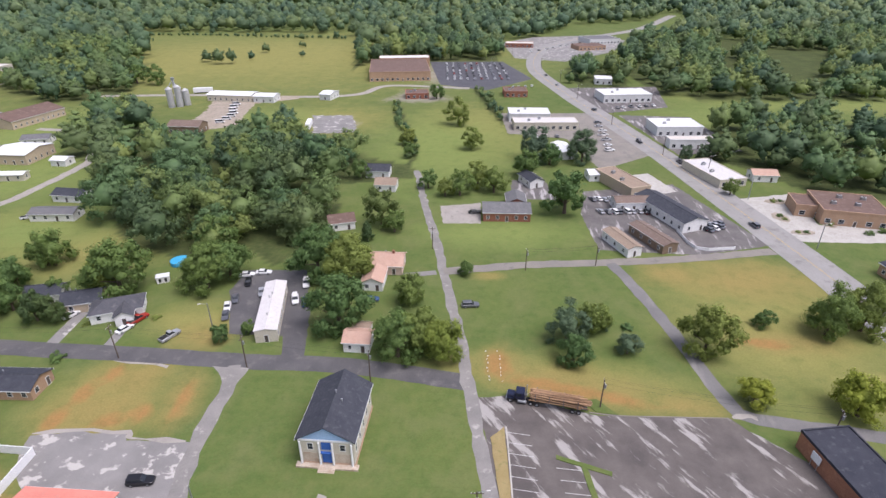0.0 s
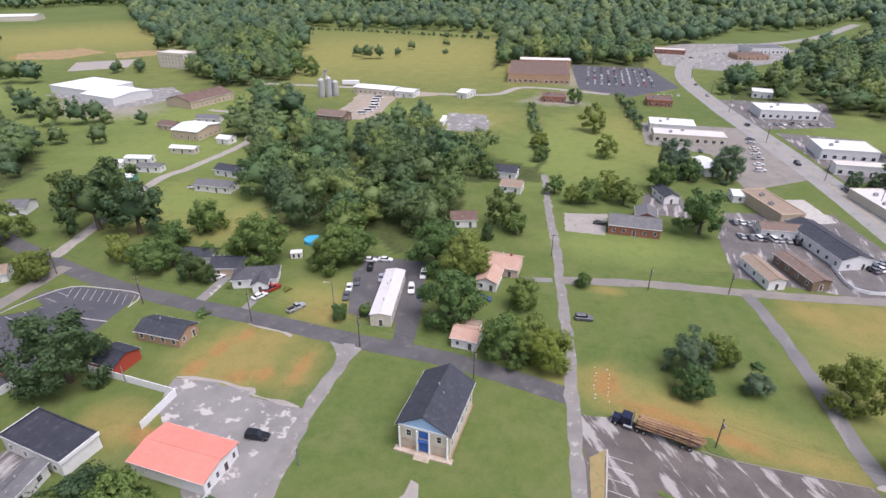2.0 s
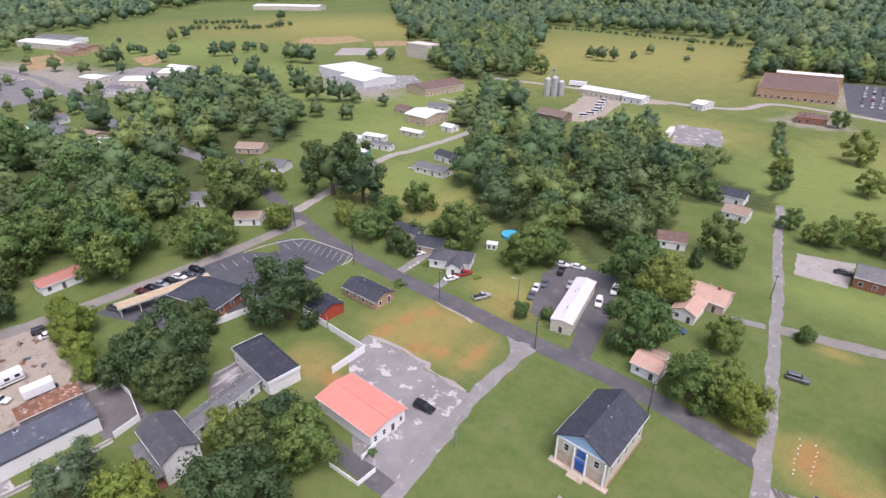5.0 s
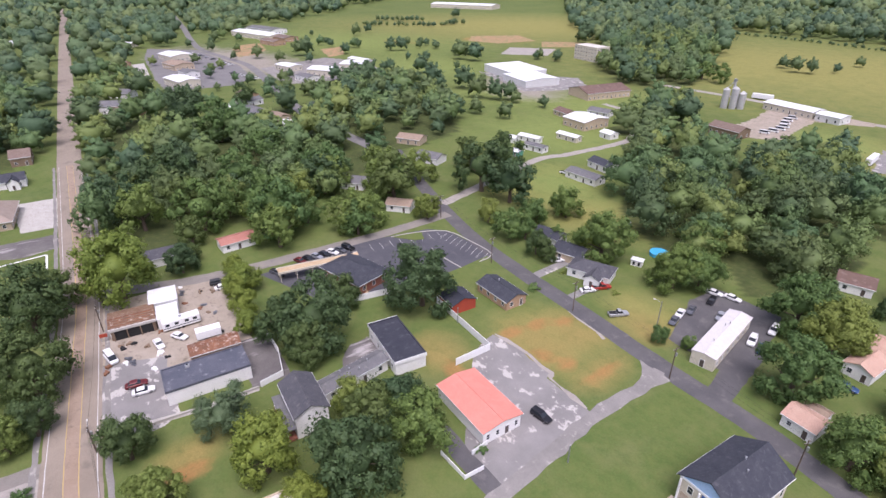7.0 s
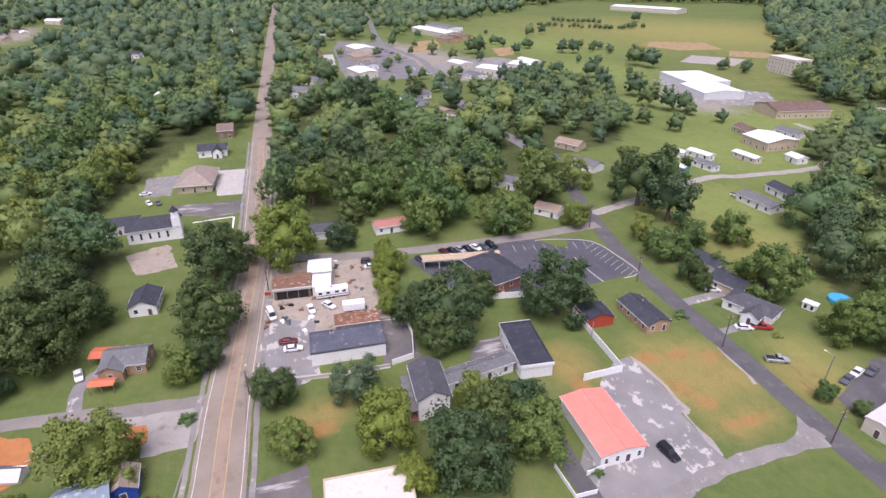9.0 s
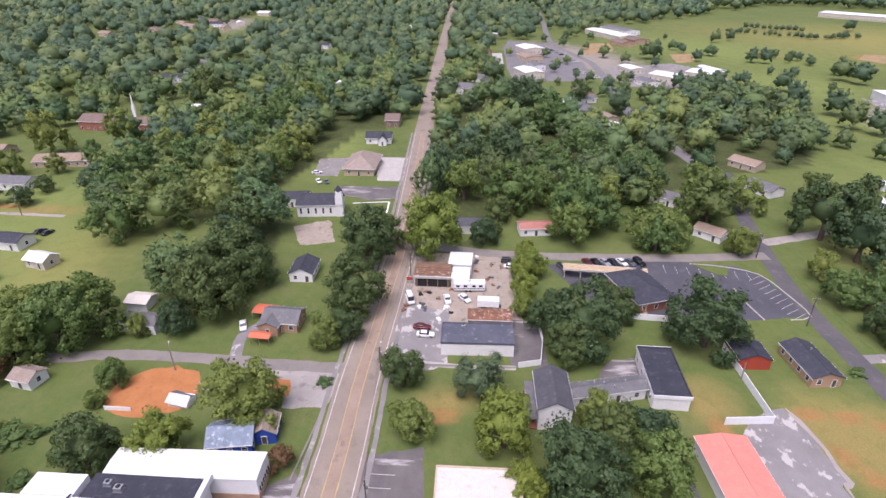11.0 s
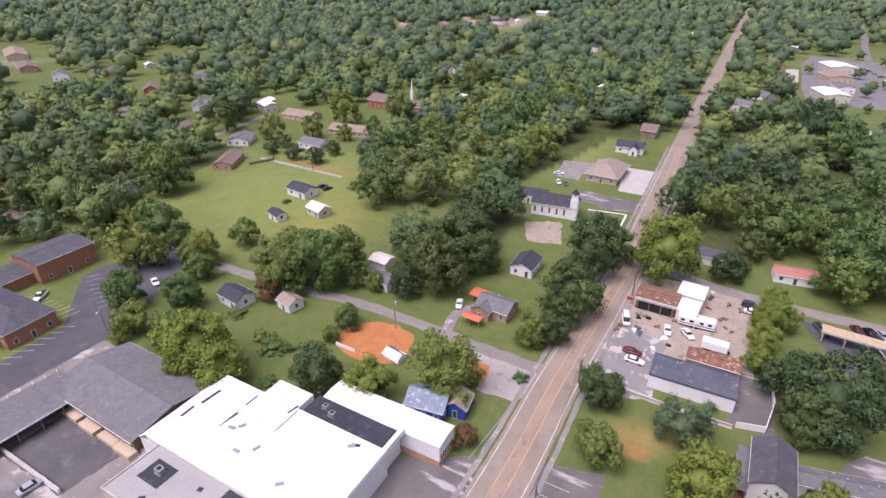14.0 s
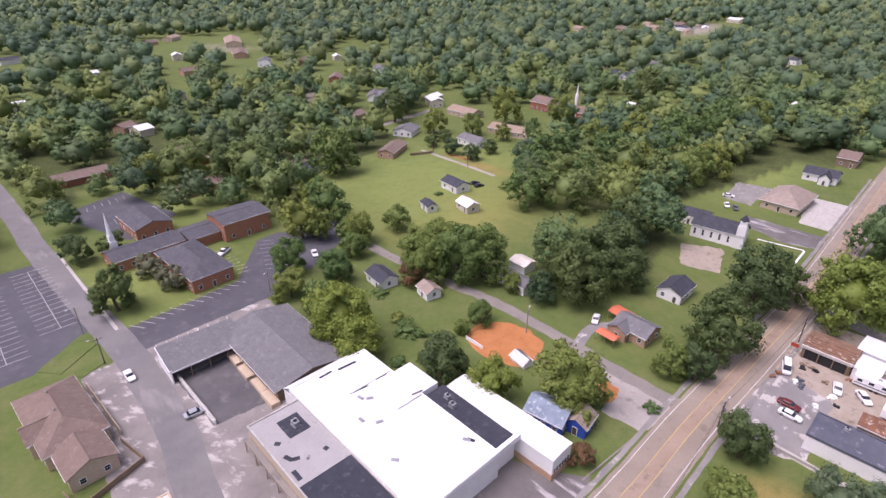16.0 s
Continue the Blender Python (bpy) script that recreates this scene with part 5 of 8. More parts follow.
for x, y, a_, w_ in ((-5.0, -3.6, 20, 1.0), (-4.0, -2.6, 70, 0.7), (-9.5, -3.4, 40, 0.6), (-2.4, 2.8, 10, 0.5), (-0.6, -4.4, 0, 1.3)):
    p = part("roof_patch", boxm(-w_, w_, -0.45, 0.45, 0, 0.03), M["roof_tar"], gr)
    p.matrix_local = pose(x, y, 5.735, 0, 0, a_)
roof_unit(gr, -11.5, 1.6, 5.77, 1.0)
part("awning", box(bmesh.new(), -17.4, 17.4, -7.0, -5.75, 3.2, 3.4), M["street"], gr, "grey awning along the shop front")
for x in np.linspace(-17, 17, 9):
    part("awning_post", boxm(x - 0.12, x + 0.12, -6.95, -6.7, 0, 3.2), M["stained"], gr)
mk = building("covered_market", "open-sided market shed with a broad grey shingle roof", (-58.9, -96.6), 30.5, 19.4, 81.5, 3.6, M["wood"], M["shingle_grey"], rise=1.9, wins="", category="shed", over=0.9)
for k, x in enumerate((-6.0, 0.4, 6.8, 12.6)):
    part("loading_dock", boxm(x - 2.7, x + 2.7, -10.7 - 0.25 * (k % 2), -8.9, 0, 1.15 - 0.1 * (k % 3)), M["tan_wall"], mk, "tan loading dock along the shed")
ma = thing("market_arm", pose(-46.0, -110.4, 0, 0, 0, -8.8), "lean-to arm of the market shed with grey shingles", "shed")
SITES.append((-46, -110.4, 11))
bm = bmesh.new()
slab_roof(bm, [(-9.2, -4.6, 3.5), (9.4, -4.6, 3.5), (9.4, 5.0, 5.2), (-9.2, 5.0, 5.2)], 0.18)
rf = part("roof", bm, M["shingle_grey"], ma)
rf.matrix_local = pose(0, 0, 0, 0, 0, 180)
part("rear_wall", boxm(-9.2, 9.0, -5.0, -4.75, 0, 5.0), M["wood"], ma)
part("gable_wall", boxm(8.8, 9.05, -4.75, 4.4, 0, 3.6), M["white_wall"], ma)
part("fascia", boxm(-9.4, 9.2, 4.55, 4.68, 3.15, 3.5), M["trim"], ma, "white eaves board over the court")
part("fascia", box(bmesh.new(), 9.2, 9.34, -4.95, 4.75, -0.2, 0.2, Matrix.Translation((0, 0, 4.35)) @ Matrix.Rotation(radians(-10.1), 4, "X")), M["trim"], ma, "white eaves board on the gable side")
for x in np.linspace(-8.6, 8.8, 8):
    part("parapet_bracket", boxm(x - 0.07, x + 0.07, -5.15, -4.95, 4.6, 5.75), M["trim"], ma, "small white bracket on the rear eaves")
for x in (-8.6, -4.2, 0.2, 4.6):
    part("post", boxm(x - 0.12, x + 0.12, 4.1, 4.34, 0, 3.4), M["wood"], ma)
yw = thing("yard_wall", pose(-36.9, -98.6, 0, 0, 0, 83), "low white wall round the market yard", "wall")
part("wall", boxm(-10, 10, -0.2, 0.2, 0, 1.1), M["white_wall"], yw)
part("coping", boxm(-10.1, 10.1, -0.26, 0.26, 1.1, 1.2), M["concrete"], yw)
bp = building("stone_house", "large house with a brown hip roof and pale stone walls", (-15.3, -112.4), 12.0, 22.4, -4, 3.7, M["tan_wall"], M["shingle_brown"], kind="hip", ridge="y", rise=3.0, step=3.2, vents=2)
building("stone_house_porch", "gabled porch wing with a brown shingle roof", (-14.3, -97.4), 9.2, 9.6, -4, 3.5, M["tan_wall"], M["shingle_brown"], ridge="y", rise=2.1, wins="n", step=3)
building("side_gable", "cross gable of the stone house with brown shingles", (-12.0, -110.5), 8.0, 7.0, -4, 3.65, M["tan_wall"], M["shingle_brown"], ridge="x", rise=2.1, wins="e", step=3)
building("street_store", "flat-roofed store with a cream parapet", (-12.5, -66.0), 11.0, 22.0, -10, 4.3, M["tan_wall"], M["roof_cream"], kind="flat", wins="", category="store", over=0.05)

# the brick church
building("church_gym", "orange brick church gym with a grey roof", (-93.7, -168.4), 18.0, 14.0, 174, 6.6, M["brick_orange"], M["shingle_slate"], ridge="x", rise=1.0, step=5, category="church", over=0.4)
building("church_nave", "long brick church nave with a grey hip roof", (-67.0, -152.0), 13.4, 26.0, 176, 4.6, M["brick_orange"], M["shingle_slate"], kind="hip", ridge="y", rise=2.4, step=3.2, category="church")
building("church_wing", "low brick church wing with a dark roof", (-62.1, -174.0), 23.0, 11.0, 176, 3.8, M["brick_orange"], M["shingle_slate"], rise=1.8, step=3.4, category="church")
building("church_school", "brick church schoolrooms with a grey roof", (-72.0, -194.5), 13.0, 19.0, -5, 4.4, M["brick_orange"], M["shingle_slate"], ridge="y", rise=2.0, step=3.4, category="church")
building("church_link", "low brick link with a dark roof", (-80.0, -172.0), 12.0, 12.0, 176, 3.6, M["brick_orange"], M["shingle_slate"], rise=1.2, wins="n", step=4, category="church")
sp = thing("church_steeple", pose(-55.5, -181.0, 0), "slim white church steeple with a tall spire", "steeple")
part("tower", boxm(-1.1, 1.1, -1.1, 1.1, 0, 6.0), M["white_wall"], sp)
part("belfry", boxm(-0.8, 0.8, -0.8, 0.8, 6.0, 8.2), M["trim"], sp)
part("spire", rod(bmesh.new(), (0, 0, 8.2), (0, 0, 16.0), 0.85, 0.03, seg=8), M["trim"], sp)

# the white church by the main street
wc = building("white_church", "white clapboard church with a charcoal roof", (-196.6, -32.0), 17.5, 9.4, 89, 4.6, M["white_wall"], M["shingle_dark"], rise=3.0, step=2.4, wsize=(0.7, 2.2), wz=2.4, wins="sn", door="", category="church")
building("church_annex", "low dark-roofed annex of the white church", (-206.0, -44.0), 13.0, 9.0, 89, 3.2, M["white_wall"], M["shingle_dark"], rise=1.8, category="church")
tw = part("bell_tower", boxm(6.2, 8.9, -4.6, -1.9, 0, 8.2), M["white_wall"], wc, "square white bell tower")
part("belfry", boxm(6.5, 8.6, -4.3, -2.2, 8.2, 10.0), M["trim"], tw)
part("tower_roof", rod(bmesh.new(), (7.55, -3.25, 10.0), (7.55, -3.25, 12.2), 1.7, 0.05, seg=4), M["shingle_dark"], tw)
building("tan_hall", "tan hall with a broad weathered hip roof", (-246, -19.0), 15.0, 22.0, 82, 3.3, M["tan_wall"], M["roof_pale_tan"], kind="hip", ridge="y", rise=4.2, step=3.2, category="hall", over=0.8)
building("white_gable_house", "white house with a dark roof and front gable", (-287.8, -13.0), 14.0, 9.0, 86, 3.0, M["white_wall"], M["shingle_dark"], rise=2.4)
building("front_gable", "white front gable with a dark roof", (-283.0, -11.0), 5.0, 6.0, 86, 3.0, M["white_wall"], M["shingle_dark"], ridge="y", rise=2.4, wins="s", category="house")
building("red_roof_cottage", "low cottage with a red metal roof", (-173.7, 46.1), 12.0, 7.0, 90, 2.8, M["white_wall"], M["roof_faded_red"], rise=1.2)
building("dark_roof_house", "dark-roofed house behind a yellow-green tree", (-177.6, 22.6), 11.5, 8.0, 84, 2.8, M["white_wall"], M["shingle_slate"], rise=1.7)
building("tan_roof_cottage", "white cottage with a tan shingle roof", (-166.1, 107.2), 10.4, 7.6, 38, 2.7, M["white_wall"], M["shingle_tan"], rise=1.5)
building("pink_house", "tan house with a pinkish shingle roof", (-17.1, 150.5), 10.8, 9.6, -4, 3.0, M["pink_wall"], M["shingle_pink"], rise=2.2, ridge="x", chimney=True, vents=1)
building("pink_house_wing", "gabled wing with a pinkish shingle roof", (-20.2, 141.0), 6.8, 9.4, -4, 2.9, M["white_wall"], M["shingle_pink"], ridge="y", rise=1.5, wins="s", step=2.4)

# to the north and west
for row in (
    ("long_white_house", "long white house with a grey roof", (-143.7, 188.7), 17.0, 8.0, 1, 2.8, "white_wall", "shingle_grey", 1.3, "house"),
    ("white_house", "white house with a dark roof", (-148.3, 206.7), 13.3, 8.2, -8, 2.8, "white_wall", "shingle_dark", 1.6, "house"),
    ("trailer_home", "white trailer home with a pale roof", (-199.4, 210.8), 13.0, 5.5, 10, 2.8, "white_wall", "roof_white_metal", 0.6, "trailer"),
    ("trailer_home", "pale trailer home with a grey roof", (-186.5, 201.9), 12.5, 5.5, 8, 2.8, "white_wall", "shingle_grey", 0.7, "trailer"),
    ("trailer_home", "pale trailer home with a tan roof", (-188.7, 229.1), 14.0, 5.5, 3, 2.8, "cream_wall", "roof_white_metal", 0.7, "trailer"),
    ("trailer_home", "short white trailer home with a pale roof", (-205.5, 202.6), 8.5, 5.0, 11, 2.8, "white_wall", "roof_white_metal", 0.6, "trailer"),
    ("tan_metal_shop", "tan metal shop with a wide pale roof", (-201.8, 257.8), 18.0, 19.7, -5, 4.8, "tan_wall", "roof_white_metal", 1.6, "workshop"),
    ("white_shed", "small white shed with a metal roof", (-178.3, 249.2), 8.4, 7.0, -7, 2.8, "white_wall", "roof_white_metal", 1.0, "shed"),
    ("white_house", "white house among lawns", (-212.1, 284.0), 14.0, 9.0, 11, 2.8, "white_wall", "shingle_grey", 1.6, "house"),
    ("red_roof_house", "house with a red-brown roof", (-224.8, 266.1), 12.8, 9.0, -9, 2.8, "tan_wall", "roof_brown", 1.6, "house"),
    ("brown_roof_plant", "pale plant with a red-brown roof", (-248.4, 327.6), 36.0, 24.0, 75, 4.5, "tan_wall", "roof_brown", 3.0, "plant"),
    ("feed_mill_barn", "dark brown barn in the mill yard", (-142.0, 305.1), 19.0, 11.0, -6, 4.0, "wood", "shingle_brown", 2.2, "barn"),
    ("mill_warehouse", "long white mill warehouse with a metal roof", (-143.1, 384.0), 32.0, 14.0, -8, 4.2, "cream_wall", "roof_white_metal", 1.0, "warehouse"),
    ("mill_store", "short white mill store with a metal roof", (-119.2, 380.0), 15.0, 12.0, -8, 4.0, "metal_wall", "roof_white_metal", 0.9, "warehouse"),
    ("white_shed", "white metal shed by the track", (-78.2, 388.0), 8.7, 14.0, -17, 3.8, "metal_wall", "roof_white_metal", 1.2, "shed"),
    ("blue_door_house", "white house with a dark blue roof", (-28.4, 234.0), 11.0, 8.0, -5, 3.0, "white_wall", "shingle_dark", 2.2, "house"),
    ("red_roof_house", "house with a red-brown shingle roof", (-23.5, 217.7), 9.4, 8.0, -5, 2.9, "white_wall", "shingle_tan", 1.9, "house"),
    ("brown_roof_cottage", "white cottage with a red-brown roof", (-36.5, 180.7), 9.8, 8.0, 16, 2.9, "white_wall", "roof_brown", 2.0, "house"),
    ("tiny_cottage", "tiny cottage with a tan roof", (-48.0, 206.1), 7.2, 5.6, 2, 2.7, "white_wall", "shingle_tan", 1.3, "house"),
):
    nm, lb, c, w, d, a, h, wm, rm, rs, cat = row
    building(nm, lb, c, w, d, a, h, M[wm], M[rm], rise=rs, category=cat, wins="se", step=3.4)
building("green_trailer", "faded green trailer home with a pale roof", (-187.7, 187.8), 9.0, 5.0, 11, 2.7, surface("green_paint", (0.1, 0.3, 0.22), (0.12, 0.33, 0.25)), M["roof_white_metal"], rise=0.5, category="trailer", wins="s")
building("white_warehouse", "broad warehouse with a white roof", (-345, 338), 44.0, 34.0, -13, 5.5, M["metal_wall"], M["roof_white"], kind="flat", wins="", category="warehouse", over=0.1)
building("grey_warehouse", "broad warehouse with a grey roof", (-310, 322), 34.0, 30.0, -13, 4.8, M["metal_wall"], M["roof_white_metal"], rise=1.5, wins="", category="warehouse", over=0.2)
building("inn", "four-storey cream inn with rows of windows", (-352.3, 444.3), 30.0, 16.0, -8, 12.6, M["cream_wall"], M["roof_cream"], kind="flat", wins="se", step=3.2, storeys=4, category="hotel", over=0.1)
for x, y, h in ((-176, 362, 11.5), (-171.4, 364, 12.5), (-173.2, 368.6, 11.0), (-168.2, 368, 9.5)):
    s = thing("silo", pose(x, y, 0), "pale galvanised grain silo", "silo", "silos of the feed mill")
    part("cylinder", rod(bmesh.new(), (0, 0, 0), (0, 0, h), 2.1, seg=20), M["silo"], s)
    part("cone_roof", rod(bmesh.new(), (0, 0, h), (0, 0, h + 1.5), 2.25, 0.3, seg=20), M["silo"], s)
    bm = bmesh.new()
    for z in range(1, int(h), 2):
        rod(bm, (0, 0, z), (0, 0, z + 0.12), 2.14, seg=20)
    part("hoops", bm, M["steel"], s)
el = thing("grain_elevator", pose(-173.6, 365.4, 0), "slim pale grain elevator leg between the silos", "elevator")
part("leg", boxm(-0.5, 0.5, -0.4, 0.4, 0, 16.5), M["silo"], el)
part("head", boxm(-0.9, 0.9, -0.8, 0.8, 16.5, 18.2, bevel=0.1), M["steel"], el)
for dx, dy in ((-2.4, -3.2), (2.2, -1.4)):
    part("spout", rod(bmesh.new(), (0, 0, 17.0), (dx, dy, 12.8), 0.2), M["steel"], el)

# along the highway
building("brick_hall", "red brick hall with a grey-brown roof", (23.6, 189.6), 18.0, 11.0, -2, 3.4, M["brick"], M["shingle_grey"], rise=2.0, step=3, category="hall")
building("brick_hall_wing", "rear wing of the brick hall", (28.3, 199.5), 8.0, 10.0, -2, 3.2, M["brick"], M["shingle_grey"], ridge="y", rise=1.6, wins="", category="hall")
for row in (
    ("shop_row", "white-roofed row of shops", (51.4, 331.0), 24.0, 15.0, -2, 4.8, "metal_wall", "roof_white", "store"),
    ("shop_row", "long row of shops with a pale roof", (58.0, 312.0), 36.0, 12.0, 0, 4.2, "cream_wall", "roof_grey_metal", "store"),
    ("parts_store", "white parts store with a red fascia", (128.2, 303.3), 25.0, 18.4, 0, 5.0, "metal_wall", "roof_white", "store"),
    ("discount_store", "long white discount store with a flat roof", (123.0, 383.4), 33.0, 19.5, 4, 5.0, "metal_wall", "roof_white", "store"),
    ("fuel_canopy", "flat white canopy beside the store", (127.0, 275.0), 25.0, 7.0, 0, 4.6, "metal_wall", "roof_cream", "canopy"),
    ("motel_office", "long grey-roofed clinic by the highway", (119.3, 231.9), 13.0, 27.0, 12, 3.4, "cream_wall", "roof_grey_metal", "office"),
    ("modern_offices", "modern tan brick offices with a flat roof", (150.0, 189.0), 22.0, 20.0, -15, 5.4, "brick_tan", "roof_brown", "office"),
    ("modern_offices_wing", "low brick wing of the offices", (137.8, 194.0), 10.0, 12.0, -15, 4.4, "brick_tan", "roof_brown", "office"),
    ("tan_shop", "tan shop with a flat brown roof", (75.2, 219.0), 9.5, 25.0, 20, 4.4, "tan_wall", "shingle_tan", "store"),
    ("bend_store", "store with a blue-grey roof at the bend", (180, 676), 36.0, 34.0, 10, 5.0, "metal_wall", "shingle_grey", "store"),
    ("bend_store", "low brown-roofed store at the bend", (155, 622), 30.0, 22.0, 12, 4.0, "brick_tan", "roof_brown", "store"),
    ("bend_shops", "row of small shops near the bend", (84, 640), 30.0, 16.0, -8, 4.0, "brick", "roof_cream", "store"),
    ("white_shop", "small white shop near the highway", (124, 440), 13.0, 14.0, -10, 4.0, "metal_wall", "roof_white", "store"),
    ("mall", "large brick store with a white and brown flat roof", (-36.0, 478.0), 48.0, 62.0, 5, 7.0, "brick_tan", "roof_brown", "store"),
    ("mall_roof", "white-roofed rear of the large store", (-34.0, 516.0), 44.0, 14.0, 5, 8.0, "brick_tan", "roof_white", "store"),
    ("depot_entrance", "small orange brick entrance of the depot", (69.5, 61.2), 3.4, 5.0, 6, 3.0, "brick_orange", "roof_gravel", "porch"),
    ("brick_branch", "small red brick branch office", (-17.9, 391.6), 16.0, 14.0, 4, 3.5, "brick", "roof_brown", "office"),
    ("brick_branch", "red brick branch office by the highway", (51.0, 397.5), 16.0, 16.0, 0, 3.8, "brick", "roof_brown", "office"),
):
    nm, lb, c, w, d, a, h, wm, rm, cat = row
    b_ = building(nm, lb, c, w, d, a, h, M[wm], M[rm], kind="flat", category=cat, wins="s", step=3.6, wsize=(1.8, 1.6), over=0.1)
    if w * d > 200 and c[1] < 420:
        for k in range(4 if "modern" in nm else 2):
            roof_unit(b_, w * (0.18 * k - 0.26), d * (0.22 if k % 2 else -0.12), h + 0.13, 1.0)
for row in (
    ("repair_shop", "repair shop with a dark gable roof", (84.5, 189.5), 11.0, 29.0, 18, 3.8, "white_wall", "shingle_dark", "y", 1.6, "garage"),
    ("brown_roof_shop", "low shop with a dark brown roof", (72.7, 197.5), 14.6, 7.9, 3, 3.4, "white_wall", "shingle_brown", "x", 1.3, "store"),
    ("long_brown_shed", "long low shed with a brown roof", (71.2, 168.2), 6.6, 18.5, 20, 3.2, "wood", "shingle_brown", "y", 0.8, "shed"),
    ("tan_roof_shop", "narrow white shop with a tan roof", (59.6, 164.4), 6.0, 15.5, 18, 3.2, "white_wall", "shingle_tan", "y", 0.8, "store"),
    ("white_store_house", "white building with a pale roof", (68.5, 229.5), 11.7, 8.0, 4, 3.0, "white_wall", "roof_white_metal", "x", 1.2, "house"),
    ("grey_shed", "long grey shed among trees", (59.3, 262.7), 8.0, 16.0, 12, 3.8, "metal_wall", "roof_white_metal", "y", 1.0, "shed"),
    ("dark_roof_house", "white house with a dark roof", (37.6, 223.1), 7.0, 11.5, 20, 3.0, "white_wall", "shingle_dark", "y", 1.6, "house"),
    ("white_house", "small white house by the woods", (139.1, 228.2), 11.0, 8.0, -6, 3.0, "white_wall", "shingle_pink", "x", 1.6, "house"),
    ("dark_roof_office", "low dark-roofed brick office", (139.0, 141.0), 12.0, 13.0, 5, 3.6, "brick_tan", "shingle_dark", "y", 1.6, "office"),
):
    nm, lb, c, w, d, a, h, wm, rm, rg, rs, cat = row
    building(nm, lb, c, w, d, a, h, M[wm], M[rm], ridge=rg, rise=rs, category=cat, wins="sw", step=3.4)

building("black_roof_depot", "orange brick depot with a flat black roof", (75.9, 67.4), 10.0, 24.0, 6, 4.2, M["brick_orange"], M["roof_tar"], kind="flat", category="depot", wins="", over=0.05, fascia=M["roof_tar"])

# houses farther out in the west and south
SHAPES = dict(white=("white_wall", "shingle_dark"), grey=("white_wall", "shingle_grey"), tan=("tan_wall", "shingle_tan"), brick=("brick_tan", "shingle_brown"), red=("brick", "shingle_brown"), pale=("cream_wall", "roof_white_metal"), brown=("wood", "shingle_brown"))
WORDS = dict(white="white house with a dark gable roof", grey="white house with a grey gable roof", tan="tan house with a tan shingle roof", brick="brick house with a brown shingle roof", red="red brick house with a brown roof", pale="pale building with a white metal roof", brown="brown timber barn with a dark roof")
for key, x, y, w, d, a, h, rs in (
    ("red", -76, -266, 26, 10, -4, 3.0, 2.0), ("pale", -129, -318, 9, 12, 5, 4.0, 1.6), ("red", -119, -249, 15, 10, 4, 3.0, 1.8), ("brick", -105, -215, 19, 10, 0, 2.9, 1.8),
    ("white", -151, -199, 16, 9, 15, 2.9, 1.8), ("brick", -228, -253, 15, 9, 8, 3.0, 1.8), ("grey", -224, -206, 13, 12, 20, 3.0, 2.0), ("brick", -194, -188, 20, 9, 22, 2.9, 1.6),
    ("pale", -296, -246, 10, 9, 5, 4.0, 1.6), ("grey", -279, -281, 10, 9, 0, 4.0, 2.0), ("white", -175, -133, 11.5, 8, 76, 2.9, 1.8), ("pale", -160.5, -115.5, 8.5, 6.5, 70, 2.8, 1.6),
):
    building("house" if key != "pale" else "outbuilding", WORDS[key], (x, y), w, d, a, h, M[SHAPES[key][0]], M[SHAPES[key][1]], rise=rs, wins="sew", step=3.2)
for key, x, y, w, d, a, h, rs in (
    ("white", -151, -127.5, 7, 5, 66, 2.4, 1.2), ("grey", -232, -165, 16, 10, 80, 3.0, 2.0), ("red", -326, -175, 16, 14, 80, 5.0, 3.0), ("red", -323, -152, 26, 14, 85, 4.0, 2.4),
    ("tan", -262, -160, 26, 12, 92, 3.0, 2.0), ("tan", -279, -206, 22, 12, 82, 3.0, 2.2), ("pale", -287, -238, 14, 9, 60, 4.5, 1.5), ("grey", -274, -273, 14, 10, 60, 3.6, 2.0),
    ("white", -459, -166, 20, 12, 70, 3.6, 2.4), ("grey", -480, -128, 18, 12, 75, 3.6, 2.4), ("tan", -418, -29, 20, 16, 60, 4.0, 2.2), ("brown", -322, -6, 9, 14, 84, 4.0, 2.4),
):
    building("house" if key not in ("pale", "brown") else "outbuilding", WORDS[key], (x, y), w, d, a, h, M[SHAPES[key][0]], M[SHAPES[key][1]], rise=rs, wins="se", step=3.4)
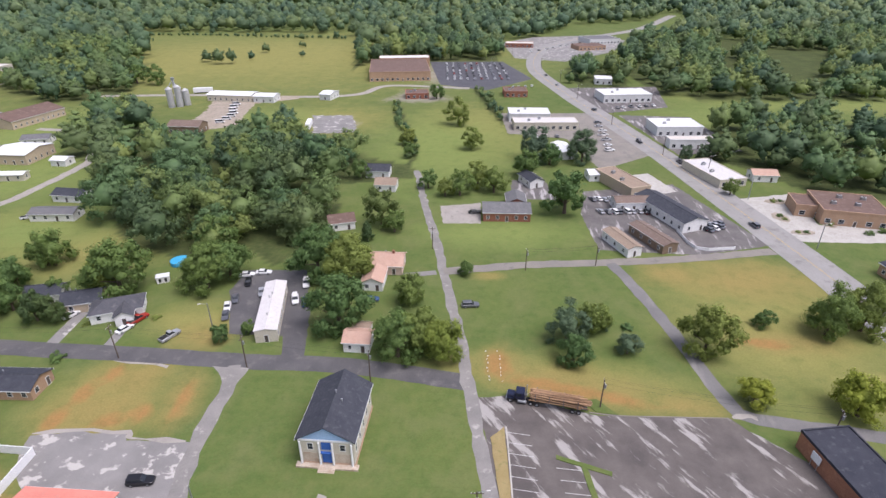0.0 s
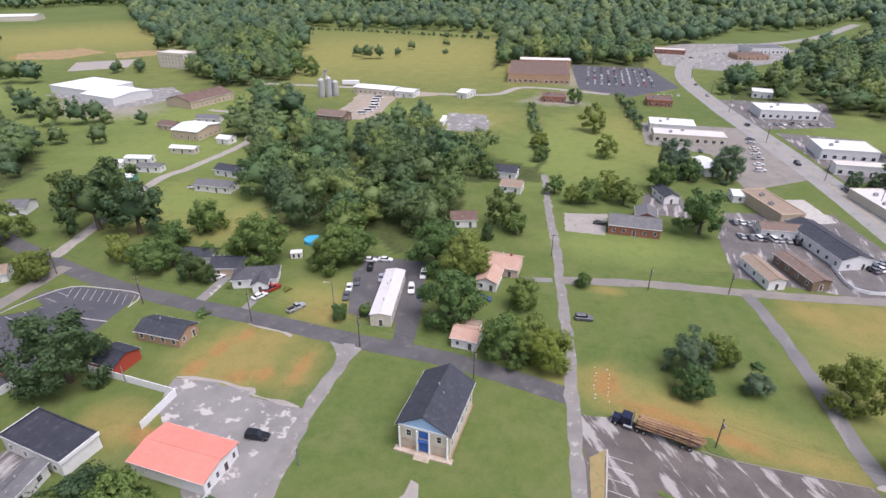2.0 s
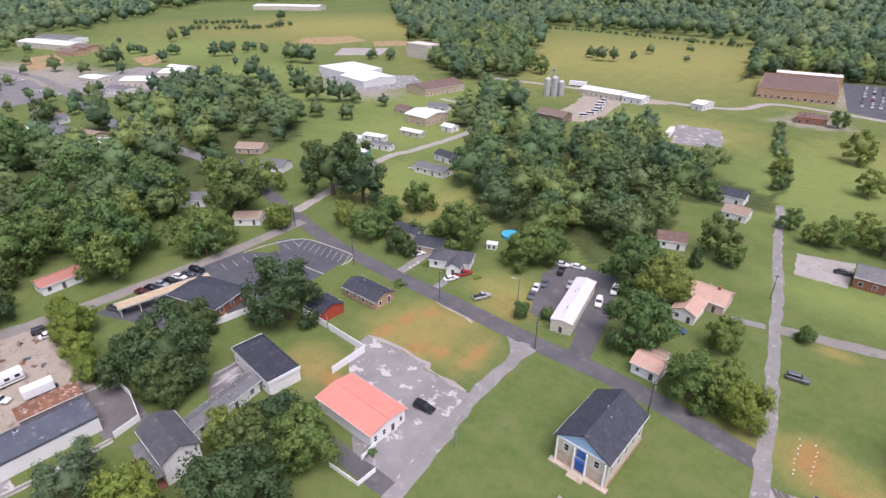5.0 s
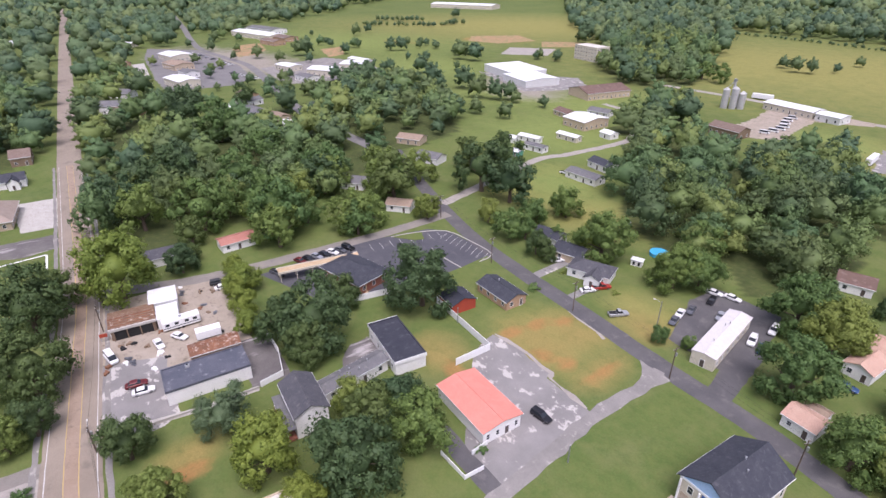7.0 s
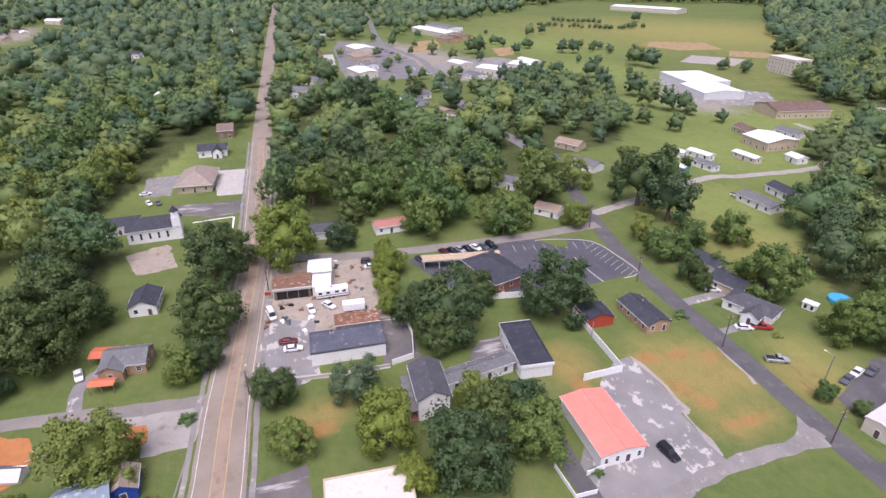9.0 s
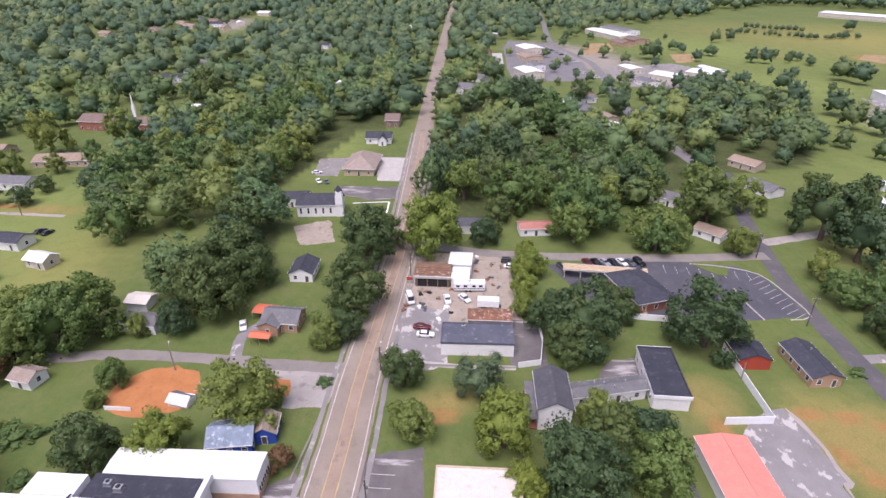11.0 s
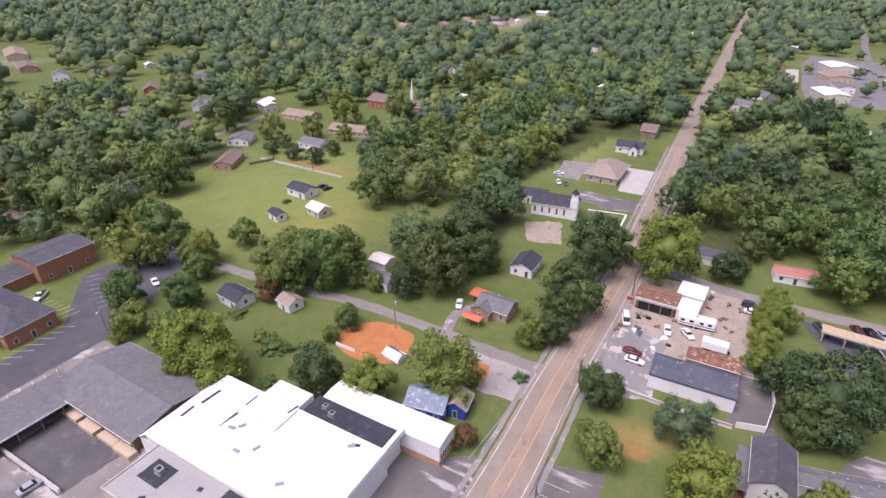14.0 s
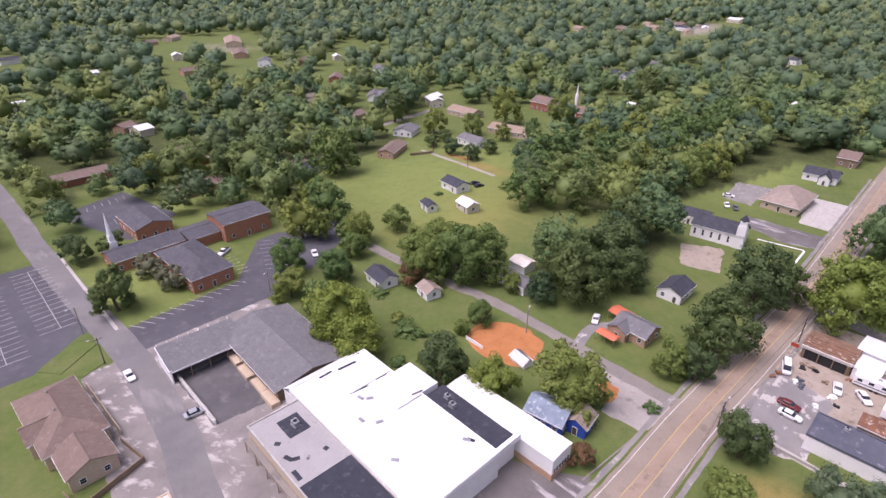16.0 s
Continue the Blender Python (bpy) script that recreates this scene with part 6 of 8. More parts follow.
for key, x, y, w, d, a, h, rs in (
    ("pale", -598, 132, 30, 22, 10, 5, 1.5), ("tan", -545, 121, 26, 18, 10, 4.5, 1.5), ("pale", -466, 104, 28, 17, 10, 5, 1.2), ("grey", -500, 118, 16, 12, 10, 4, 1.4), ("pale", -721, 109, 24, 14, 45, 4, 1.2), ("pale", -712, 256, 84, 24, 12, 5.5, 1.6), ("grey", -760, 285, 60, 24, 12, 5, 1.6), ("brick", -668, 268, 40, 20, 12, 4.5, 1.4), ("pale", -480, 196, 22, 14, 12, 4, 1.0), ("grey", -425, 188, 18, 12, 12, 3.6, 1.2), ("pale", -470, 262, 26, 10, 12, 3.8, 1.0),
    ("brick", -640, 246, 28, 16, 12, 4.5, 1.6), ("pale", -441, 212, 25, 20, 32, 4.6, 1.4), ("pale", -449, 246, 23, 24, 38, 5, 1.2), ("grey", -403, 46, 13, 11, 60, 5, 2.4),
    ("brick", -390, 52, 18, 10, 60, 3.4, 1.8), ("white", -336, 69, 13, 8, 40, 2.9, 1.2), ("grey", -345, 114, 24, 13, 12, 3, 1.4), ("tan", -322, 121, 15, 11, 12, 3, 1.6), ("grey", -372, 122, 16, 11, 100, 3, 1.6), ("pale", -360, 105, 12, 8, 10, 3, 1.2), ("brick", -392, 128, 15, 10, 12, 3, 1.6), ("white", -330, 152, 14, 9, 12, 3, 1.8),
):
    building("school_building" if key == "pale" else "house", WORDS[key], (x, y), w, d, a, h, M[SHAPES[key][0]], M[SHAPES[key][1]], rise=rs, wins="se", step=4.0)
for key, x, y, w, d, a, h, rs in (
    ("pale", -302, 121, 11, 9, 23, 2.9, 1.2), ("tan", -236, 160, 14, 10, 30, 2.9, 1.6), ("grey", -205, 150, 13, 9, 20, 2.9, 1.8), ("grey", -198, 105, 11, 9, 40, 2.9, 1.8), ("pale", -900, 735, 130, 40, 25, 7, 2.0),
    ("pale", -880, -235, 20, 10, 20, 4, 2), ("tan", -820, -240, 16, 11, 35, 4, 2), ("brick", -780, -255, 18, 11, 10, 4, 2), ("white", -740, -235, 16, 10, 80, 4, 2),
):
    building("house" if w < 100 else "school_building", WORDS[key], (x, y), w, d, a, h, M[SHAPES[key][0]], M[SHAPES[key][1]], rise=rs, wins="s", step=4.0)
# homes in the far clearings
OPEN_SITES = []
for key, x, y, w, d, a, h, rs in (
    ("tan", -370, -608, 60, 18, 60, 4.5, 3.0), ("brick", -325, -525, 34, 14, 62, 4.0, 2.4), ("tan", -342, -694, 26, 12, 40, 4, 2), ("grey", -307, -457, 14, 12, 50, 5.0, 2.6), ("pale", -372, -432, 10, 8, 60, 4, 1.6), ("pale", -272, -549, 12, 9, 70, 5, 2.0),
    ("grey", -275, -282, 16, 10, 40, 3.4, 2.2), ("pale", -182, -516, 10, 8, 0, 4, 1.6), ("white", -161, -646, 18, 10, 10, 4, 2), ("pale", -102, -436, 16, 9, 5, 3.6, 1.6), ("grey", -354, -355, 14, 10, 60, 3.6, 2.2), ("brick", -125, -329, 10, 9, 20, 4.0, 1.8),
    ("brick", -123, -266, 13, 10, 20, 3.0, 1.6), ("brick", -147, -205, 12, 8, 30, 2.8, 1.6),
    ("tan", -762, -369, 20, 12, 60, 4, 2.2), ("brick", -801, -324, 24, 12, 70, 4, 2.2), ("tan", -877, -315, 22, 12, 40, 4, 2.2), ("white", -862, -262, 22, 12, 75, 4, 2.4), ("pale", -1028, -231, 26, 14, 60, 5, 2.4), ("grey", -955, -314, 20, 12, 20, 4, 2.2), ("tan", -840, -295, 20, 12, 75, 4, 2.2), ("brick", -910, -280, 20, 12, 65, 4, 2.2),
    ("white", -462, -184, 16, 11, 65, 3.6, 2.2), ("white", -475, -172, 9, 8, 65, 5.0, 2.6), ("grey", -530, -177, 18, 11, 70, 3.6, 2.2), ("grey", -509, -143, 18, 11, 60, 3.6, 2.2), ("pale", -362, -133, 11, 8, 75, 3.4, 1.2), ("pale", -333, -143, 9, 7, 60, 3.0, 1.6), ("pale", -428, -42, 14, 10, 60, 3.6, 1.4), ("white", -637, -84, 14, 9, 60, 4, 2.0),
):
    building("house" if key != "pale" else "outbuilding", WORDS[key], (x, y), w, d, a, h, M[SHAPES[key][0]], M[SHAPES[key][1]], rise=rs, wins="se", step=4.0)
    OPEN_SITES.append((x, y, w * 0.5))
far_rng = random.Random(77)
for n_house in range(60):
    az, dist = radians(far_rng.uniform(66, 176)), far_rng.uniform(420, 1050)
    x, y = -math.sin(az) * dist, math.cos(az) * dist
    if any(point_in(x, y, p) for p in CLEAR[:6]) or not off_road(x, y, 12) or any(math.hypot(x - q[0], y - q[1]) < 30 for q in SITES):
        continue
    key = far_rng.choice(("white", "grey", "tan", "brick", "red", "pale"))
    building("house", WORDS[key] + " among far trees", (x, y), far_rng.uniform(12, 18), far_rng.uniform(8, 11), far_rng.choice((0, 85, 40)) + far_rng.uniform(-8, 8), 3.4, M[SHAPES[key][0]], M[SHAPES[key][1]], rise=2.2, wins="", step=4)
st2 = thing("church_steeple", pose(-350, -165, 0), "far white church steeple among trees", "steeple")
part("tower", boxm(-0.9, 0.9, -0.9, 0.9, 0, 7.0), M["white_wall"], st2)
part("spire", rod(bmesh.new(), (0, 0, 7.0), (0, 0, 14.5), 0.75, 0.03, seg=8), M["trim"], st2)

# ------------------------------------------------------------------ trees
def unit(v):
    return v / (np.linalg.norm(v, axis=-1, keepdims=True) + 1e-6)


def ball(subdiv):
    """Vertices and triangles of a unit icosphere."""
    ico = bmesh.new()
    bmesh.ops.create_icosphere(ico, subdivisions=subdiv, radius=1)
    out = np.array([v.co for v in ico.verts]), np.array([[v.index for v in f.verts] for f in ico.faces])
    ico.free()
    return out


BALLS = {1: ball(1), 2: ball(2), 0: (np.array([(1, 0, 0), (-1, 0, 0), (0, 1, 0), (0, -1, 0), (0, 0, 1.0), (0, 0, -1.0)]) * 1.15, np.array([(0, 2, 4), (2, 1, 4), (1, 3, 4), (3, 0, 4), (2, 0, 5), (1, 2, 5), (3, 1, 5), (0, 3, 5)]))}


def crown_arrays(seed, lobes, subs, leaves, leaf, tall=1.0, cone=False, core=1, detail=1, ragged=1.0, girth=0.5, dome=0.4, full=False):
    """Boughs bearing smaller tufts of leaf cards, for a crown of radius 1 whose tree is 2 high.
    Returns vertices, triangles and soft normals that follow the boughs and tufts."""
    rng = np.random.default_rng(seed)
    V, F, N, n = [], [], [], 0
    mid = np.array((0, 0, 0.85))
    lean = rng.normal(scale=0.09, size=2)
    boughs = []
    for k in range(lobes):
        a = k * 2.39996 + rng.uniform(-0.6, 0.6)
        if cone:
            z = 0.3 + 1.5 * (k + 0.5) / lobes
            r = (1.95 - z) / 1.7
            q = rng.uniform(0.35, 0.65) * r
            boughs.append((np.array((q * np.cos(a), q * np.sin(a), z)), 0.34 * r + 0.09))
            continue
        dz = 1 - 1.95 * (k + 0.5) / lobes + rng.uniform(-0.1, 0.1)
        s = np.sqrt(max(0.02, 1 - min(1, dz * dz))) if dz > 0 else 1.0 - 0.12 * dz * dz
        q = rng.uniform(0.48, 0.7) * (1 + ragged * (0.1 * np.sin(2 * a + seed) + 0.07 * rng.normal()))
        R = rng.uniform(0.22, 0.46) * (1.0 if dz < 0.5 else 0.88)
        if full:
            q, R = 0.5 + 0.3 * (q - 0.46), rng.uniform(0.3, 0.42)
        boughs.append((np.array((np.cos(a) * s * q + lean[0] * dz, np.sin(a) * s * q + lean[1] * dz, 1.02 + dz * q * tall * 1.08)), R))
    tufts = [(c, R * 0.85) for c, R in boughs] if leaves else []
    if core >= 0:
        cv, cf = BALLS[core]
        V.append((mid + np.array((0, 0, 0.12)) + cv * np.array((girth, girth, (girth - 0.08) * tall)) * rng.uniform(0.85, 1.12, (len(cv), 1))) if not cone else cv * np.array((0.4, 0.4, 0.7)) + np.array((0, 0, 0.9)))
        N.append(unit(cv))
        F.append(cf)
        n += len(cv)
    bv, bf = BALLS[detail]
    for c, R in boughs:
        out = unit(c - mid)
        if detail:
            V.append(c + bv * R * np.array((0.6, 0.6, 0.55)) * rng.uniform(0.8, 1.1, (len(bv), 1)))
            N.append(unit(unit(bv) + 0.5 * out))
            F.append(bf + n)
            n += len(bv)
        elif not leaves:
            tufts.append((c, R * 0.95))
        for j in range(subs):
            d = unit(unit(rng.normal(size=3)) + 0.75 * out + np.array((0, 0, 0.25)))
            tufts.append((c + d * R * rng.uniform(0.62, 0.95) * np.array((1, 1, 0.88)), R * rng.uniform(0.3, 0.7)))
    tv, tf = BALLS[0]
    for c, s in tufts:
        out = unit(c - mid)
        V.append(c + tv * s * np.array((0.5, 0.5, 0.46) if leaves > 20 else (0.74, 0.74, 0.66)) * rng.uniform(0.75, 1.1, (len(tv), 1)))
        N.append(unit(unit(tv) + (0.3 + dome) * out))
        F.append(tf + n)
        n += len(tv)
        if not leaves:
            continue
        d = unit(unit(rng.normal(size=(leaves, 3))) + 0.4 * out)
        p = c + d * s * rng.uniform(0.45, 1.35, (leaves, 1)) * np.array((1, 1, 0.88))
        nn = unit(d + rng.normal(scale=0.35, size=d.shape))
        t = unit(np.cross(nn, rng.normal(size=d.shape)))
        u = np.cross(nn, t)
        k = leaf * rng.uniform(0.55, 1.25, (leaves, 1))
        V.append(np.stack([p - t * k, p + t * k * 0.8 - u * k * 0.4, p + u * k * 1.25], 1).reshape(-1, 3))
        N.append(np.repeat(unit(d * (1.0 if dome < 0.5 else 0.6) + dome * unit(p - mid) + (0.75 if dome < 0.5 else 0.45) * nn), 3, 0))
        F.append(np.arange(3 * leaves).reshape(-1, 3) + n)
        n += 3 * leaves
    return np.concatenate(V), np.concatenate(F), np.concatenate(N)


def soft_normals(me, normals):
    me.polygons.foreach_set("use_smooth", np.ones(len(me.polygons), bool))
    me.attributes.new("custom_normal", "FLOAT_VECTOR", "POINT").data.foreach_set("vector", normals.astype(np.float32).ravel())


def trunk_mesh(seed, top=1.1, r=0.07):
    rng = random.Random(seed)
    bm = bmesh.new()
    bend = Vector((rng.uniform(-0.08, 0.08), rng.uniform(-0.08, 0.08), top * 0.55))
    rod(bm, (0, 0, -0.02), bend, r * 1.3, r * 0.85, seg=7)
    rod(bm, bend, (bend.x * 1.5, bend.y * 1.5, top * 1.2), r * 0.85, r * 0.25, seg=6)
    for k in range(5):
        a = k * 1.26 + rng.uniform(-0.3, 0.3)
        z = top * rng.uniform(0.4, 0.75)
        s = Vector((bend.x, bend.y, z))
        e = s + Vector((math.cos(a) * 0.55, math.sin(a) * 0.55, rng.uniform(0.25, 0.5)))
        rod(bm, s, e, r * 0.45, r * 0.12, seg=5)
    me = bpy.data.meshes.new("trunk")
    bm.to_mesh(me)
    bm.free()
    me.materials.append(M["bark"])
    return me


def crown_mesh(name, arrays, material):
    me = bpy.data.meshes.new(name)
    me.from_pydata(arrays[0].tolist(), [], arrays[1].tolist())
    me.materials.append(material)
    soft_normals(me, arrays[2])
    return me


TREES = {}


def tree_kind(key, label, name, material, variants, **k):
    protos = []
    for s in range(variants):
        t = thing(name, pose(0, -3000 - 40 * len(TREES), -200), label, "tree")
        for nm, me in (("trunk", trunk_mesh(s + 11, top=0.5 if k.get("cone") else 1.0)), ("crown", crown_mesh("crown", crown_arrays(100 * len(TREES) + s, **k), material))):
            o = new(nm, me)
            o.parent = t
        protos.append(t)
    TREES[key] = protos


tree_kind("oak", "broad leafy tree with a dense green crown", "broadleaf_tree", M["leaf"], 5, lobes=20, subs=5, leaves=80, leaf=0.042, detail=0, girth=0.5)
tree_kind("dark", "tall dark green shade tree with a full crown", "shade_tree", M["leaf_dark"], 4, lobes=20, subs=5, leaves=80, leaf=0.042, detail=0, girth=0.5)
tree_kind("oak_away", "broad leafy tree with a dense green crown", "broadleaf_tree", M["leaf"], 4, lobes=15, subs=3, leaves=44, leaf=0.06, detail=0, girth=0.5)
tree_kind("dark_away", "tall dark green shade tree with a full crown", "shade_tree", M["leaf_dark"], 3, lobes=15, subs=3, leaves=44, leaf=0.06, detail=0, girth=0.5)
tree_kind("lime", "yellow-green leafy tree with a full crown", "lime_tree", M["leaf_lime"], 2, lobes=20, subs=5, leaves=80, leaf=0.042, detail=0, girth=0.5)
tree_kind("gold", "bright yellow-green leafy tree", "golden_tree", M["leaf_gold"], 1, lobes=20, subs=3, leaves=80, leaf=0.045, girth=0.5)
tree_kind("blue", "bluish evergreen tree with soft needles", "pine_tree", M["leaf_blue"], 2, lobes=20, subs=5, leaves=76, leaf=0.034, detail=0, tall=1.15, ragged=1.6)
tree_kind("rust", "small tree with reddish-brown leaves", "maple_tree", M["leaf_rust"], 1, lobes=12, subs=4, leaves=60, leaf=0.05)
tree_kind("cone", "small dark conical evergreen", "conifer", M["leaf_dark"], 1, lobes=30, subs=2, leaves=40, leaf=0.05, cone=True)
tree_kind("bush", "low rounded green bush", "bush", M["leaf"], 2, lobes=10, subs=3, leaves=40, leaf=0.07)
tree_kind("pale", "pale sage-green rounded bush by the church", "sage_bush", M["leaf_pale"], 1, lobes=12, subs=3, leaves=50, leaf=0.06)
tree_rng = random.Random(5)
used = set()


def low_kind(key):
    return key in ("oak", "dark", "blue", "lime")


def plant(key, spots, tall=1.0, group=""):
    for x, y, r in spots:
        p = tree_rng.choice(TREES[key + "_away" if key in ("oak", "dark") and math.hypot(x, y) > 170 else key])
        s = r * (0.985 if low_kind(key) else 1.02)
        low = 0.55 if key == "bush" else 0.98 if key == "pale" else 1.0
        m = Matrix.LocRotScale((x, y, -0.05 if low == 1 else -0.35 * s if low < 0.8 else -0.22 * s), Euler((0, 0, tree_rng.uniform(0, 6.28))), (s, s * tree_rng.uniform(0.92, 1.08), s * tall * tree_rng.uniform(0.94, 1.08) * low))
        if p.name not in used:
            used.add(p.name)
            p.matrix_basis = m
            t = p
        else:
            t = copy_thing(p, Matrix.Identity(4))
            t.matrix_basis = m
        if group:
            tagged(t, group=group)


plant("blue", [(31, 113, 5.2), (42, 118, 2.0)])
plant("oak", [(39, 117, 4.4), (31, 104, 4.3), (64, 108, 6.5), (84, 119, 2.6), (98, 115, 6), (108, 117, 6.4), (7, 146, 2.4)])
plant("blue", [(45, 108, 3.0)])
plant("bush", [(48, 118, 1.9), (-93, 106, 2.2), (-77, 123, 1.5), (-94, 120, 1.2), (-98, -19, 2.2)])
plant("lime", [(-72, -90, 8.6), (-70, -82, 6.4), (0, 106, 5.2), (-160, 9, 10.2), (-143, 38, 4.9), (-79, -48, 5.2), (-99, 138, 5)])
plant("gold", [(67, 90.5, 3.6), (87.5, 87, 5.4)])
plant("oak", [(-106, -139.6, 5.6), (-105.8, -121, 4.8), (-91, -113.5, 5.5)])
plant("bush", [(-56.6, 54.6, 1.5)])
plant("oak", [(46, 192, 8.8), (36, 231, 6.2), (50, 248, 5.8), (9, 317, 8.1), (15, 272, 5.7), (7, 210, 5.9), (15, 220, 5.7), (21, 213, 6), (1, 209, 4.1), (-6, 218, 4.2), (-4, 385, 5.4), (117, 210, 3.4), (-18, 279, 4.6), (-16, 260, 3.8)])
plant("blue", [(44, 254, 8.0), (66, 252, 7.6), (116, 254, 3.5), (125, 256, 3.5), (134, 261, 3.6)])
plant("oak", [(-122, 152, 6.1), (-93, 136, 8.4), (-69, 139, 6.8), (-64, 144, 6.7), (-72, 160, 6.9), (-38, 146, 8.4), (-28, 143, 8), (-27, 119, 8), (-9, 130, 4.7), (-11, 107, 6.4), (-6, 110, 5.8), (-17, 176, 4.4), (-36, 230, 4.4), (-56, 113, 2.5), (-50, 116, 1.9), (-110, 134, 3.2), (-125, 139, 4.9), (-118, 127, 4.6), (-218, 434, 7.7), (-236, 439, 6.9)])
plant("dark", [(-22, 182, 6.5), (-108, 122, 3.9), (-103, 121, 3.6)], 1.1)
plant("cone", [(-26, 170, 2.9)], 1.3)
plant("dark", [(-106, 75, 9.7), (-108, 44, 9.3), (-114, 38, 6.4), (-119, 57, 4.8), (-103, 39, 5.9), (-173, 109, 10.5), (-161, 144, 11.2), (-145, 145, 10), (-184, 157, 9.4), (-171, 166, 9.5)])
plant("dark", [(-64, 31, 8.2), (-71, 38.5, 6.8)])
plant("oak", [(-81, 40, 4.6), (-65, 46, 6.6), (-156, 83, 6.6), (-161, 92, 6.1), (-152, 110, 5.2), (-136, 126, 5), (-121, 123, 6.6), (-124, 136, 5.5), (-124, 152, 5.4), (-200, 95, 8.5), (-171, 61, 11), (-190, 75, 8.6), (-181, 113, 8.5), (-186, 130, 7.3)])
plant("lime", [(-154, 39, 3.6), (-142, 36, 4.1), (-132, 34, 4.1), (-122, 32, 3.7), (-65, 21, 4.2), (-77, 19, 6.6)])
plant("blue", [(-92, 16, 5.4)])
plant("dark", [(-73, 46.5, 6.8)], 0.85)
plant("dark", [(-154, -12, 9.3), (-166, -6, 6.2), (-128, -14, 8.4), (-114, -15, 4.5), (-96, -1, 5.1), (-143, -48, 9.2), (-153, -54, 8.1), (-133, -54, 8.6), (-127, -53, 9), (-141, -60, 7.5)])
plant("oak", [(-112, -20, 4.4), (-81, 1, 4.8), (-88, -34, 7.6), (-77, -102, 5.8), (-101, -67, 3.6), (-94, -68, 2.4), (-118, -98, 8.5), (-116, -86, 9), (-122, -81, 8.6), (-110, -94, 8), (-111, -131, 4.8), (-119, -144, 4), (-120, -69, 3)])
plant("dark", [(-77, -61, 6), (-121, -60, 4.5)])
plant("rust", [(-75, -24, 2.7), (-105, -95, 4)])
plant("bush", [(-86, -80, 4), (-88, -85, 2.7), (-86, -76, 2.6), (-74, -72, 3), (-94, -98, 2.7), (-82, -66, 2.4)])
plant("oak", [(-77, -117, 5.2), (-85, -128, 5.8), (-103, -145, 7.8), (-120, -151, 8.4), (-113, -127, 5.8), (-129, -124, 5.5), (-155, -187, 11), (-92, -232, 8.3), (-114, -232, 5.1), (-122, -163, 6.4), (-178, -98, 9)])
plant("dark", [(-42, -148.5, 6.2)], 1.15)
plant("dark", [(-46, -187, 5.8), (-56, -184, 4.6), (-120, -213, 9.8), (-124, -200, 10.2), (-176, -55, 10)])
plant("pale", [(-57.2, -161.4, 4.2), (-57.6, -153.2, 3.9), (-58.2, -146.8, 4.1)])
plant("oak", [(-232, -112, 10), (-249, -106, 10.2), (-212, -113, 9.6), (-236, -89, 10.5), (-233, -77, 9.4), (-252, -71, 9), (-243, -56, 9), (-260, -53, 8.4), (-209, -89, 8), (-213, -76, 8), (-207, -98, 7.2), (-274, -74, 12), (-317, -66, 12), (-347, -56, 12), (-271, -92, 10.6)])

plant("dark", [(-215, -179, 4.2), (-212, -164, 5.0), (-210, -151, 5.0), (-224, -149, 4.5), (-226, -180, 4.6)], 0.8, group="round trees by the grey house")
plant("oak", [(-246, -176, 6.1), (-234, -194, 7.1), (-248, -157, 4.6), (-277, -175, 9.6), (-260, -146, 5.9), (-291, -146, 9.0), (-174, 60, 10.5), (-297, 80, 11.5), (-196, 117, 7.9)], 1.1)
plant("dark", [(-239, -229, 10.5), (-157, -184, 8.0), (-275, -250, 9.7), (-379, -130, 11.5), (-332, 70, 11.5), (-367, 117, 7.5), (-198, 91, 8.4)], 1.1)
plant("bush", [(131, 203, 1.6), (134, 203.4, 1.3), (126, 189, 1.5), (126.4, 186, 1.2), (140, 181, 1.6), (128, 175, 1.3), (125, 175, 1.1), (149, 173.6, 1.8), (155, 175, 2.2), (-189, -116, 4.0), (-165, -134, 2.0)])

plant("oak", [(-163.8, 57.5, 8.6), (-159.9, 82.8, 7.6), (-208.6, 96.9, 8.8), (-182.9, 112.2, 9.6), (-153.6, 110.5, 5.0), (-192.6, 41.4, 10.0), (-205.1, 24, 9.0), (-222, 64, 10.0), (-244, 84, 10), (-176, 73, 6.5), (-186, 58, 6.0), (-199, 52, 8.0)])
plant("dark", [(-165.5, 26.5, 5.0), (-170.5, 31.0, 3.4), (-217.5, 19, 9.5), (-234.5, 38.9, 10.6), (-210, 40, 8.5), (-182, 34, 5.5)])
# woods: many crowns in one mesh
horizon_tmpl = [crown_arrays(880 + k, lobes=6, subs=0, leaves=2, leaf=0.16, core=0, detail=0, girth=0.75, dome=1.2, full=True) for k in range(6)]
far_tmpl = [crown_arrays(900 + k, lobes=9, subs=0, leaves=12, leaf=0.09, core=1, detail=0, ragged=0.6, girth=0.72, dome=1.0, full=True) for k in range(10)]
wood_tmpl = [crown_arrays(930 + k, lobes=11, subs=1, leaves=15, leaf=0.068, core=1, detail=0, ragged=0.7, girth=0.66, dome=0.8, full=True) for k in range(8)]
mid_tmpl = [crown_arrays(950 + k, lobes=15, subs=3, leaves=34, leaf=0.05, core=1, detail=0, girth=0.58, dome=0.6) for k in range(7)]


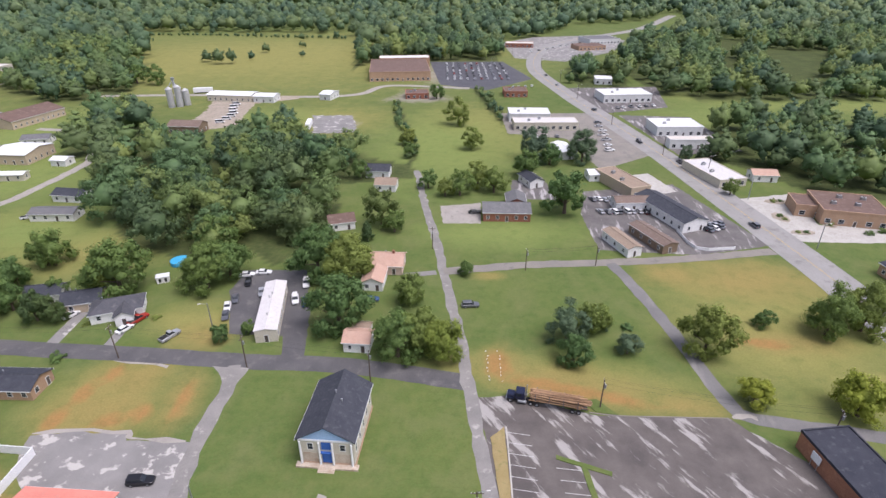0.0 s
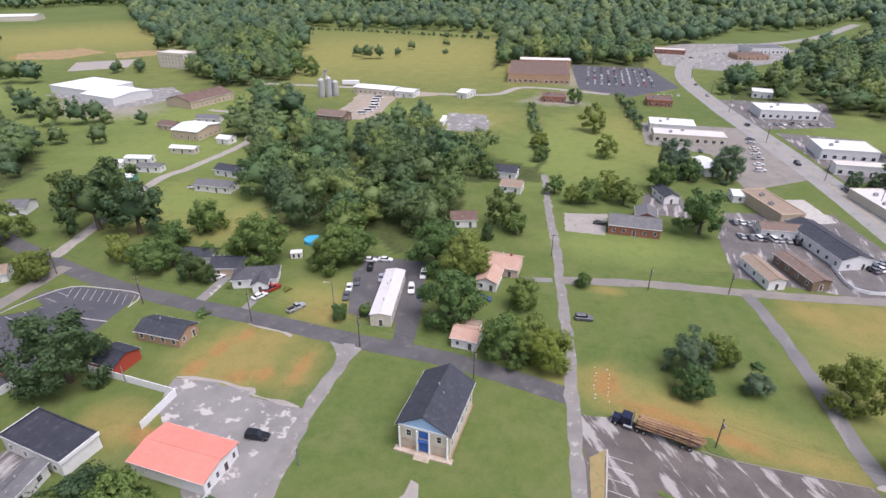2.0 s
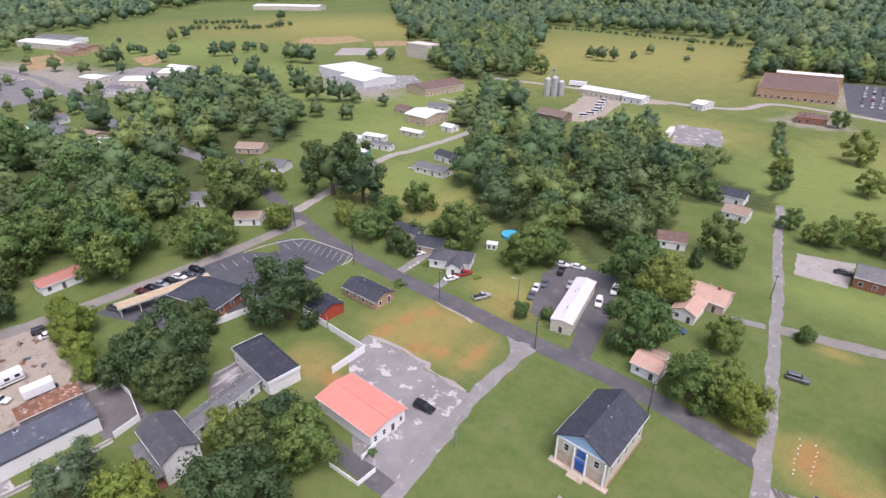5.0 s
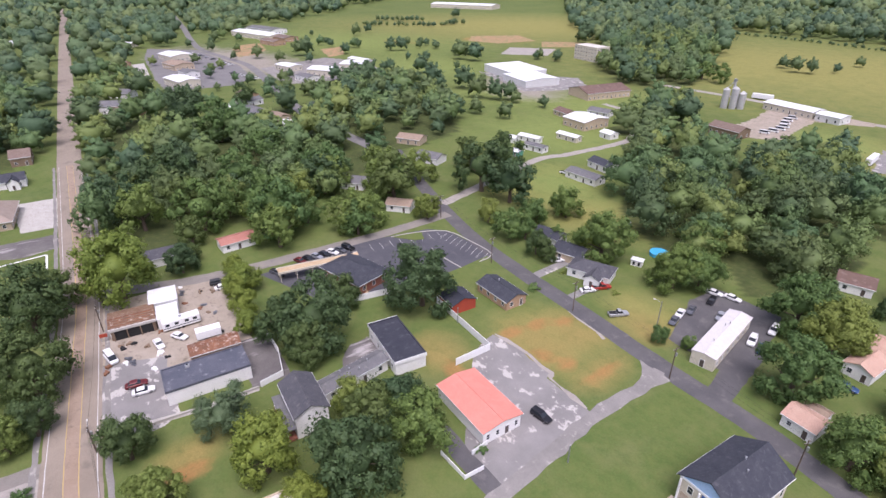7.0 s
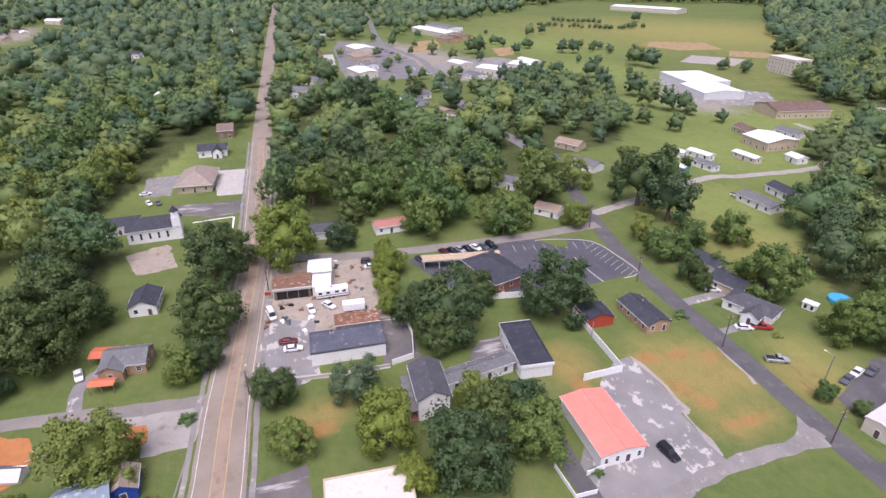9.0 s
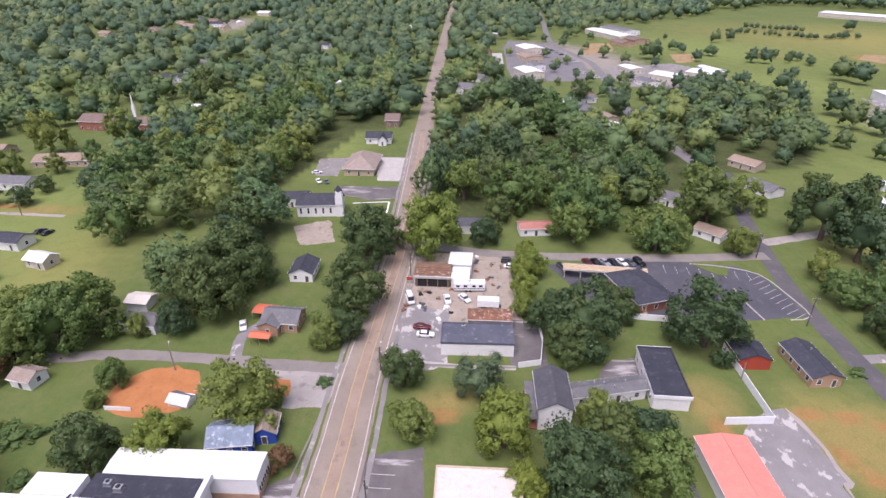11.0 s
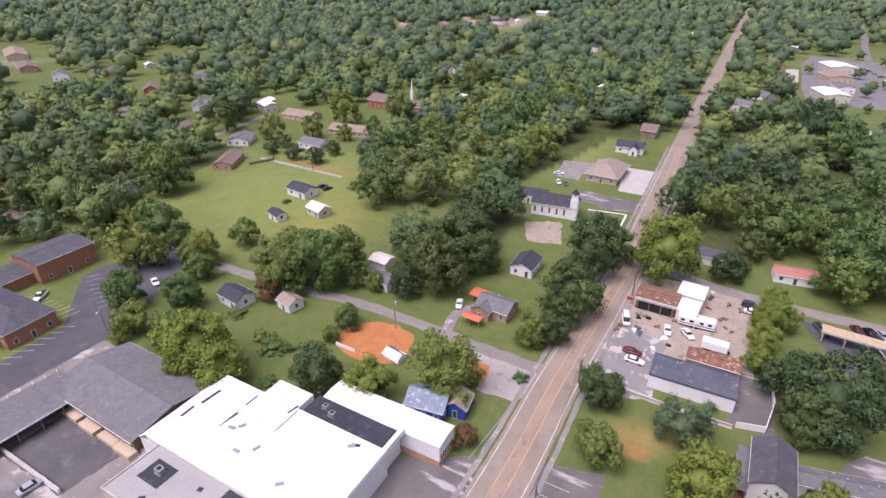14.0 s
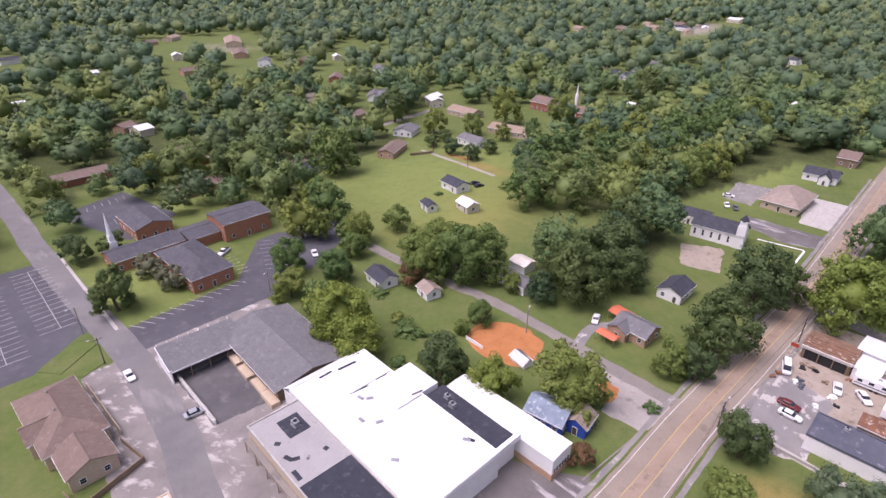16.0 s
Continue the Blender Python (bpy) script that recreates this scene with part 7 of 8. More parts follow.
def grove(name, label, spots, tmpl, material, seed):
    rng = np.random.default_rng(seed)
    vs, ns, loops, tones, n = [], [], [], [], 0
    for x, y, r in spots:
        k = rng.integers(len(tmpl))
        V = tmpl[k][0]
        a = rng.uniform(0, 6.28)
        c, s = np.cos(a), np.sin(a)
        W = np.stack([(V[:, 0] * c - V[:, 1] * s) * r + x, (V[:, 0] * s + V[:, 1] * c) * r + y, V[:, 2] * r * rng.uniform(0.82, 1.12)], 1)
        Q = tmpl[k][2]
        ns.append(np.stack([Q[:, 0] * c - Q[:, 1] * s, Q[:, 0] * s + Q[:, 1] * c, Q[:, 2]], 1))
        vs.append(W)
        tones.append(np.full(len(V), rng.uniform(0, 1), np.float32))
        loops.append(tmpl[k][1].ravel() + n)
        n += len(V)
    vs, loops = np.concatenate(vs), np.concatenate(loops)
    me = bpy.data.meshes.new(name)
    me.vertices.add(len(vs))
    me.vertices.foreach_set("co", vs.astype(np.float32).ravel())
    me.loops.add(len(loops))
    me.loops.foreach_set("vertex_index", loops.astype(np.int32))
    me.polygons.add(len(loops) // 3)
    me.polygons.foreach_set("loop_start", np.arange(0, len(loops), 3, dtype=np.int32))
    me.update(calc_edges=True)
    soft_normals(me, np.concatenate(ns))
    me.attributes.new("tone", "FLOAT", "POINT").data.foreach_set("value", np.concatenate(tones))
    me.materials.append(material)
    return tagged(new(name, me), label, "trees", kind="stuff")


wr = random.Random(21)
mid_a, mid_b = [], []


def garden_of(x, y):
    """In the open front garden or street before a far house."""
    away = math.hypot(x, y)
    for hx, hy, hr in FAR_SITES:
        far = math.hypot(hx, hy)
        if 0 < far - away < ((140 if far > 560 else min(48, far * 0.085)) if (hx, hy) in OPEN_SPOTS else 16) and abs(x * hy - y * hx) / far < hr * 0.8 + 3:
            return True
    return False


YARDS = [[(-200, -5), (-207, -50), (-250, -60), (-300, -42), (-330, -22), (-330, 2)], [(-345, -110), (-372, -128), (-325, -100), (-310, -92)]]
OPEN_SPOTS = {(q[0], q[1]) for q in OPEN_SITES}
FAR_SITES = [q for q in SITES if math.hypot(q[0], q[1]) > 300]


def free(x, y, r):
    if garden_of(x, y) or any(point_in(x, y, p) for p in YARDS):
        return False
    return off_road(x, y, 2.5) and not any(math.hypot(x - q[0], y - q[1]) < q[2] + r * 0.5 for q in SITES) and not any(point_in(x, y, p) for p in LOTS)


for poly in WOODS:
    xs, ys = [p[0] for p in poly], [p[1] for p in poly]
    narrow = (max(xs) - min(xs)) < 30
    step = 5.0 if narrow else 13.2
    x = min(xs)
    while x < max(xs):
        y = min(ys)
        while y < max(ys):
            px, py = x + wr.uniform(-0.45, 0.45) * step, y + wr.uniform(-0.45, 0.45) * step
            r = wr.uniform(1.6, 3.0) if narrow else wr.choice((wr.uniform(4.5, 7.0), wr.uniform(6.5, 9.2), wr.uniform(8.0, 10.6)))
            if poly is WOODS[1] and noise.noise((px * 0.03, py * 0.03, 8.0)) > 0.18:
                y += step
                continue
            if point_in(px, py, poly) and free(px, py, r):
                (mid_a if wr.random() < 0.6 else mid_b).append((px, py, r))
            y += step
        x += step
# garden trees between the houses in the west and south
LAWNS = [[(-205, -119), (-160, -95), (-128, -160), (-145, -222), (-215, -240), (-266, -222), (-266, -138), (-228, -128)], [(-300, -225), (-266, -225), (-266, -150), (-330, -150), (-335, -190)], [(-100, -20), (-165, -25), (-165, -45), (-108, -60)], [(-378, -127), (-440, -138), (-349, -83), (-334, -101)], [(-110, 118), (-110, 180), (-160, 185), (-170, 130)]]
step = 14.5
for ix in range(-38, 3):
    for iy in range(-35, 24):
        px, py = ix * step + wr.uniform(-5.5, 5.5), iy * step + wr.uniform(-5.5, 5.5)
        dist, az = math.hypot(px, py), math.degrees(math.atan2(-px, py))
        if not (62 < az < 180) or not 205 < dist < 480 or wr.random() < 0.16:
            continue
        r = wr.uniform(5.2, 10.8)
        if any(point_in(px, py, p) for p in CLEAR + WOODS + LAWNS) or not free(px, py, r):
            continue
        (mid_a if wr.random() < 0.6 else mid_b).append((px, py, r))
# trees round the school and its lots
for k in range(70):
    px, py, r = wr.uniform(-760, -330), wr.uniform(70, 320), wr.uniform(3.0, 6.5)
    if free(px, py, r) and not any(point_in(px, py, p) for p in WOODS):
        mid_b.append((px, py, r))
for px, py, r in ((-560, 140, 6), (-572, 106, 5), (-520, 150, 5), (-505, 138, 4.5), (-480, 128, 5), (-452, 140, 4), (-630, 175, 6), (-612, 196, 5), (-555, 196, 8), (-520, 205, 6), (-545, 235, 9), (-500, 225, 5), (-440, 180, 5), (-410, 205, 7), (-405, 150, 6), (-385, 140, 5), (-372, 98, 6), (-350, 96, 5), (-312, 108, 6), (-336, 134, 5), (-700, 200, 7), (-720, 215, 8), (-690, 225, 6), (-760, 250, 7), (-560, 305, 7), (-600, 285, 6)):
    (mid_b if wr.random() < 0.6 else mid_a).append((px, py, r))
# trees on the fields and verges to the north
for px, py, r in ((-220, 540, 6.8), (-204, 527, 7.7), (-193, 530, 6.7), (-181, 549, 4.3), (-181, 597, 5.8), (-137, 569, 4), (-154, 764, 8.7), (-127, 706, 5.4), (-255, 780, 7.4), (-518, 325, 7.6), (-511, 335, 7.1), (-513, 357, 4.8), (-498, 369, 4.8), (-429, 347, 9.6), (-414, 352, 9.5), (-366, 412, 6.3), (-384, 403, 4.3), (-527, 277, 6.8), (-541, 241, 11.1), (-560, 175, 4.3), (-429, 170, 6.2), (-372, 165, 7.1), (-435, 528, 8.9), (-397, 528, 11)):
    mid_b.append((px, py, r))
for k in range(26):
    mid_b.append((-753 + min(k, 13) * 6 + wr.uniform(-3, 3), 424 + k * 5 + wr.uniform(-4, 4), wr.uniform(3.0, 5.0)))
for k in range(62):
    mid_b.append((-480 + k * 6.0 + wr.uniform(-2, 2), 737 - max(0, k - 30) * 1.15 + wr.uniform(-2, 2), wr.uniform(1.6, 2.8)))
for px, py, r in ((-165, 690, 5.0), (-155, 640, 3.4), (-150, 634, 3.0), (-112, 735, 9.0), (-290, 745, 5.0), (-235, 750, 6.0), (-330, 760, 7.0)):
    mid_b.append((px, py, r))
for px, py, r in ((-394, 277, 8.3), (-351, 258, 9.1), (-324, 267, 9.8), (-294, 255, 9.3), (-282, 260, 7.8), (-275, 267, 7.2), (-300, 228, 7.4), (-267, 265, 5.0), (-261, 225, 5.8), (-241, 231, 5.7), (-551, 346, 5.3), (-542, 351, 5.3), (-542, 362, 5.4), (-527, 369, 5.4), (-524, 375, 4.9), (-505, 373, 4.8), (-452, 361, 7.1), (-451, 369, 7.1), (-445, 372, 6.1), (-439, 377, 7.2), (-752, 596, 9.7), (-385, 409, 5.2), (-373, 421, 5.3), (-445, 548, 11.8), (-405, 539, 12.6), (-652, 359, 8.1), (-667, 385, 7.3), (-247, 270, 4.9), (-795, 477, 4.4), (-789, 482, 4.4), (-783, 486, 4.4), (-777, 492, 4.4), (-771, 497, 4.4), (-765, 502, 4.4), (-759, 507, 4.5), (-753, 512, 4.5), (-747, 517, 4.5), (-740, 522, 4.5), (-390, 211, 8.9), (-400, 230, 8.3), (-362, 218, 8.5), (-333, 205, 7.3)):
    mid_b.append((px, py, r))
far_a, far_b = [], []
step = 20.0
for ix in range(-94, 43):
    for iy in range(-90, 84):
        px, py = ix * step + wr.uniform(-6, 6), iy * step + wr.uniform(-6, 6)
        dist = math.hypot(px, py)
        az = math.degrees(math.atan2(-px, py))
        if not (-43 < az < 175) or dist > 1850 or (dist > 1150 and wr.random() < 0.4):
            continue
        town = az > 62
        if dist < (480 if town else 560):
            continue
        if any(point_in(px, py, p) for p in CLEAR) or any(point_in(px, py, p) for p in WOODS) or not free(px, py, 5):
            continue
        gap = noise.noise((px * 0.008, py * 0.008, 3.0))
        if town and dist < 1100 and (wr.random() < 0.1 or gap > 0.5):
            continue
        (far_a if wr.random() < 0.5 else far_b).append((px, py, wr.choice((wr.uniform(6.0, 9.0), wr.uniform(8.5, 12.5), wr.uniform(9.5, 13.0))) * (1.3 if dist > 1150 else 1.0)))
for nm, lab, spots, mat_, sd in (("woods", "leafy woods", mid_a, M["leaf_wood"], 1), ("woods_dark", "darker leafy woods", mid_b, M["leaf_wood_dark"], 2)):
    close = [s for s in spots if math.hypot(s[0], s[1]) < 265]
    grove(nm + "_near", "closed canopy of " + lab, close, mid_tmpl, mat_, sd)
    grove(nm + "_middle", "groves and garden trees of " + lab, [s for s in spots if math.hypot(s[0], s[1]) >= 265], wood_tmpl, mat_, sd + 5)
# far and horizon groves take the leaf colours with haze painted in
for nm, lab, spots, mat_, sd in (("woods_far", "far leafy woods", far_a, M["leaf_far_hazed"], 3), ("woods_far_dark", "far darker woods", far_b, M["leaf_far_dark_hazed"], 4)):
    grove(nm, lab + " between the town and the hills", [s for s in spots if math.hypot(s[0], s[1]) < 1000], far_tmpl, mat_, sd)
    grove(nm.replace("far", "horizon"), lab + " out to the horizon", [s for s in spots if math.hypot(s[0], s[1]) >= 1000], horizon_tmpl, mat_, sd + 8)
for protos in TREES.values():
    for p in protos:
        if p.name not in used:
            for o in list(p.children):
                bpy.data.objects.remove(o)
            bpy.data.objects.remove(p)

# ------------------------------------------------------------------ vehicles
def car_proto(kind, paint, label, far=False):
    L, Wd, H = dict(sedan=(4.7, 1.8, 1.42), suv=(4.9, 1.92, 1.75), pickup=(5.6, 1.95, 1.8), van=(5.4, 2.0, 2.1))[kind]
    ob = thing(kind, pose(0, 0, 0), label, "car")
    hl, hw = L / 2, Wd / 2
    belt = 0.88 if kind == "sedan" else 1.02

    def loft(rows):
        bm = bmesh.new()
        rings = []
        for x, w, z0, z1 in rows:
            rings.append([bm.verts.new(p) for p in ((x, -w, z0), (x, w, z0), (x, w, z1 - 0.06), (x, w - 0.08, z1), (x, -w + 0.08, z1), (x, -w, z1 - 0.06))])
        for a, b in zip(rings, rings[1:]):
            for i in range(6):
                bm.faces.new((a[i], a[(i + 1) % 6], b[(i + 1) % 6], b[i]))
        bm.faces.new(rings[0][::-1])
        bm.faces.new(rings[-1])
        bmesh.ops.recalc_face_normals(bm, faces=list(bm.faces))
        return bm
    part("body", loft([(-hl, hw * 0.86, 0.38, belt - 0.12), (-hl + 0.25, hw * 0.97, 0.28, belt - 0.02), (-0.3 * L, hw, 0.25, belt), (0.2 * L, hw, 0.25, belt), (hl - 0.5, hw * 0.96, 0.28, belt - 0.12), (hl, hw * 0.82, 0.36, belt - 0.26)]), paint, ob)
    x0, x1 = dict(sedan=(-0.36, 0.2), suv=(-0.47, 0.2), pickup=(-0.08, 0.22), van=(-0.48, 0.34))[kind]
    x0, x1 = x0 * L, x1 * L
    run = 0.45 if kind in ("sedan",) else 0.15
    part("cabin_glass", loft([(x0, hw * 0.84, belt - 0.05, belt), (x0 + run, hw * 0.78, belt - 0.05, H - 0.08), (x1 - 0.65, hw * 0.78, belt - 0.05, H - 0.06), (x1, hw * 0.84, belt - 0.05, belt)]), M["glass"], ob)
    part("roof_panel", loft([(x0 + run, hw * 0.74, H - 0.1, H - 0.03), (x0 + run + 0.3, hw * 0.76, H - 0.1, H), (x1 - 0.95, hw * 0.76, H - 0.1, H), (x1 - 0.6, hw * 0.73, H - 0.1, H - 0.04)]), paint, ob)
    if kind == "pickup":
        part("cargo_bed", boxm(-hl + 0.15, x0 - 0.1, -hw * 0.8, hw * 0.8, belt - 0.02, belt + 0.02), M["tyre"], ob)
    for sx in (-0.3 * L, 0.31 * L):
        for sy in (-1, 1):
            w = part("wheel", rod(bmesh.new(), (sx, sy * (hw - 0.22), 0.33), (sx, sy * (hw + 0.01), 0.33), 0.33, seg=12), M["tyre"], ob)
            if not far:
                part("rim", rod(bmesh.new(), (sx, sy * (hw + 0.0), 0.33), (sx, sy * (hw + 0.025), 0.33), 0.2, seg=10), M["steel"], w)
    for sy in () if far else (-0.62, 0.62):
        part("headlight", boxm(hl - 0.12, hl - 0.01, sy - 0.16, sy + 0.16, belt - 0.42, belt - 0.3), M["lamp_lens"], ob)
        part("tail_light", boxm(-hl - 0.01, -hl + 0.1, sy - 0.15, sy + 0.15, belt - 0.34, belt - 0.2), M["tail_lens"], ob)
    return ob


CARS = {}


def park(kind, col, x, y, ang, where="", z=0.06):
    label = f"{col} {kind} parked {where}"
    far = math.hypot(x, y) > 240
    key = (kind, col, far)
    p = CARS.get(key)
    m = pose(x, y, z, 0, 0, ang)
    if p is None:
        p = CARS[key] = car_proto(kind, M["car_" + col], label, far)
        p.matrix_basis = m
    else:
        p = copy_thing(p, m)
        tagged(p, label)
    return p


park("suv", "black", -55.6, 70.3, 5, "on the lot by the red-roofed hall")
for kind, col, x, y, a in (("sedan", "white", -59.5, 128, -75), ("sedan", "grey", -58.6, 132, -75), ("suv", "white", -41.6, 131.5, -75), ("sedan", "blue", -38.6, 130.1, -75), ("sedan", "silver", -52.2, 135.5, -75), ("sedan", "grey", -58.6, 123.7, -75),
                           ("suv", "white", -40.4, 140.3, -80), ("sedan", "white", -59.5, 145.4, 10), ("sedan", "white", -54.8, 146.8, 5), ("sedan", "black", -57.8, 141.0, -75)):
    park(kind, col, x, y, a, "on the dark office lot")
for kind, col, x, y, a, w in (
    ("sedan", "white", -100.4, 124.0, 60, "on a house driveway"), ("sedan", "white", -82.6, 117.6, 62, "on a house driveway"), ("pickup", "red", -81.2, 122.0, 62, "beside the grey house"),
    ("pickup", "silver", -69.6, 114.6, 60, "on the lawn by the street"), ("sedan", "blue", -20.3, 131.6, 5, "under the trees"),
    ("suv", "grey", 7.6, 128.6, 5, "on the grass by the lane"), ("sedan", "white", -114.8, 5.0, 80, "beside the corner store"), ("sedan", "maroon", -118.2, 4.2, 80, "beside the corner store"),
    ("sedan", "white", -131.0, 11.8, 5, "in the workshop yard"), ("sedan", "white", -131.2, 16.8, 30, "in the workshop yard"), ("van", "white", -131.9, 1.2, 10, "by the workshop yard"), ("van", "white", -143.5, 3.8, -5, "by the open barn"),
    ("sedan", "white", -121.8, -43.2, 15, "beside the bungalow"), ("sedan", "white", -31.1, -117.7, 82, "on the market street"), ("sedan", "silver", -34.6, -94.6, 168, "by the yard wall"),
    ("pickup", "white", -79.4, -156.3, 25, "beside the church"), ("sedan", "white", -98.0, -132.3, 60, "on the church apron"), ("suv", "black", -152.1, 33.1, 80, "at the yard's edge"), ("sedan", "white", -148.6, 33.4, 80, "at the yard's edge"),
    ("sedan", "black", -144.6, 35.0, 80, "at the yard's edge"), ("sedan", "white", -229.0, -37.4, 20, "behind the white church"), ("sedan", "grey", -228.2, -34.0, 20, "behind the white church"), ("sedan", "white", -240.2, -39.6, 100, "beside the tan hall"),
    ("sedan", "black", -185.0, -130.0, 160, "beside a white house"), ("sedan", "black", -183.5, -126.6, 160, "beside a white house"), ("pickup", "white", -154.0, 188.0, 30, "by the long white house"), ("sedan", "black", 12.0, 192.0, 5, "beside the brick hall"),
    ("pickup", "grey", -122.0, 60.0, 90, "beside the bank office")):
    park(kind, col, x, y, a, w)
for k, (kind, col) in enumerate((("pickup", "grey"), ("sedan", "maroon"), ("sedan", "black"), ("sedan", "silver"), ("sedan", "black"), ("sedan", "white"), ("sedan", "grey"), ("suv", "black"))):
    park(kind, col, -150.0 + 0.2 * k + (0.0 if k else 3.0), 55.5 + 2.75 * k - (6.0 if k == 0 else 0), 20, "in a row behind the bank office")
auto_rng = random.Random(9)
board = thing("notice_board", pose(70.0, 73.6, 0.0, 0, 0, -84), "plain white board against the depot wall", "board")
part("panel", boxm(-1.1, 1.1, -0.06, 0.06, 1.6, 3.4), M["trim"], board)
for x in (-0.8, 0.8):
    part("post", boxm(x - 0.05, x + 0.05, -0.05, 0.05, 0, 1.6), M["steel"], board)
for k in range(16):
    park(auto_rng.choice(("sedan", "sedan", "suv")), auto_rng.choice(("white", "black", "silver", "grey")), 60 + (k % 8) * 2.4 + auto_rng.uniform(-0.3, 0.3), 193 + (k // 8) * 12 + auto_rng.uniform(-0.8, 0.8), 100 + auto_rng.uniform(-10, 10), "in the crowded repair yard")
for k in range(7):
    park("sedan", auto_rng.choice(("white", "black", "silver", "red", "grey")), 93 + 1.2 * k, 178 + 1.6 * k * 0.4 - 2 * (k % 2), 110, "before the repair shop")
for k in range(70):
    row, col_ = k % 7, k // 7
    park("sedan", auto_rng.choice(("white", "silver", "grey", "black", "white", "red")), 4 + col_ * 5.4 + auto_rng.uniform(-0.4, 0.4), 455 + row * 12 + auto_rng.uniform(-0.5, 0.5), 92, "on the mall car park")
for k, (x, y) in enumerate(((-131, 323), (-129.4, 330), (-129, 337), (-130, 344), (-133, 352), (-135, 360), (-136, 368))):
    park("van", "white", x, y, 15, "in the feed mill yard")

for x, y, a, where in ((112, 180, 95, "on"), (112, 250, 97, "on"), (103, 283, 277, "on"), (96, 352, 98, "on"), (87, 430, 276, "on"), (85, 470, 96, "on")):
    park(auto_rng.choice(("sedan", "suv")), auto_rng.choice(("white", "black", "silver", "grey")), x, y, a, "at the edge of the highway", z=0.07)
for cx, cy, n_car, dx, dy, a, where in ((84, 268, 7, 1.2, 9, 10, "before the shop row"), (128, 288, 6, 3.4, 0.2, 92, "before the parts store"), (112, 358, 6, 5.0, 1.0, 95, "on the store's grey lot"), (44, 292, 4, 6, 0.5, 90, "beside the shop row"), (92, 600, 8, 9, 9, 30, "on the lots at the bend"), (-630, 155, 8, 14, 1, 95, "on the school lot"), (-490, 150, 5, 9, 2, 95, "on the school lot"), (52, 420, 4, 5, 2, 85, "beside the brick branch office")):
    for k in range(n_car):
        park(auto_rng.choice(("sedan", "sedan", "suv", "pickup")), auto_rng.choice(("white", "silver", "grey", "white")), cx + dx * k + auto_rng.uniform(-0.6, 0.6), cy + dy * k + auto_rng.uniform(-0.6, 0.6), a + auto_rng.uniform(-5, 5), where)

# camper, box trailer and far trailers
rv = thing("camper", pose(-136.4, 18.7, 0, 0, 0, 86), "long white camper with dark windows", "camper")
part("shell", boxm(-4.6, 4.6, -1.25, 1.25, 0.5, 3.1, bevel=0.18), M["trim"], rv)
for x in (-3.4, -1.2, 1.3, 3.3):
    part("window", boxm(x - 0.5, x + 0.5, -1.28, -1.2, 1.7, 2.4), M["glass"], rv)
part("stripe", boxm(-4.4, 4.4, -1.275, -1.22, 1.1, 1.35), M["car_grey"], rv)
for x in (-0.9, 0.2):
    for y in (-1.1, 1.1):
        part("wheel", rod(bmesh.new(), (x, y - 0.12, 0.36), (x, y + 0.12, 0.36), 0.36, seg=12), M["tyre"], rv)
part("roof_vent", boxm(-0.4, 0.4, -0.35, 0.35, 3.08, 3.3), M["steel"], rv)


def box_trailer(x, y, ang, L, H, label):
    ob = thing("box_trailer", pose(x, y, 0, 0, 0, ang), label, "trailer")
    part("box", boxm(-L / 2, L / 2, -1.25, 1.25, 0.75, H, bevel=0.06), M["trim"], ob)
    part("floor_frame", boxm(-L / 2 + 0.2, L / 2 + 0.6, -0.5, 0.5, 0.5, 0.75), M["tyre"], ob)
    for yy in (-1.05, 1.05):
        for dx in (-0.28, -0.16):
            part("wheel", rod(bmesh.new(), (dx * L, yy - 0.13, 0.42), (dx * L, yy + 0.13, 0.42), 0.42, seg=12), M["tyre"], ob)
    return ob


box_trailer(-127.0, 23.0, 82, 6.0, 2.9, "white box trailer in the workshop yard")
box_trailer(-76.2, 312.0, 95, 13.0, 3.8, "long white box trailer on gravel")
box_trailer(-171.9, 404.8, 10, 13.0, 3.8, "long white box trailer by the mill")

# the loaded log truck
lt = thing("log_truck", pose(14.0, 92.6, 0.04, 0, 0, -15.5), "dark blue semi truck loaded with stripped logs", "truck")
cab = part("cab", boxm(1.9, 3.9, -1.15, 1.15, 1.0, 2.95, bevel=0.15), M["car_navy"], lt)
part("windshield", boxm(1.86, 1.92, -0.95, 0.95, 1.95, 2.7), M["glass"], cab)
for y in (-1.16, 1.16):
    part("side_window", boxm(2.2, 3.2, y - 0.02, y + 0.02, 1.95, 2.65), M["glass"], cab)
    part("exhaust_stack", rod(bmesh.new(), (4.15, y * 0.9, 1.0), (4.15, y * 0.9, 3.7), 0.1), M["steel"], lt)
    part("fuel_tank", rod(bmesh.new(), (2.6, y, 0.75), (4.4, y, 0.75), 0.32, seg=12), M["steel"], lt, "chrome fuel tank")
part("hood", boxm(0.1, 1.95, -0.85, 0.85, 0.9, 1.9, bevel=0.15), M["car_navy"], lt)
part("bumper", boxm(-0.12, 0.12, -1.15, 1.15, 0.45, 0.85), M["steel"], lt)
part("grille", boxm(0.05, 0.12, -0.6, 0.6, 0.95, 1.75), M["steel"], lt)
for y in (-0.95, 0.95):
    part("fender", boxm(0.25, 1.55, y - 0.2, y + 0.2, 0.95, 1.2, bevel=0.05), M["car_navy"], lt)
part("chassis", boxm(0.3, 7.2, -0.45, 0.45, 0.6, 0.9), M["tyre"], lt)
part("trailer_beam", boxm(6.0, 17.2, -0.4, 0.4, 0.9, 1.25), M["car_grey"], lt)
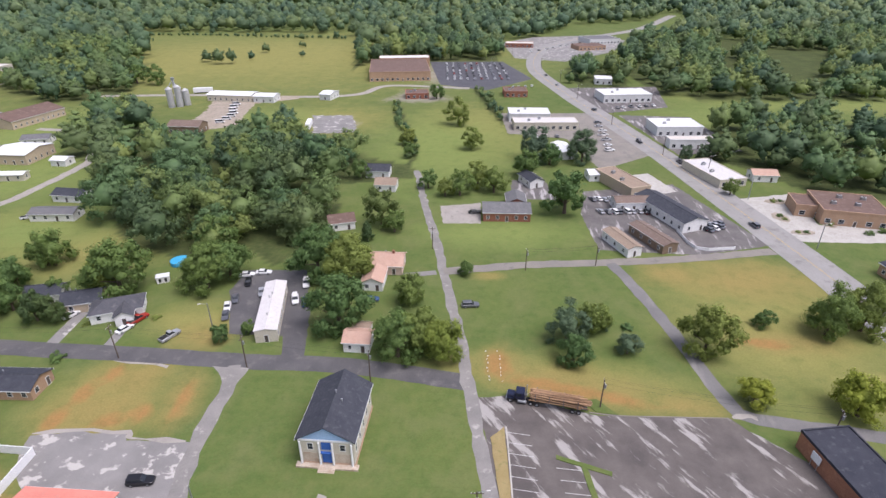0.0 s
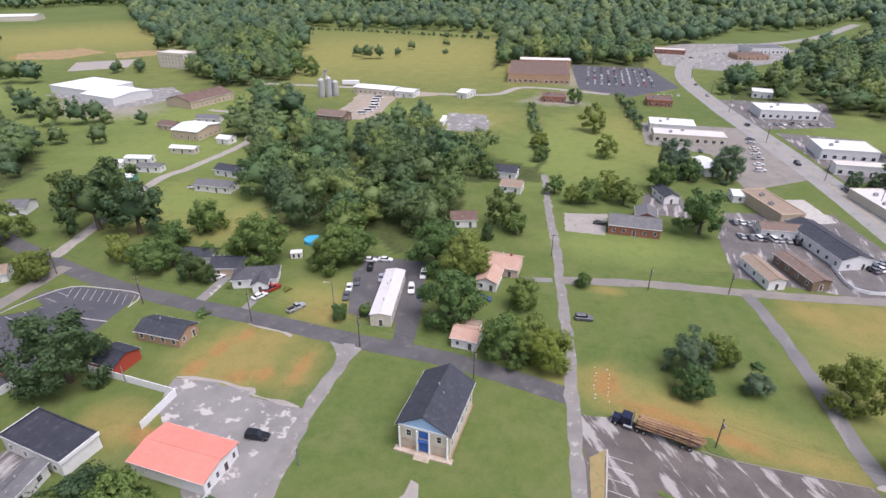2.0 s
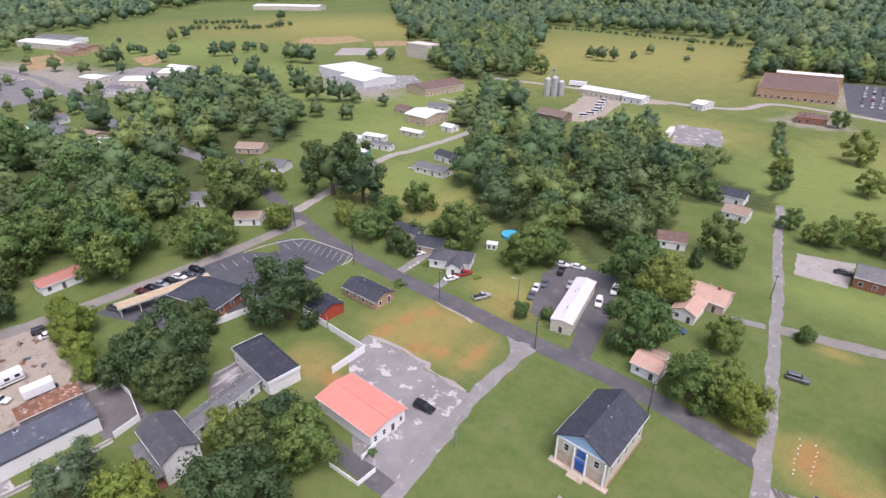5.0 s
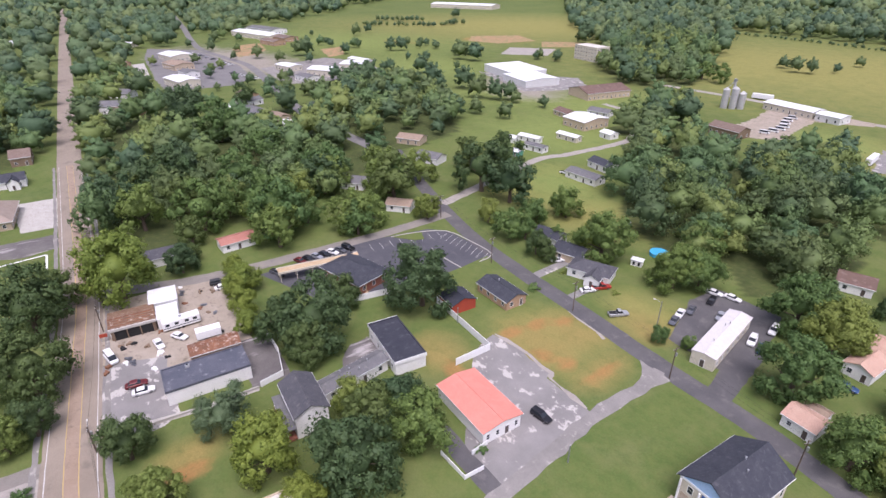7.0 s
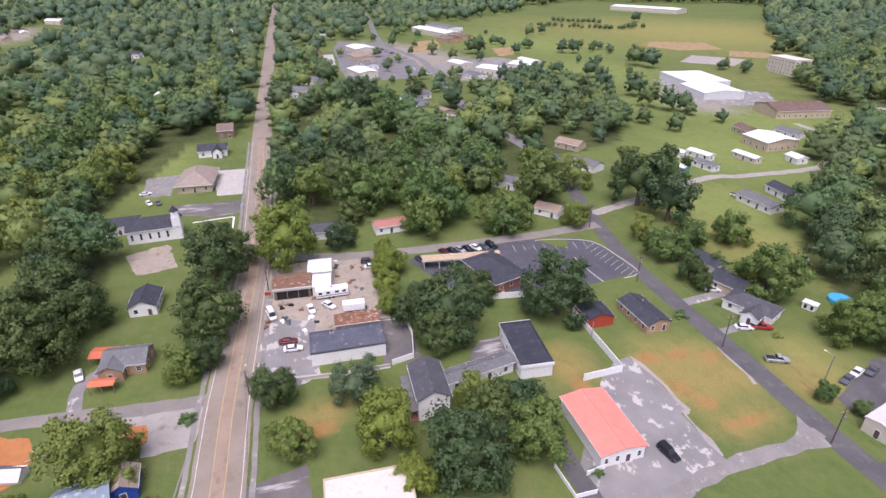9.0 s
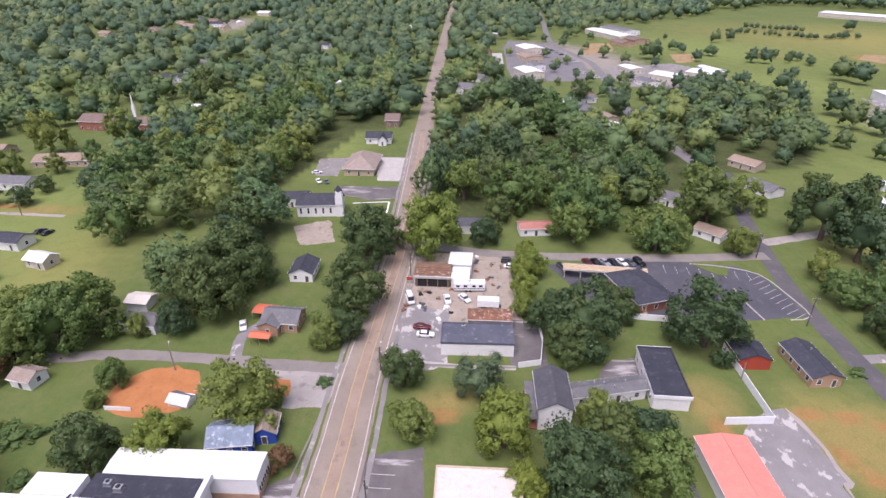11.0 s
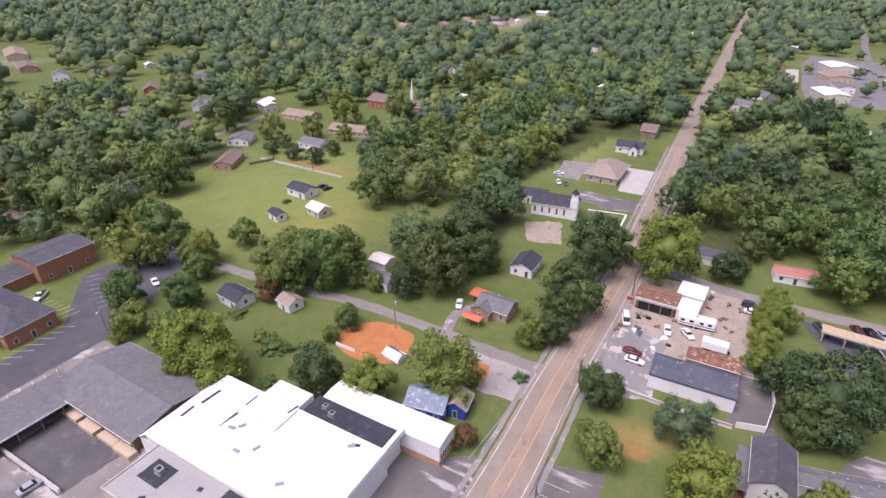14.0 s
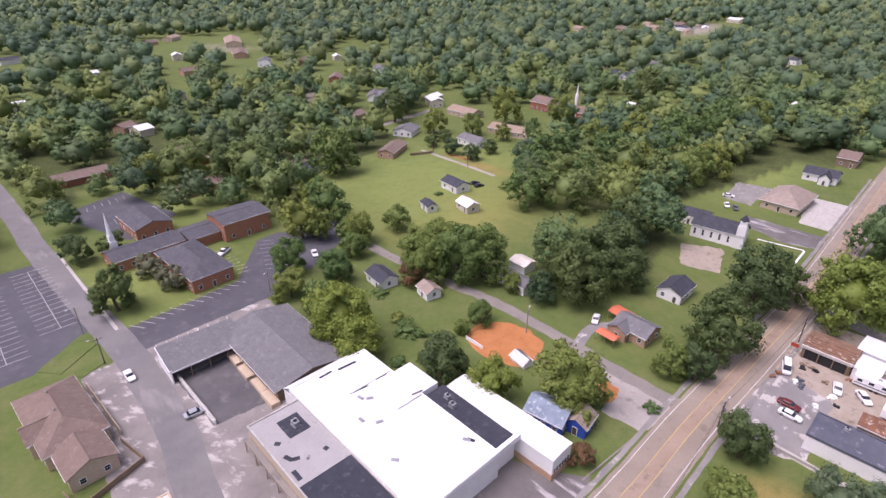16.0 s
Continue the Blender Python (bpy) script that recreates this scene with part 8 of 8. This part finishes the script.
for x in (0.95, 5.4, 6.7, 14.2, 15.5):
    for y in (-1.0, 1.0):
        w = part("wheel", rod(bmesh.new(), (x, y - 0.2, 0.5), (x, y + 0.2, 0.5), 0.5, seg=14), M["tyre"], lt)
        part("rim", rod(bmesh.new(), (x, y * 1.19, 0.5), (x, y * 1.225, 0.5), 0.28, seg=10), M["steel"], w)
for x in (6.3, 9.2, 12.2, 15.2):
    part("bunk", boxm(x - 0.1, x + 0.1, -1.25, 1.25, 1.2, 1.38), M["car_grey"], lt)
    for y in (-1.22, 1.22):
        part("stake", boxm(x - 0.06, x + 0.06, y - 0.06, y + 0.06, 1.3, 3.4), M["car_grey"], lt)
log_rng = random.Random(4)
for row in range(6):
    for col_ in range(7 - (row > 3)):
        r = log_rng.uniform(0.13, 0.19)
        y, z = -1.0 + col_ * 0.33 + (0.16 if row % 2 else 0), 1.56 + row * 0.31
        a, b = 5.3 + log_rng.uniform(-0.5, 0.6), 16.6 + log_rng.uniform(-1.5, 1.6)
        part("log", rod(bmesh.new(), (a, y + log_rng.uniform(-0.2, 0.2), z + log_rng.uniform(-0.05, 0.3)), (b, y + log_rng.uniform(-0.6, 0.6), z + log_rng.uniform(-0.1, 0.4)), r, r * 0.72, seg=7), M["log"], lt)

# ------------------------------------------------------------------ poles and wires
TOPS = {}


def utility_pole(key, x, y, h, ang=0.0, lamp=False, arms=1):
    ob = thing("utility_pole" if arms else "street_lamp", pose(x, y, 0, 0, 0, ang), "weathered wooden utility pole with a crossarm" if arms else "tall street lamp on a slim pole", "pole", "poles along the streets")
    part("post", rod(bmesh.new(), (0, 0, -0.2), (0, 0, h), 0.16, 0.11, seg=9), M["pole"] if arms else M["steel"], ob)
    for k in range(arms):
        a = part("crossarm", boxm(-1.1, 1.1, -0.06, 0.06, h - 0.55 - 0.8 * k, h - 0.42 - 0.8 * k), M["pole"], ob)
        for xx in (-0.95, -0.4, 0.4, 0.95):
            part("insulator", rod(bmesh.new(), (xx, 0, h - 0.42 - 0.8 * k), (xx, 0, h - 0.24 - 0.8 * k), 0.05, 0.035, seg=6), M["trim"], a)
    if arms:
        part("transformer", rod(bmesh.new(), (0.0, -0.35, h - 2.2), (0.0, -0.35, h - 1.3), 0.22, seg=10), M["steel"], ob)
    if lamp:
        arm = part("lamp_arm", rod(bmesh.new(), (0, 0, h - 0.3), (1.7, 0, h + 0.15), 0.045, seg=6), M["steel"], ob)
        part("lamp_head", boxm(1.55, 2.2, -0.16, 0.16, h + 0.05, h + 0.22, bevel=0.04), M["lamp_lens"], arm)
    TOPS[key] = (x, y, h - 0.25, ang)


for key, x, y, h, a, lamp, arms in (("a", -78.5, 106.4, 9.5, 85, False, 1), ("b", -46.4, 103.0, 8.9, 85, False, 1), ("c", -16.5, 97.6, 9.0, 80, False, 1), ("d", -112.5, 106.6, 9.0, 80, False, 1), ("e", -150.0, 114.6, 9.0, 75, False, 1),
                                    ("f", -59.4, 117.0, 8.8, 200, True, 0), ("g", 33.8, 89.6, 7.6, 80, False, 1), ("h", 25.6, 148.7, 7.4, 95, False, 1), ("i", 48.0, 151.6, 7.0, 95, False, 1), ("j", -3.4, 163.0, 8.0, 0, False, 1),
                                    ("k", -102.0, -6.2, 6.8, 170, True, 1), ("l", -29.6, -127.4, 7.7, 0, True, 1), ("m", -75.0, -124.6, 6.8, 30, True, 0), ("n", -200.6, -145.4, 8.2, 30, True, 1), ("o", -105.2, -55.0, 6.9, 200, True, 0), ("p", -31.2, -144.2, 8.4, 10, True, 0),
                                    ("q", -241.8, -225.7, 9.0, 0, False, 1), ("r", -93.4, 77.8, 4.8, 0, False, 0), ("s", 78.0, 80.5, 7.6, 80, False, 1), ("t", -64.5, -7.4, 7.5, 170, False, 1), ("u", -146.0, 1.6, 8.0, 170, False, 1), ("v", -190.0, 7.4, 8.0, 170, False, 1), ("w", 5.6, 62.0, 8.0, 0, True, 1), ("x", 124.5, 163.0, 9.0, 0, True, 0), ("y", 122.0, 205.0, 9.0, 0, True, 0), ("z", -44.3, 66.0, 4.5, 0, False, 0)):
    utility_pole(key, x, y, h, a, lamp, arms)
for k, (x, y) in enumerate(((108.0, 262.0), (98.0, 318.0), (92.5, 385.0), (91.0, 440.0), (117.0, 232.0), (67.0, 560.0), (42.6, 500.0), (20.0, 470.0), (86.0, 500.0))):
    utility_pole("highway%d" % k, x, y, 9.5, 5, True, 1 if k not in (6, 7) else 0)


def wire(a, b, off):
    (x0, y0, z0, r0), (x1, y1, z1, r1) = TOPS[a], TOPS[b]
    d0, d1 = radians(r0), radians(r1)
    p0, p1 = Vector((x0 + math.cos(d0) * off, y0 + math.sin(d0) * off, z0)), Vector((x1 + math.cos(d1) * off, y1 + math.sin(d1) * off, z1))
    cu = bpy.data.curves.new("power_line", "CURVE")
    cu.dimensions, cu.bevel_depth, cu.bevel_resolution = "3D", 0.016, 0
    sp_ = cu.splines.new("POLY")
    n_pt = 13
    sp_.points.add(n_pt - 1)
    sag = (p1 - p0).length * 0.022
    for i_pt in range(n_pt):
        t = i_pt / (n_pt - 1)
        q = p0.lerp(p1, t)
        sp_.points[i_pt].co = (q.x, q.y, q.z - 4 * sag * t * (1 - t), 1)
    cu.materials.append(M["wire"])
    tagged(new("power_line", cu), "thin black power line between poles", "cable", "power lines along the streets")


for a, b in (("e", "d"), ("d", "a"), ("a", "b"), ("b", "c"), ("g", "s"), ("h", "i"), ("t", "k"), ("k", "u"), ("u", "v")):
    for off in (-0.95, 0.4, 0.95):
        wire(a, b, off)


# ------------------------------------------------------------------ fences, walls and kerbs
def fence(name, label, pts, h, material, gap=2.4):
    ob = thing(name, pose(pts[0][0], pts[0][1], 0), label, "fence")
    x00, y00 = pts[0]
    for (x0, y0), (x1, y1) in zip(pts, pts[1:]):
        n = max(1, round(math.hypot(x1 - x0, y1 - y0) / gap))
        ang = math.atan2(y1 - y0, x1 - x0)
        L = math.hypot(x1 - x0, y1 - y0) / n
        for k in range(n):
            cx, cy = x0 + (x1 - x0) * (k + 0.5) / n - x00, y0 + (y1 - y0) * (k + 0.5) / n - y00
            p = part("panel", boxm(-L / 2 + 0.07, L / 2 - 0.07, -0.07, 0.07, 0.06, h), material, ob)
            p.matrix_local = Matrix.Translation((cx, cy, 0)) @ Matrix.Rotation(ang, 4, "Z")
            q = part("post", boxm(-0.09, 0.09, -0.09, 0.09, 0, h + 0.1), material, ob)
            q.matrix_local = Matrix.Translation((cx - L / 2 * math.cos(ang), cy - L / 2 * math.sin(ang), 0)) @ Matrix.Rotation(ang, 4, "Z")
    return ob


fence("board_fence", "tall white vinyl fence round a yard", [(-104.2, 79.0), (-79.4, 76.8), (-79.8, 66.4)], 2.1, M["trim"])
fence("board_fence", "tall white fence beside the bank office", [(-119.6, 57.4), (-115.9, 73.9)], 2.0, M["trim"])
fence("board_fence", "tall white fence behind the store", [(-119.6, 35.2), (-110.0, 34.6), (-101.4, 32.2), (-100.6, 26.5)], 1.7, M["trim"])
for pts in ([(-103.2, 2.5), (-101.7, 13.0)], [(-100.9, 20.0), (-100.3, 26.2)]):
    fence("block_wall", "low pale block wall before the store yard", pts, 0.8, M["concrete"], 3.0)
fence("board_fence", "low white fence by the driveway", [(-60.5, 47.6), (-53.2, 47.6), (-52.8, 52.0)], 1.1, M["trim"])
fence("board_fence", "low white fence beside the red-roofed hall", [(-56.8, 52.4), (-57.0, 56.6)], 1.2, M["trim"])
fence("board_fence", "short white fence at the clay plot", [(-92.8, -65.5), (-92.0, -59.6)], 1.1, M["trim"])
fence("block_wall", "low white wall curving round the repair yard", [(82.6, 176.0), (82.8, 166.5), (84.0, 162.6), (87.6, 161.2), (97.0, 162.4)], 1.1, M["trim"], 3.0)
fence("wood_fence", "weathered wooden fence behind a house", [(-238, -196), (-206, -172), (-196, -178)], 1.3, M["wood"], 4.0)
fence("wood_fence", "weathered wooden fence round a garden", [(-21.0, -99.0), (-21.6, -90.5), (-9.0, -88.0), (-8.6, -94.0)], 1.4, M["wood"])
fence("block_wall", "pale capped block wall beside the stone house", [(-23.4, -121.6), (-21.9, -100.8)], 1.5, M["tan_wall"], 3.0)


def strip(name, pts, w, h, label, material=None, cat="kerb"):
    return tagged(ribbon(name, pts, w, h, material or M["concrete"], thick=h + 0.02), label, cat, kind="structure")


strip("pavement_store_path", [(-104.0, 3.4), (-101.8, 14.0), (-100.6, 26.0)], 1.6, 0.12, "pale concrete walk beside the store")
strip("kerb_church", [(-44.4, -199.6), (-41.0, -170), (-37.6, -139.2)], 0.9, 0.14, "tan concrete kerb before the church")
strip("kerb_bank", [(-147.4, 91.0), (-145.2, 100.0), (-139.6, 109.2), (-128, 111.0), (-116.6, 110.6), (-115.4, 104)], 0.35, 0.16, "pale concrete kerb of the bank lot")
strip("kerb_bank_edge", [(-115.8, 97.0), (-124, 96.6), (-132, 97.2)], 0.35, 0.16, "pale concrete kerb across the lot")
strip("kerb_chapel", [(-204.3, -20.7), (-204.8, -6.4)], 0.6, 0.16, "white concrete kerb round a lawn", M["trim"])
strip("kerb_chapel_side", [(-204.5, -6.2), (-189.6, -7.4)], 0.6, 0.17, "white concrete kerb round a lawn", M["trim"])
strip("kerb_lot", [(13.0, 84.0), (12.7, 74), (12.2, 62.0)], 0.3, 0.18, "concrete kerb along the lot's grass strip")
strip("kerb_lot_edge", [(31.0, 88.0), (37.0, 87.0), (48, 86.6), (60, 86.2)], 0.25, 0.14, "worn concrete kerb at the lot's edge", M["street"])
strip("pavement_kerbside", [(-86.6, -19.0), (-71.5, -22.2)], 0.35, 0.12, "crumbling low retaining wall by the street", M["street"])
strip("pavement_pink_drive", [(-12, 145.6), (-2.0, 147.4)], 2.6, 0.03, "pale worn driveway to a house", M["patchlot"])
strip("pavement_house_drive", [(-98.4, 126.0), (-98.2, 111.5)], 3.2, 0.028, "pale worn driveway to a house", M["patchlot"])
strip("pavement_house_drive", [(-83.4, 121.0), (-83.6, 109.5)], 2.6, 0.028, "pale worn driveway to a house", M["patchlot"])
strip("pavement_bungalow_drive", [(-123.2, -38.0), (-118, -42.5), (-108.5, -42)], 3.0, 0.026, "pale worn driveway to the bungalow", M["patchlot"])


def verge(name, outline, label):
    return tagged(sheet(name, outline, 0.15, M["ground"], thick=0.17, rag=0.05), label, "verge", kind="structure")


tagged(sheet("ground_lot_strip", [(9.6, 81.0), (12.6, 84.0), (12.0, 55.0), (10.4, 55.0)], 0.15, M["straw"], thick=0.17, rag=0.1), "raised strip of dry straw-coloured grass", "verge", kind="structure")
verge("ground_lot_island", [(22.0, 76.6), (31.8, 72.6), (31.5, 71.6), (27.4, 73.2), (28.6, 55), (27.4, 55), (26.2, 73.8), (21.8, 75.6)], "narrow grass island in the lot")
verge("ground_lot_corner", [(30.8, 91.6), (33.6, 92.0), (37.0, 87.2), (32.4, 88.2)], "triangular grass corner at the pole")
verge("ground_bank_island", [(-147.4, 91.2), (-144.2, 101.6), (-139.0, 99.2), (-140.5, 96)], "grass island with a pale kerb")
verge("ground_church_verge", [(-17.9, -136.6), (-30.9, -144.4), (-31.7, -137.1), (-21.3, -131.3)], "grass verge beside the church car park")
verge("ground_market_verge", [(-22.4, -128.9), (-28.2, -131.8), (-29.6, -127.7), (-24, -126)], "small grass verge")
verge("ground_chapel_lawn", [(-203.8, -20.0), (-204.4, -6.8), (-190, -7.8), (-190, -20)], "small lawn before the white church")


def stall_lines(name, label, p, q, n, vec, w=0.12):
    """n painted lines from p to q, each along vec."""
    ob = thing(name, pose(0, 0, 0), label, "road marking", kind="structure")
    for k in range(n):
        t = k / max(1, n - 1)
        x, y = p[0] + (q[0] - p[0]) * t, p[1] + (q[1] - p[1]) * t
        L = math.hypot(*vec)
        o = part("line", boxm(0, L, -w / 2, w / 2, 0.0, 0.004), M["paint_white"], ob)
        o.matrix_local = Matrix.Translation((x, y, 0.066)) @ Matrix.Rotation(math.atan2(vec[1], vec[0]), 4, "Z")
    return ob


stall_lines("stall_marking", "slanted white stalls of the bank lot", (-138.5, 109.0), (-118.0, 110.0), 9, (2.5, -5.0))
stall_lines("stall_marking", "white stalls on the bank lot", (-147, 82), (-141, 106), 8, (4.6, -1.0))
stall_lines("stall_marking", "faded stalls along the grass strip", (12.9, 82.5), (12.4, 58.0), 10, (4.8, -0.9))
stall_lines("stall_marking", "faded stalls beside the grass island", (21.5, 73.5), (23.0, 57.0), 7, (4.6, -0.6))
stall_lines("stall_marking", "white church stalls on one side", (-33.5, -192.2), (-28.6, -151.8), 15, (-4.8, 0.5))
stall_lines("stall_marking", "white church stalls on the other side", (-33.5, -192.2), (-28.6, -151.8), 15, (4.8, -0.5))
stall_lines("stall_marking", "white church stalls farther over", (-19.5, -185.0), (-14.4, -145.2), 15, (4.8, -0.5))
stall_lines("stall_marking", "white church stalls across the aisle", (-19.5, -185.0), (-14.4, -145.2), 15, (-4.8, 0.5))
stall_lines("stall_marking", "centre line of the church stalls", (-33.5, -192.2), (-33.5, -192.2), 1, (4.9, 40.4))
stall_lines("stall_marking", "centre line of the outer stalls", (-19.5, -185.0), (-19.5, -185.0), 1, (5.1, 39.8))
stall_lines("stall_marking", "slanted white stalls along the church drive", (-40.5, -138.8), (-71.0, -138.6), 12, (-2.2, 4.4))
stall_lines("stall_marking", "white stalls between nave and gym", (-76.0, -160.0), (-74.5, -141.0), 9, (-4.6, 1.2))
stall_lines("stall_marking", "white stalls by the church trees", (-92, -155), (-82, -136.5), 8, (-3.8, 3.0))
stall_lines("stall_marking", "white stalls on the rear lot", (-60, -231), (-84, -235), 9, (1.0, 4.5))
stall_lines("stall_marking", "white stalls in the rear lot", (-68, -212), (-84, -214), 6, (0.8, 4.5))
stall_lines("stall_marking", "white stalls on the apron", (-97, -150), (-119, -149), 8, (1.5, 4.6))
stall_lines("stall_marking", "faint stalls beside the main street", (-72, -7), (-63, -9.5), 4, (0.6, 4.6))

# ------------------------------------------------------------------ yards and gardens
pool = thing("swimming_pool", pose(-83.2, 153.6, 0), "round blue above-ground swimming pool", "pool")
part("wall", rod(bmesh.new(), (0, 0, 0), (0, 0, 1.15), 3.0, seg=28), M["pool"], pool)
part("water", rod(bmesh.new(), (0, 0, 1.15), (0, 0, 1.16), 2.85, seg=28), M["pool"], pool)
part("rim", (lambda b_: (bmesh.ops.create_circle(b_, segments=28, radius=3.0), b_)[1])(bmesh.new()), M["trim"], pool)
shed = thing("play_shed", pose(-83.6, 142.4, 0, 0, 0, 20), "little white garden shed with black panels painted as shaded openings", "shed")
part("body", boxm(-1.7, 1.7, -1.1, 1.1, 0, 1.9), M["white_wall"], shed)
part("roof", boxm(-1.9, 1.9, -1.3, 1.3, 1.9, 2.05), M["roof_white_metal"], shed)
# black slabs on the solid front paint the shade inside two openings
for x in (-0.8, 0.8):
    part("opening", boxm(x - 0.35, x + 0.35, -1.13, -1.05, 0.3, 1.5), M["tyre"], shed)
dish = thing("satellite_dish", pose(-102.6, 163.0, 0), "large pale satellite dish on a post", "dish")
part("mast", rod(bmesh.new(), (0, 0, 0), (0, 0, 1.6), 0.08), M["steel"], dish)
part("bowl", rod(bmesh.new(), (0, -0.1, 1.5), (0, -0.5, 1.9), 0.3, 1.5, seg=20), M["trim"], dish)
ruin = thing("collapsed_shed", pose(-94.0, -49.5, 0, 0, 0, 75), "half-collapsed shed with grey roofing sheets", "shed")
part("wall", boxm(-2.4, 2.4, -1.6, 1.6, 0, 1.4), M["white_wall"], ruin)
bm = bmesh.new()
slab_roof(bm, [(-2.8, -2.0, 1.3), (2.6, -2.2, 1.0), (2.4, 0.1, 2.3), (-2.6, 0.0, 2.5)], 0.06)
part("roof_sheet", bm, M["roof_cream"], ruin)
bm = bmesh.new()
slab_roof(bm, [(2.4, 1.9, 0.9), (-2.7, 2.2, 1.2), (-2.6, 0.2, 2.4), (2.4, 0.3, 2.2)], 0.06)
part("roof_sheet", bm, M["shingle_grey"], ruin)
for k, (x, y, r, a) in enumerate(((-98.5, -46.5, 1.6, 20), (-96.8, -44.0, 1.2, 70))):
    rb_ = thing("rubble_heap", pose(x, y, 0, 0, 0, a), "pale heap of broken boards and rubble", "rubble", "rubble by the clay plot")
    for j in range(9):
        q = part("board", boxm(-0.9, 0.9, -0.12, 0.12, 0, 0.06), M["concrete"] if j % 2 else M["wood"], rb_)
        q.matrix_local = pose(auto_rng.uniform(-r, r), auto_rng.uniform(-r, r), 0.05 + 0.05 * j, auto_rng.uniform(-6, 6), auto_rng.uniform(-6, 6), auto_rng.uniform(0, 180))
scrap = random.Random(31)
for k in range(30):
    x, y = (scrap.uniform(-157, -136), scrap.uniform(22, 36)) if k < 14 else (scrap.uniform(-140, -120), scrap.uniform(-1, 14))
    mt = scrap.choice(("roof_rust", "wood", "car_grey", "trim", "tyre"))
    s_ = thing("scrap_pile", pose(x, y, 0, 0, 0, scrap.uniform(0, 180)), "small heap of rusty scrap and boards", "scrap", "scrap in the workshop yard")
    for j in range(3):
        q = part("scrap_piece", boxm(-scrap.uniform(0.2, 0.8), scrap.uniform(0.2, 0.8), -0.25, 0.25, 0, scrap.uniform(0.15, 0.6), bevel=0.03), M[mt], s_)
        q.matrix_local = pose(scrap.uniform(-0.5, 0.5), scrap.uniform(-0.5, 0.5), 0.02, 0, 0, scrap.uniform(0, 180))
sign = thing("shop_sign", pose(-141.0, 1.2, 0, 0, 0, 80), "small red sign on posts", "sign")
part("board", boxm(-0.9, 0.9, -0.05, 0.05, 1.4, 2.4), M["red_wall"], sign)
for x in (-0.7, 0.7):
    part("post", boxm(x - 0.05, x + 0.05, -0.05, 0.05, 0, 1.4), M["steel"], sign)
fs = thing("banner_flags", pose(11.5, 103.0, 0), "rows of small white banners in bare soil", "banners", kind="structure")
for k in range(16):
    q = part("banner", boxm(-0.14, 0.14, -0.02, 0.02, 0.0, 0.32), M["trim"], fs)
    q.matrix_local = pose(-1.0 + (k % 2) * 3.2 + scrap.uniform(-0.4, 0.4), -5 + (k // 2) * 1.5 + scrap.uniform(-0.3, 0.3), 0, 0, 0, scrap.uniform(0, 90))
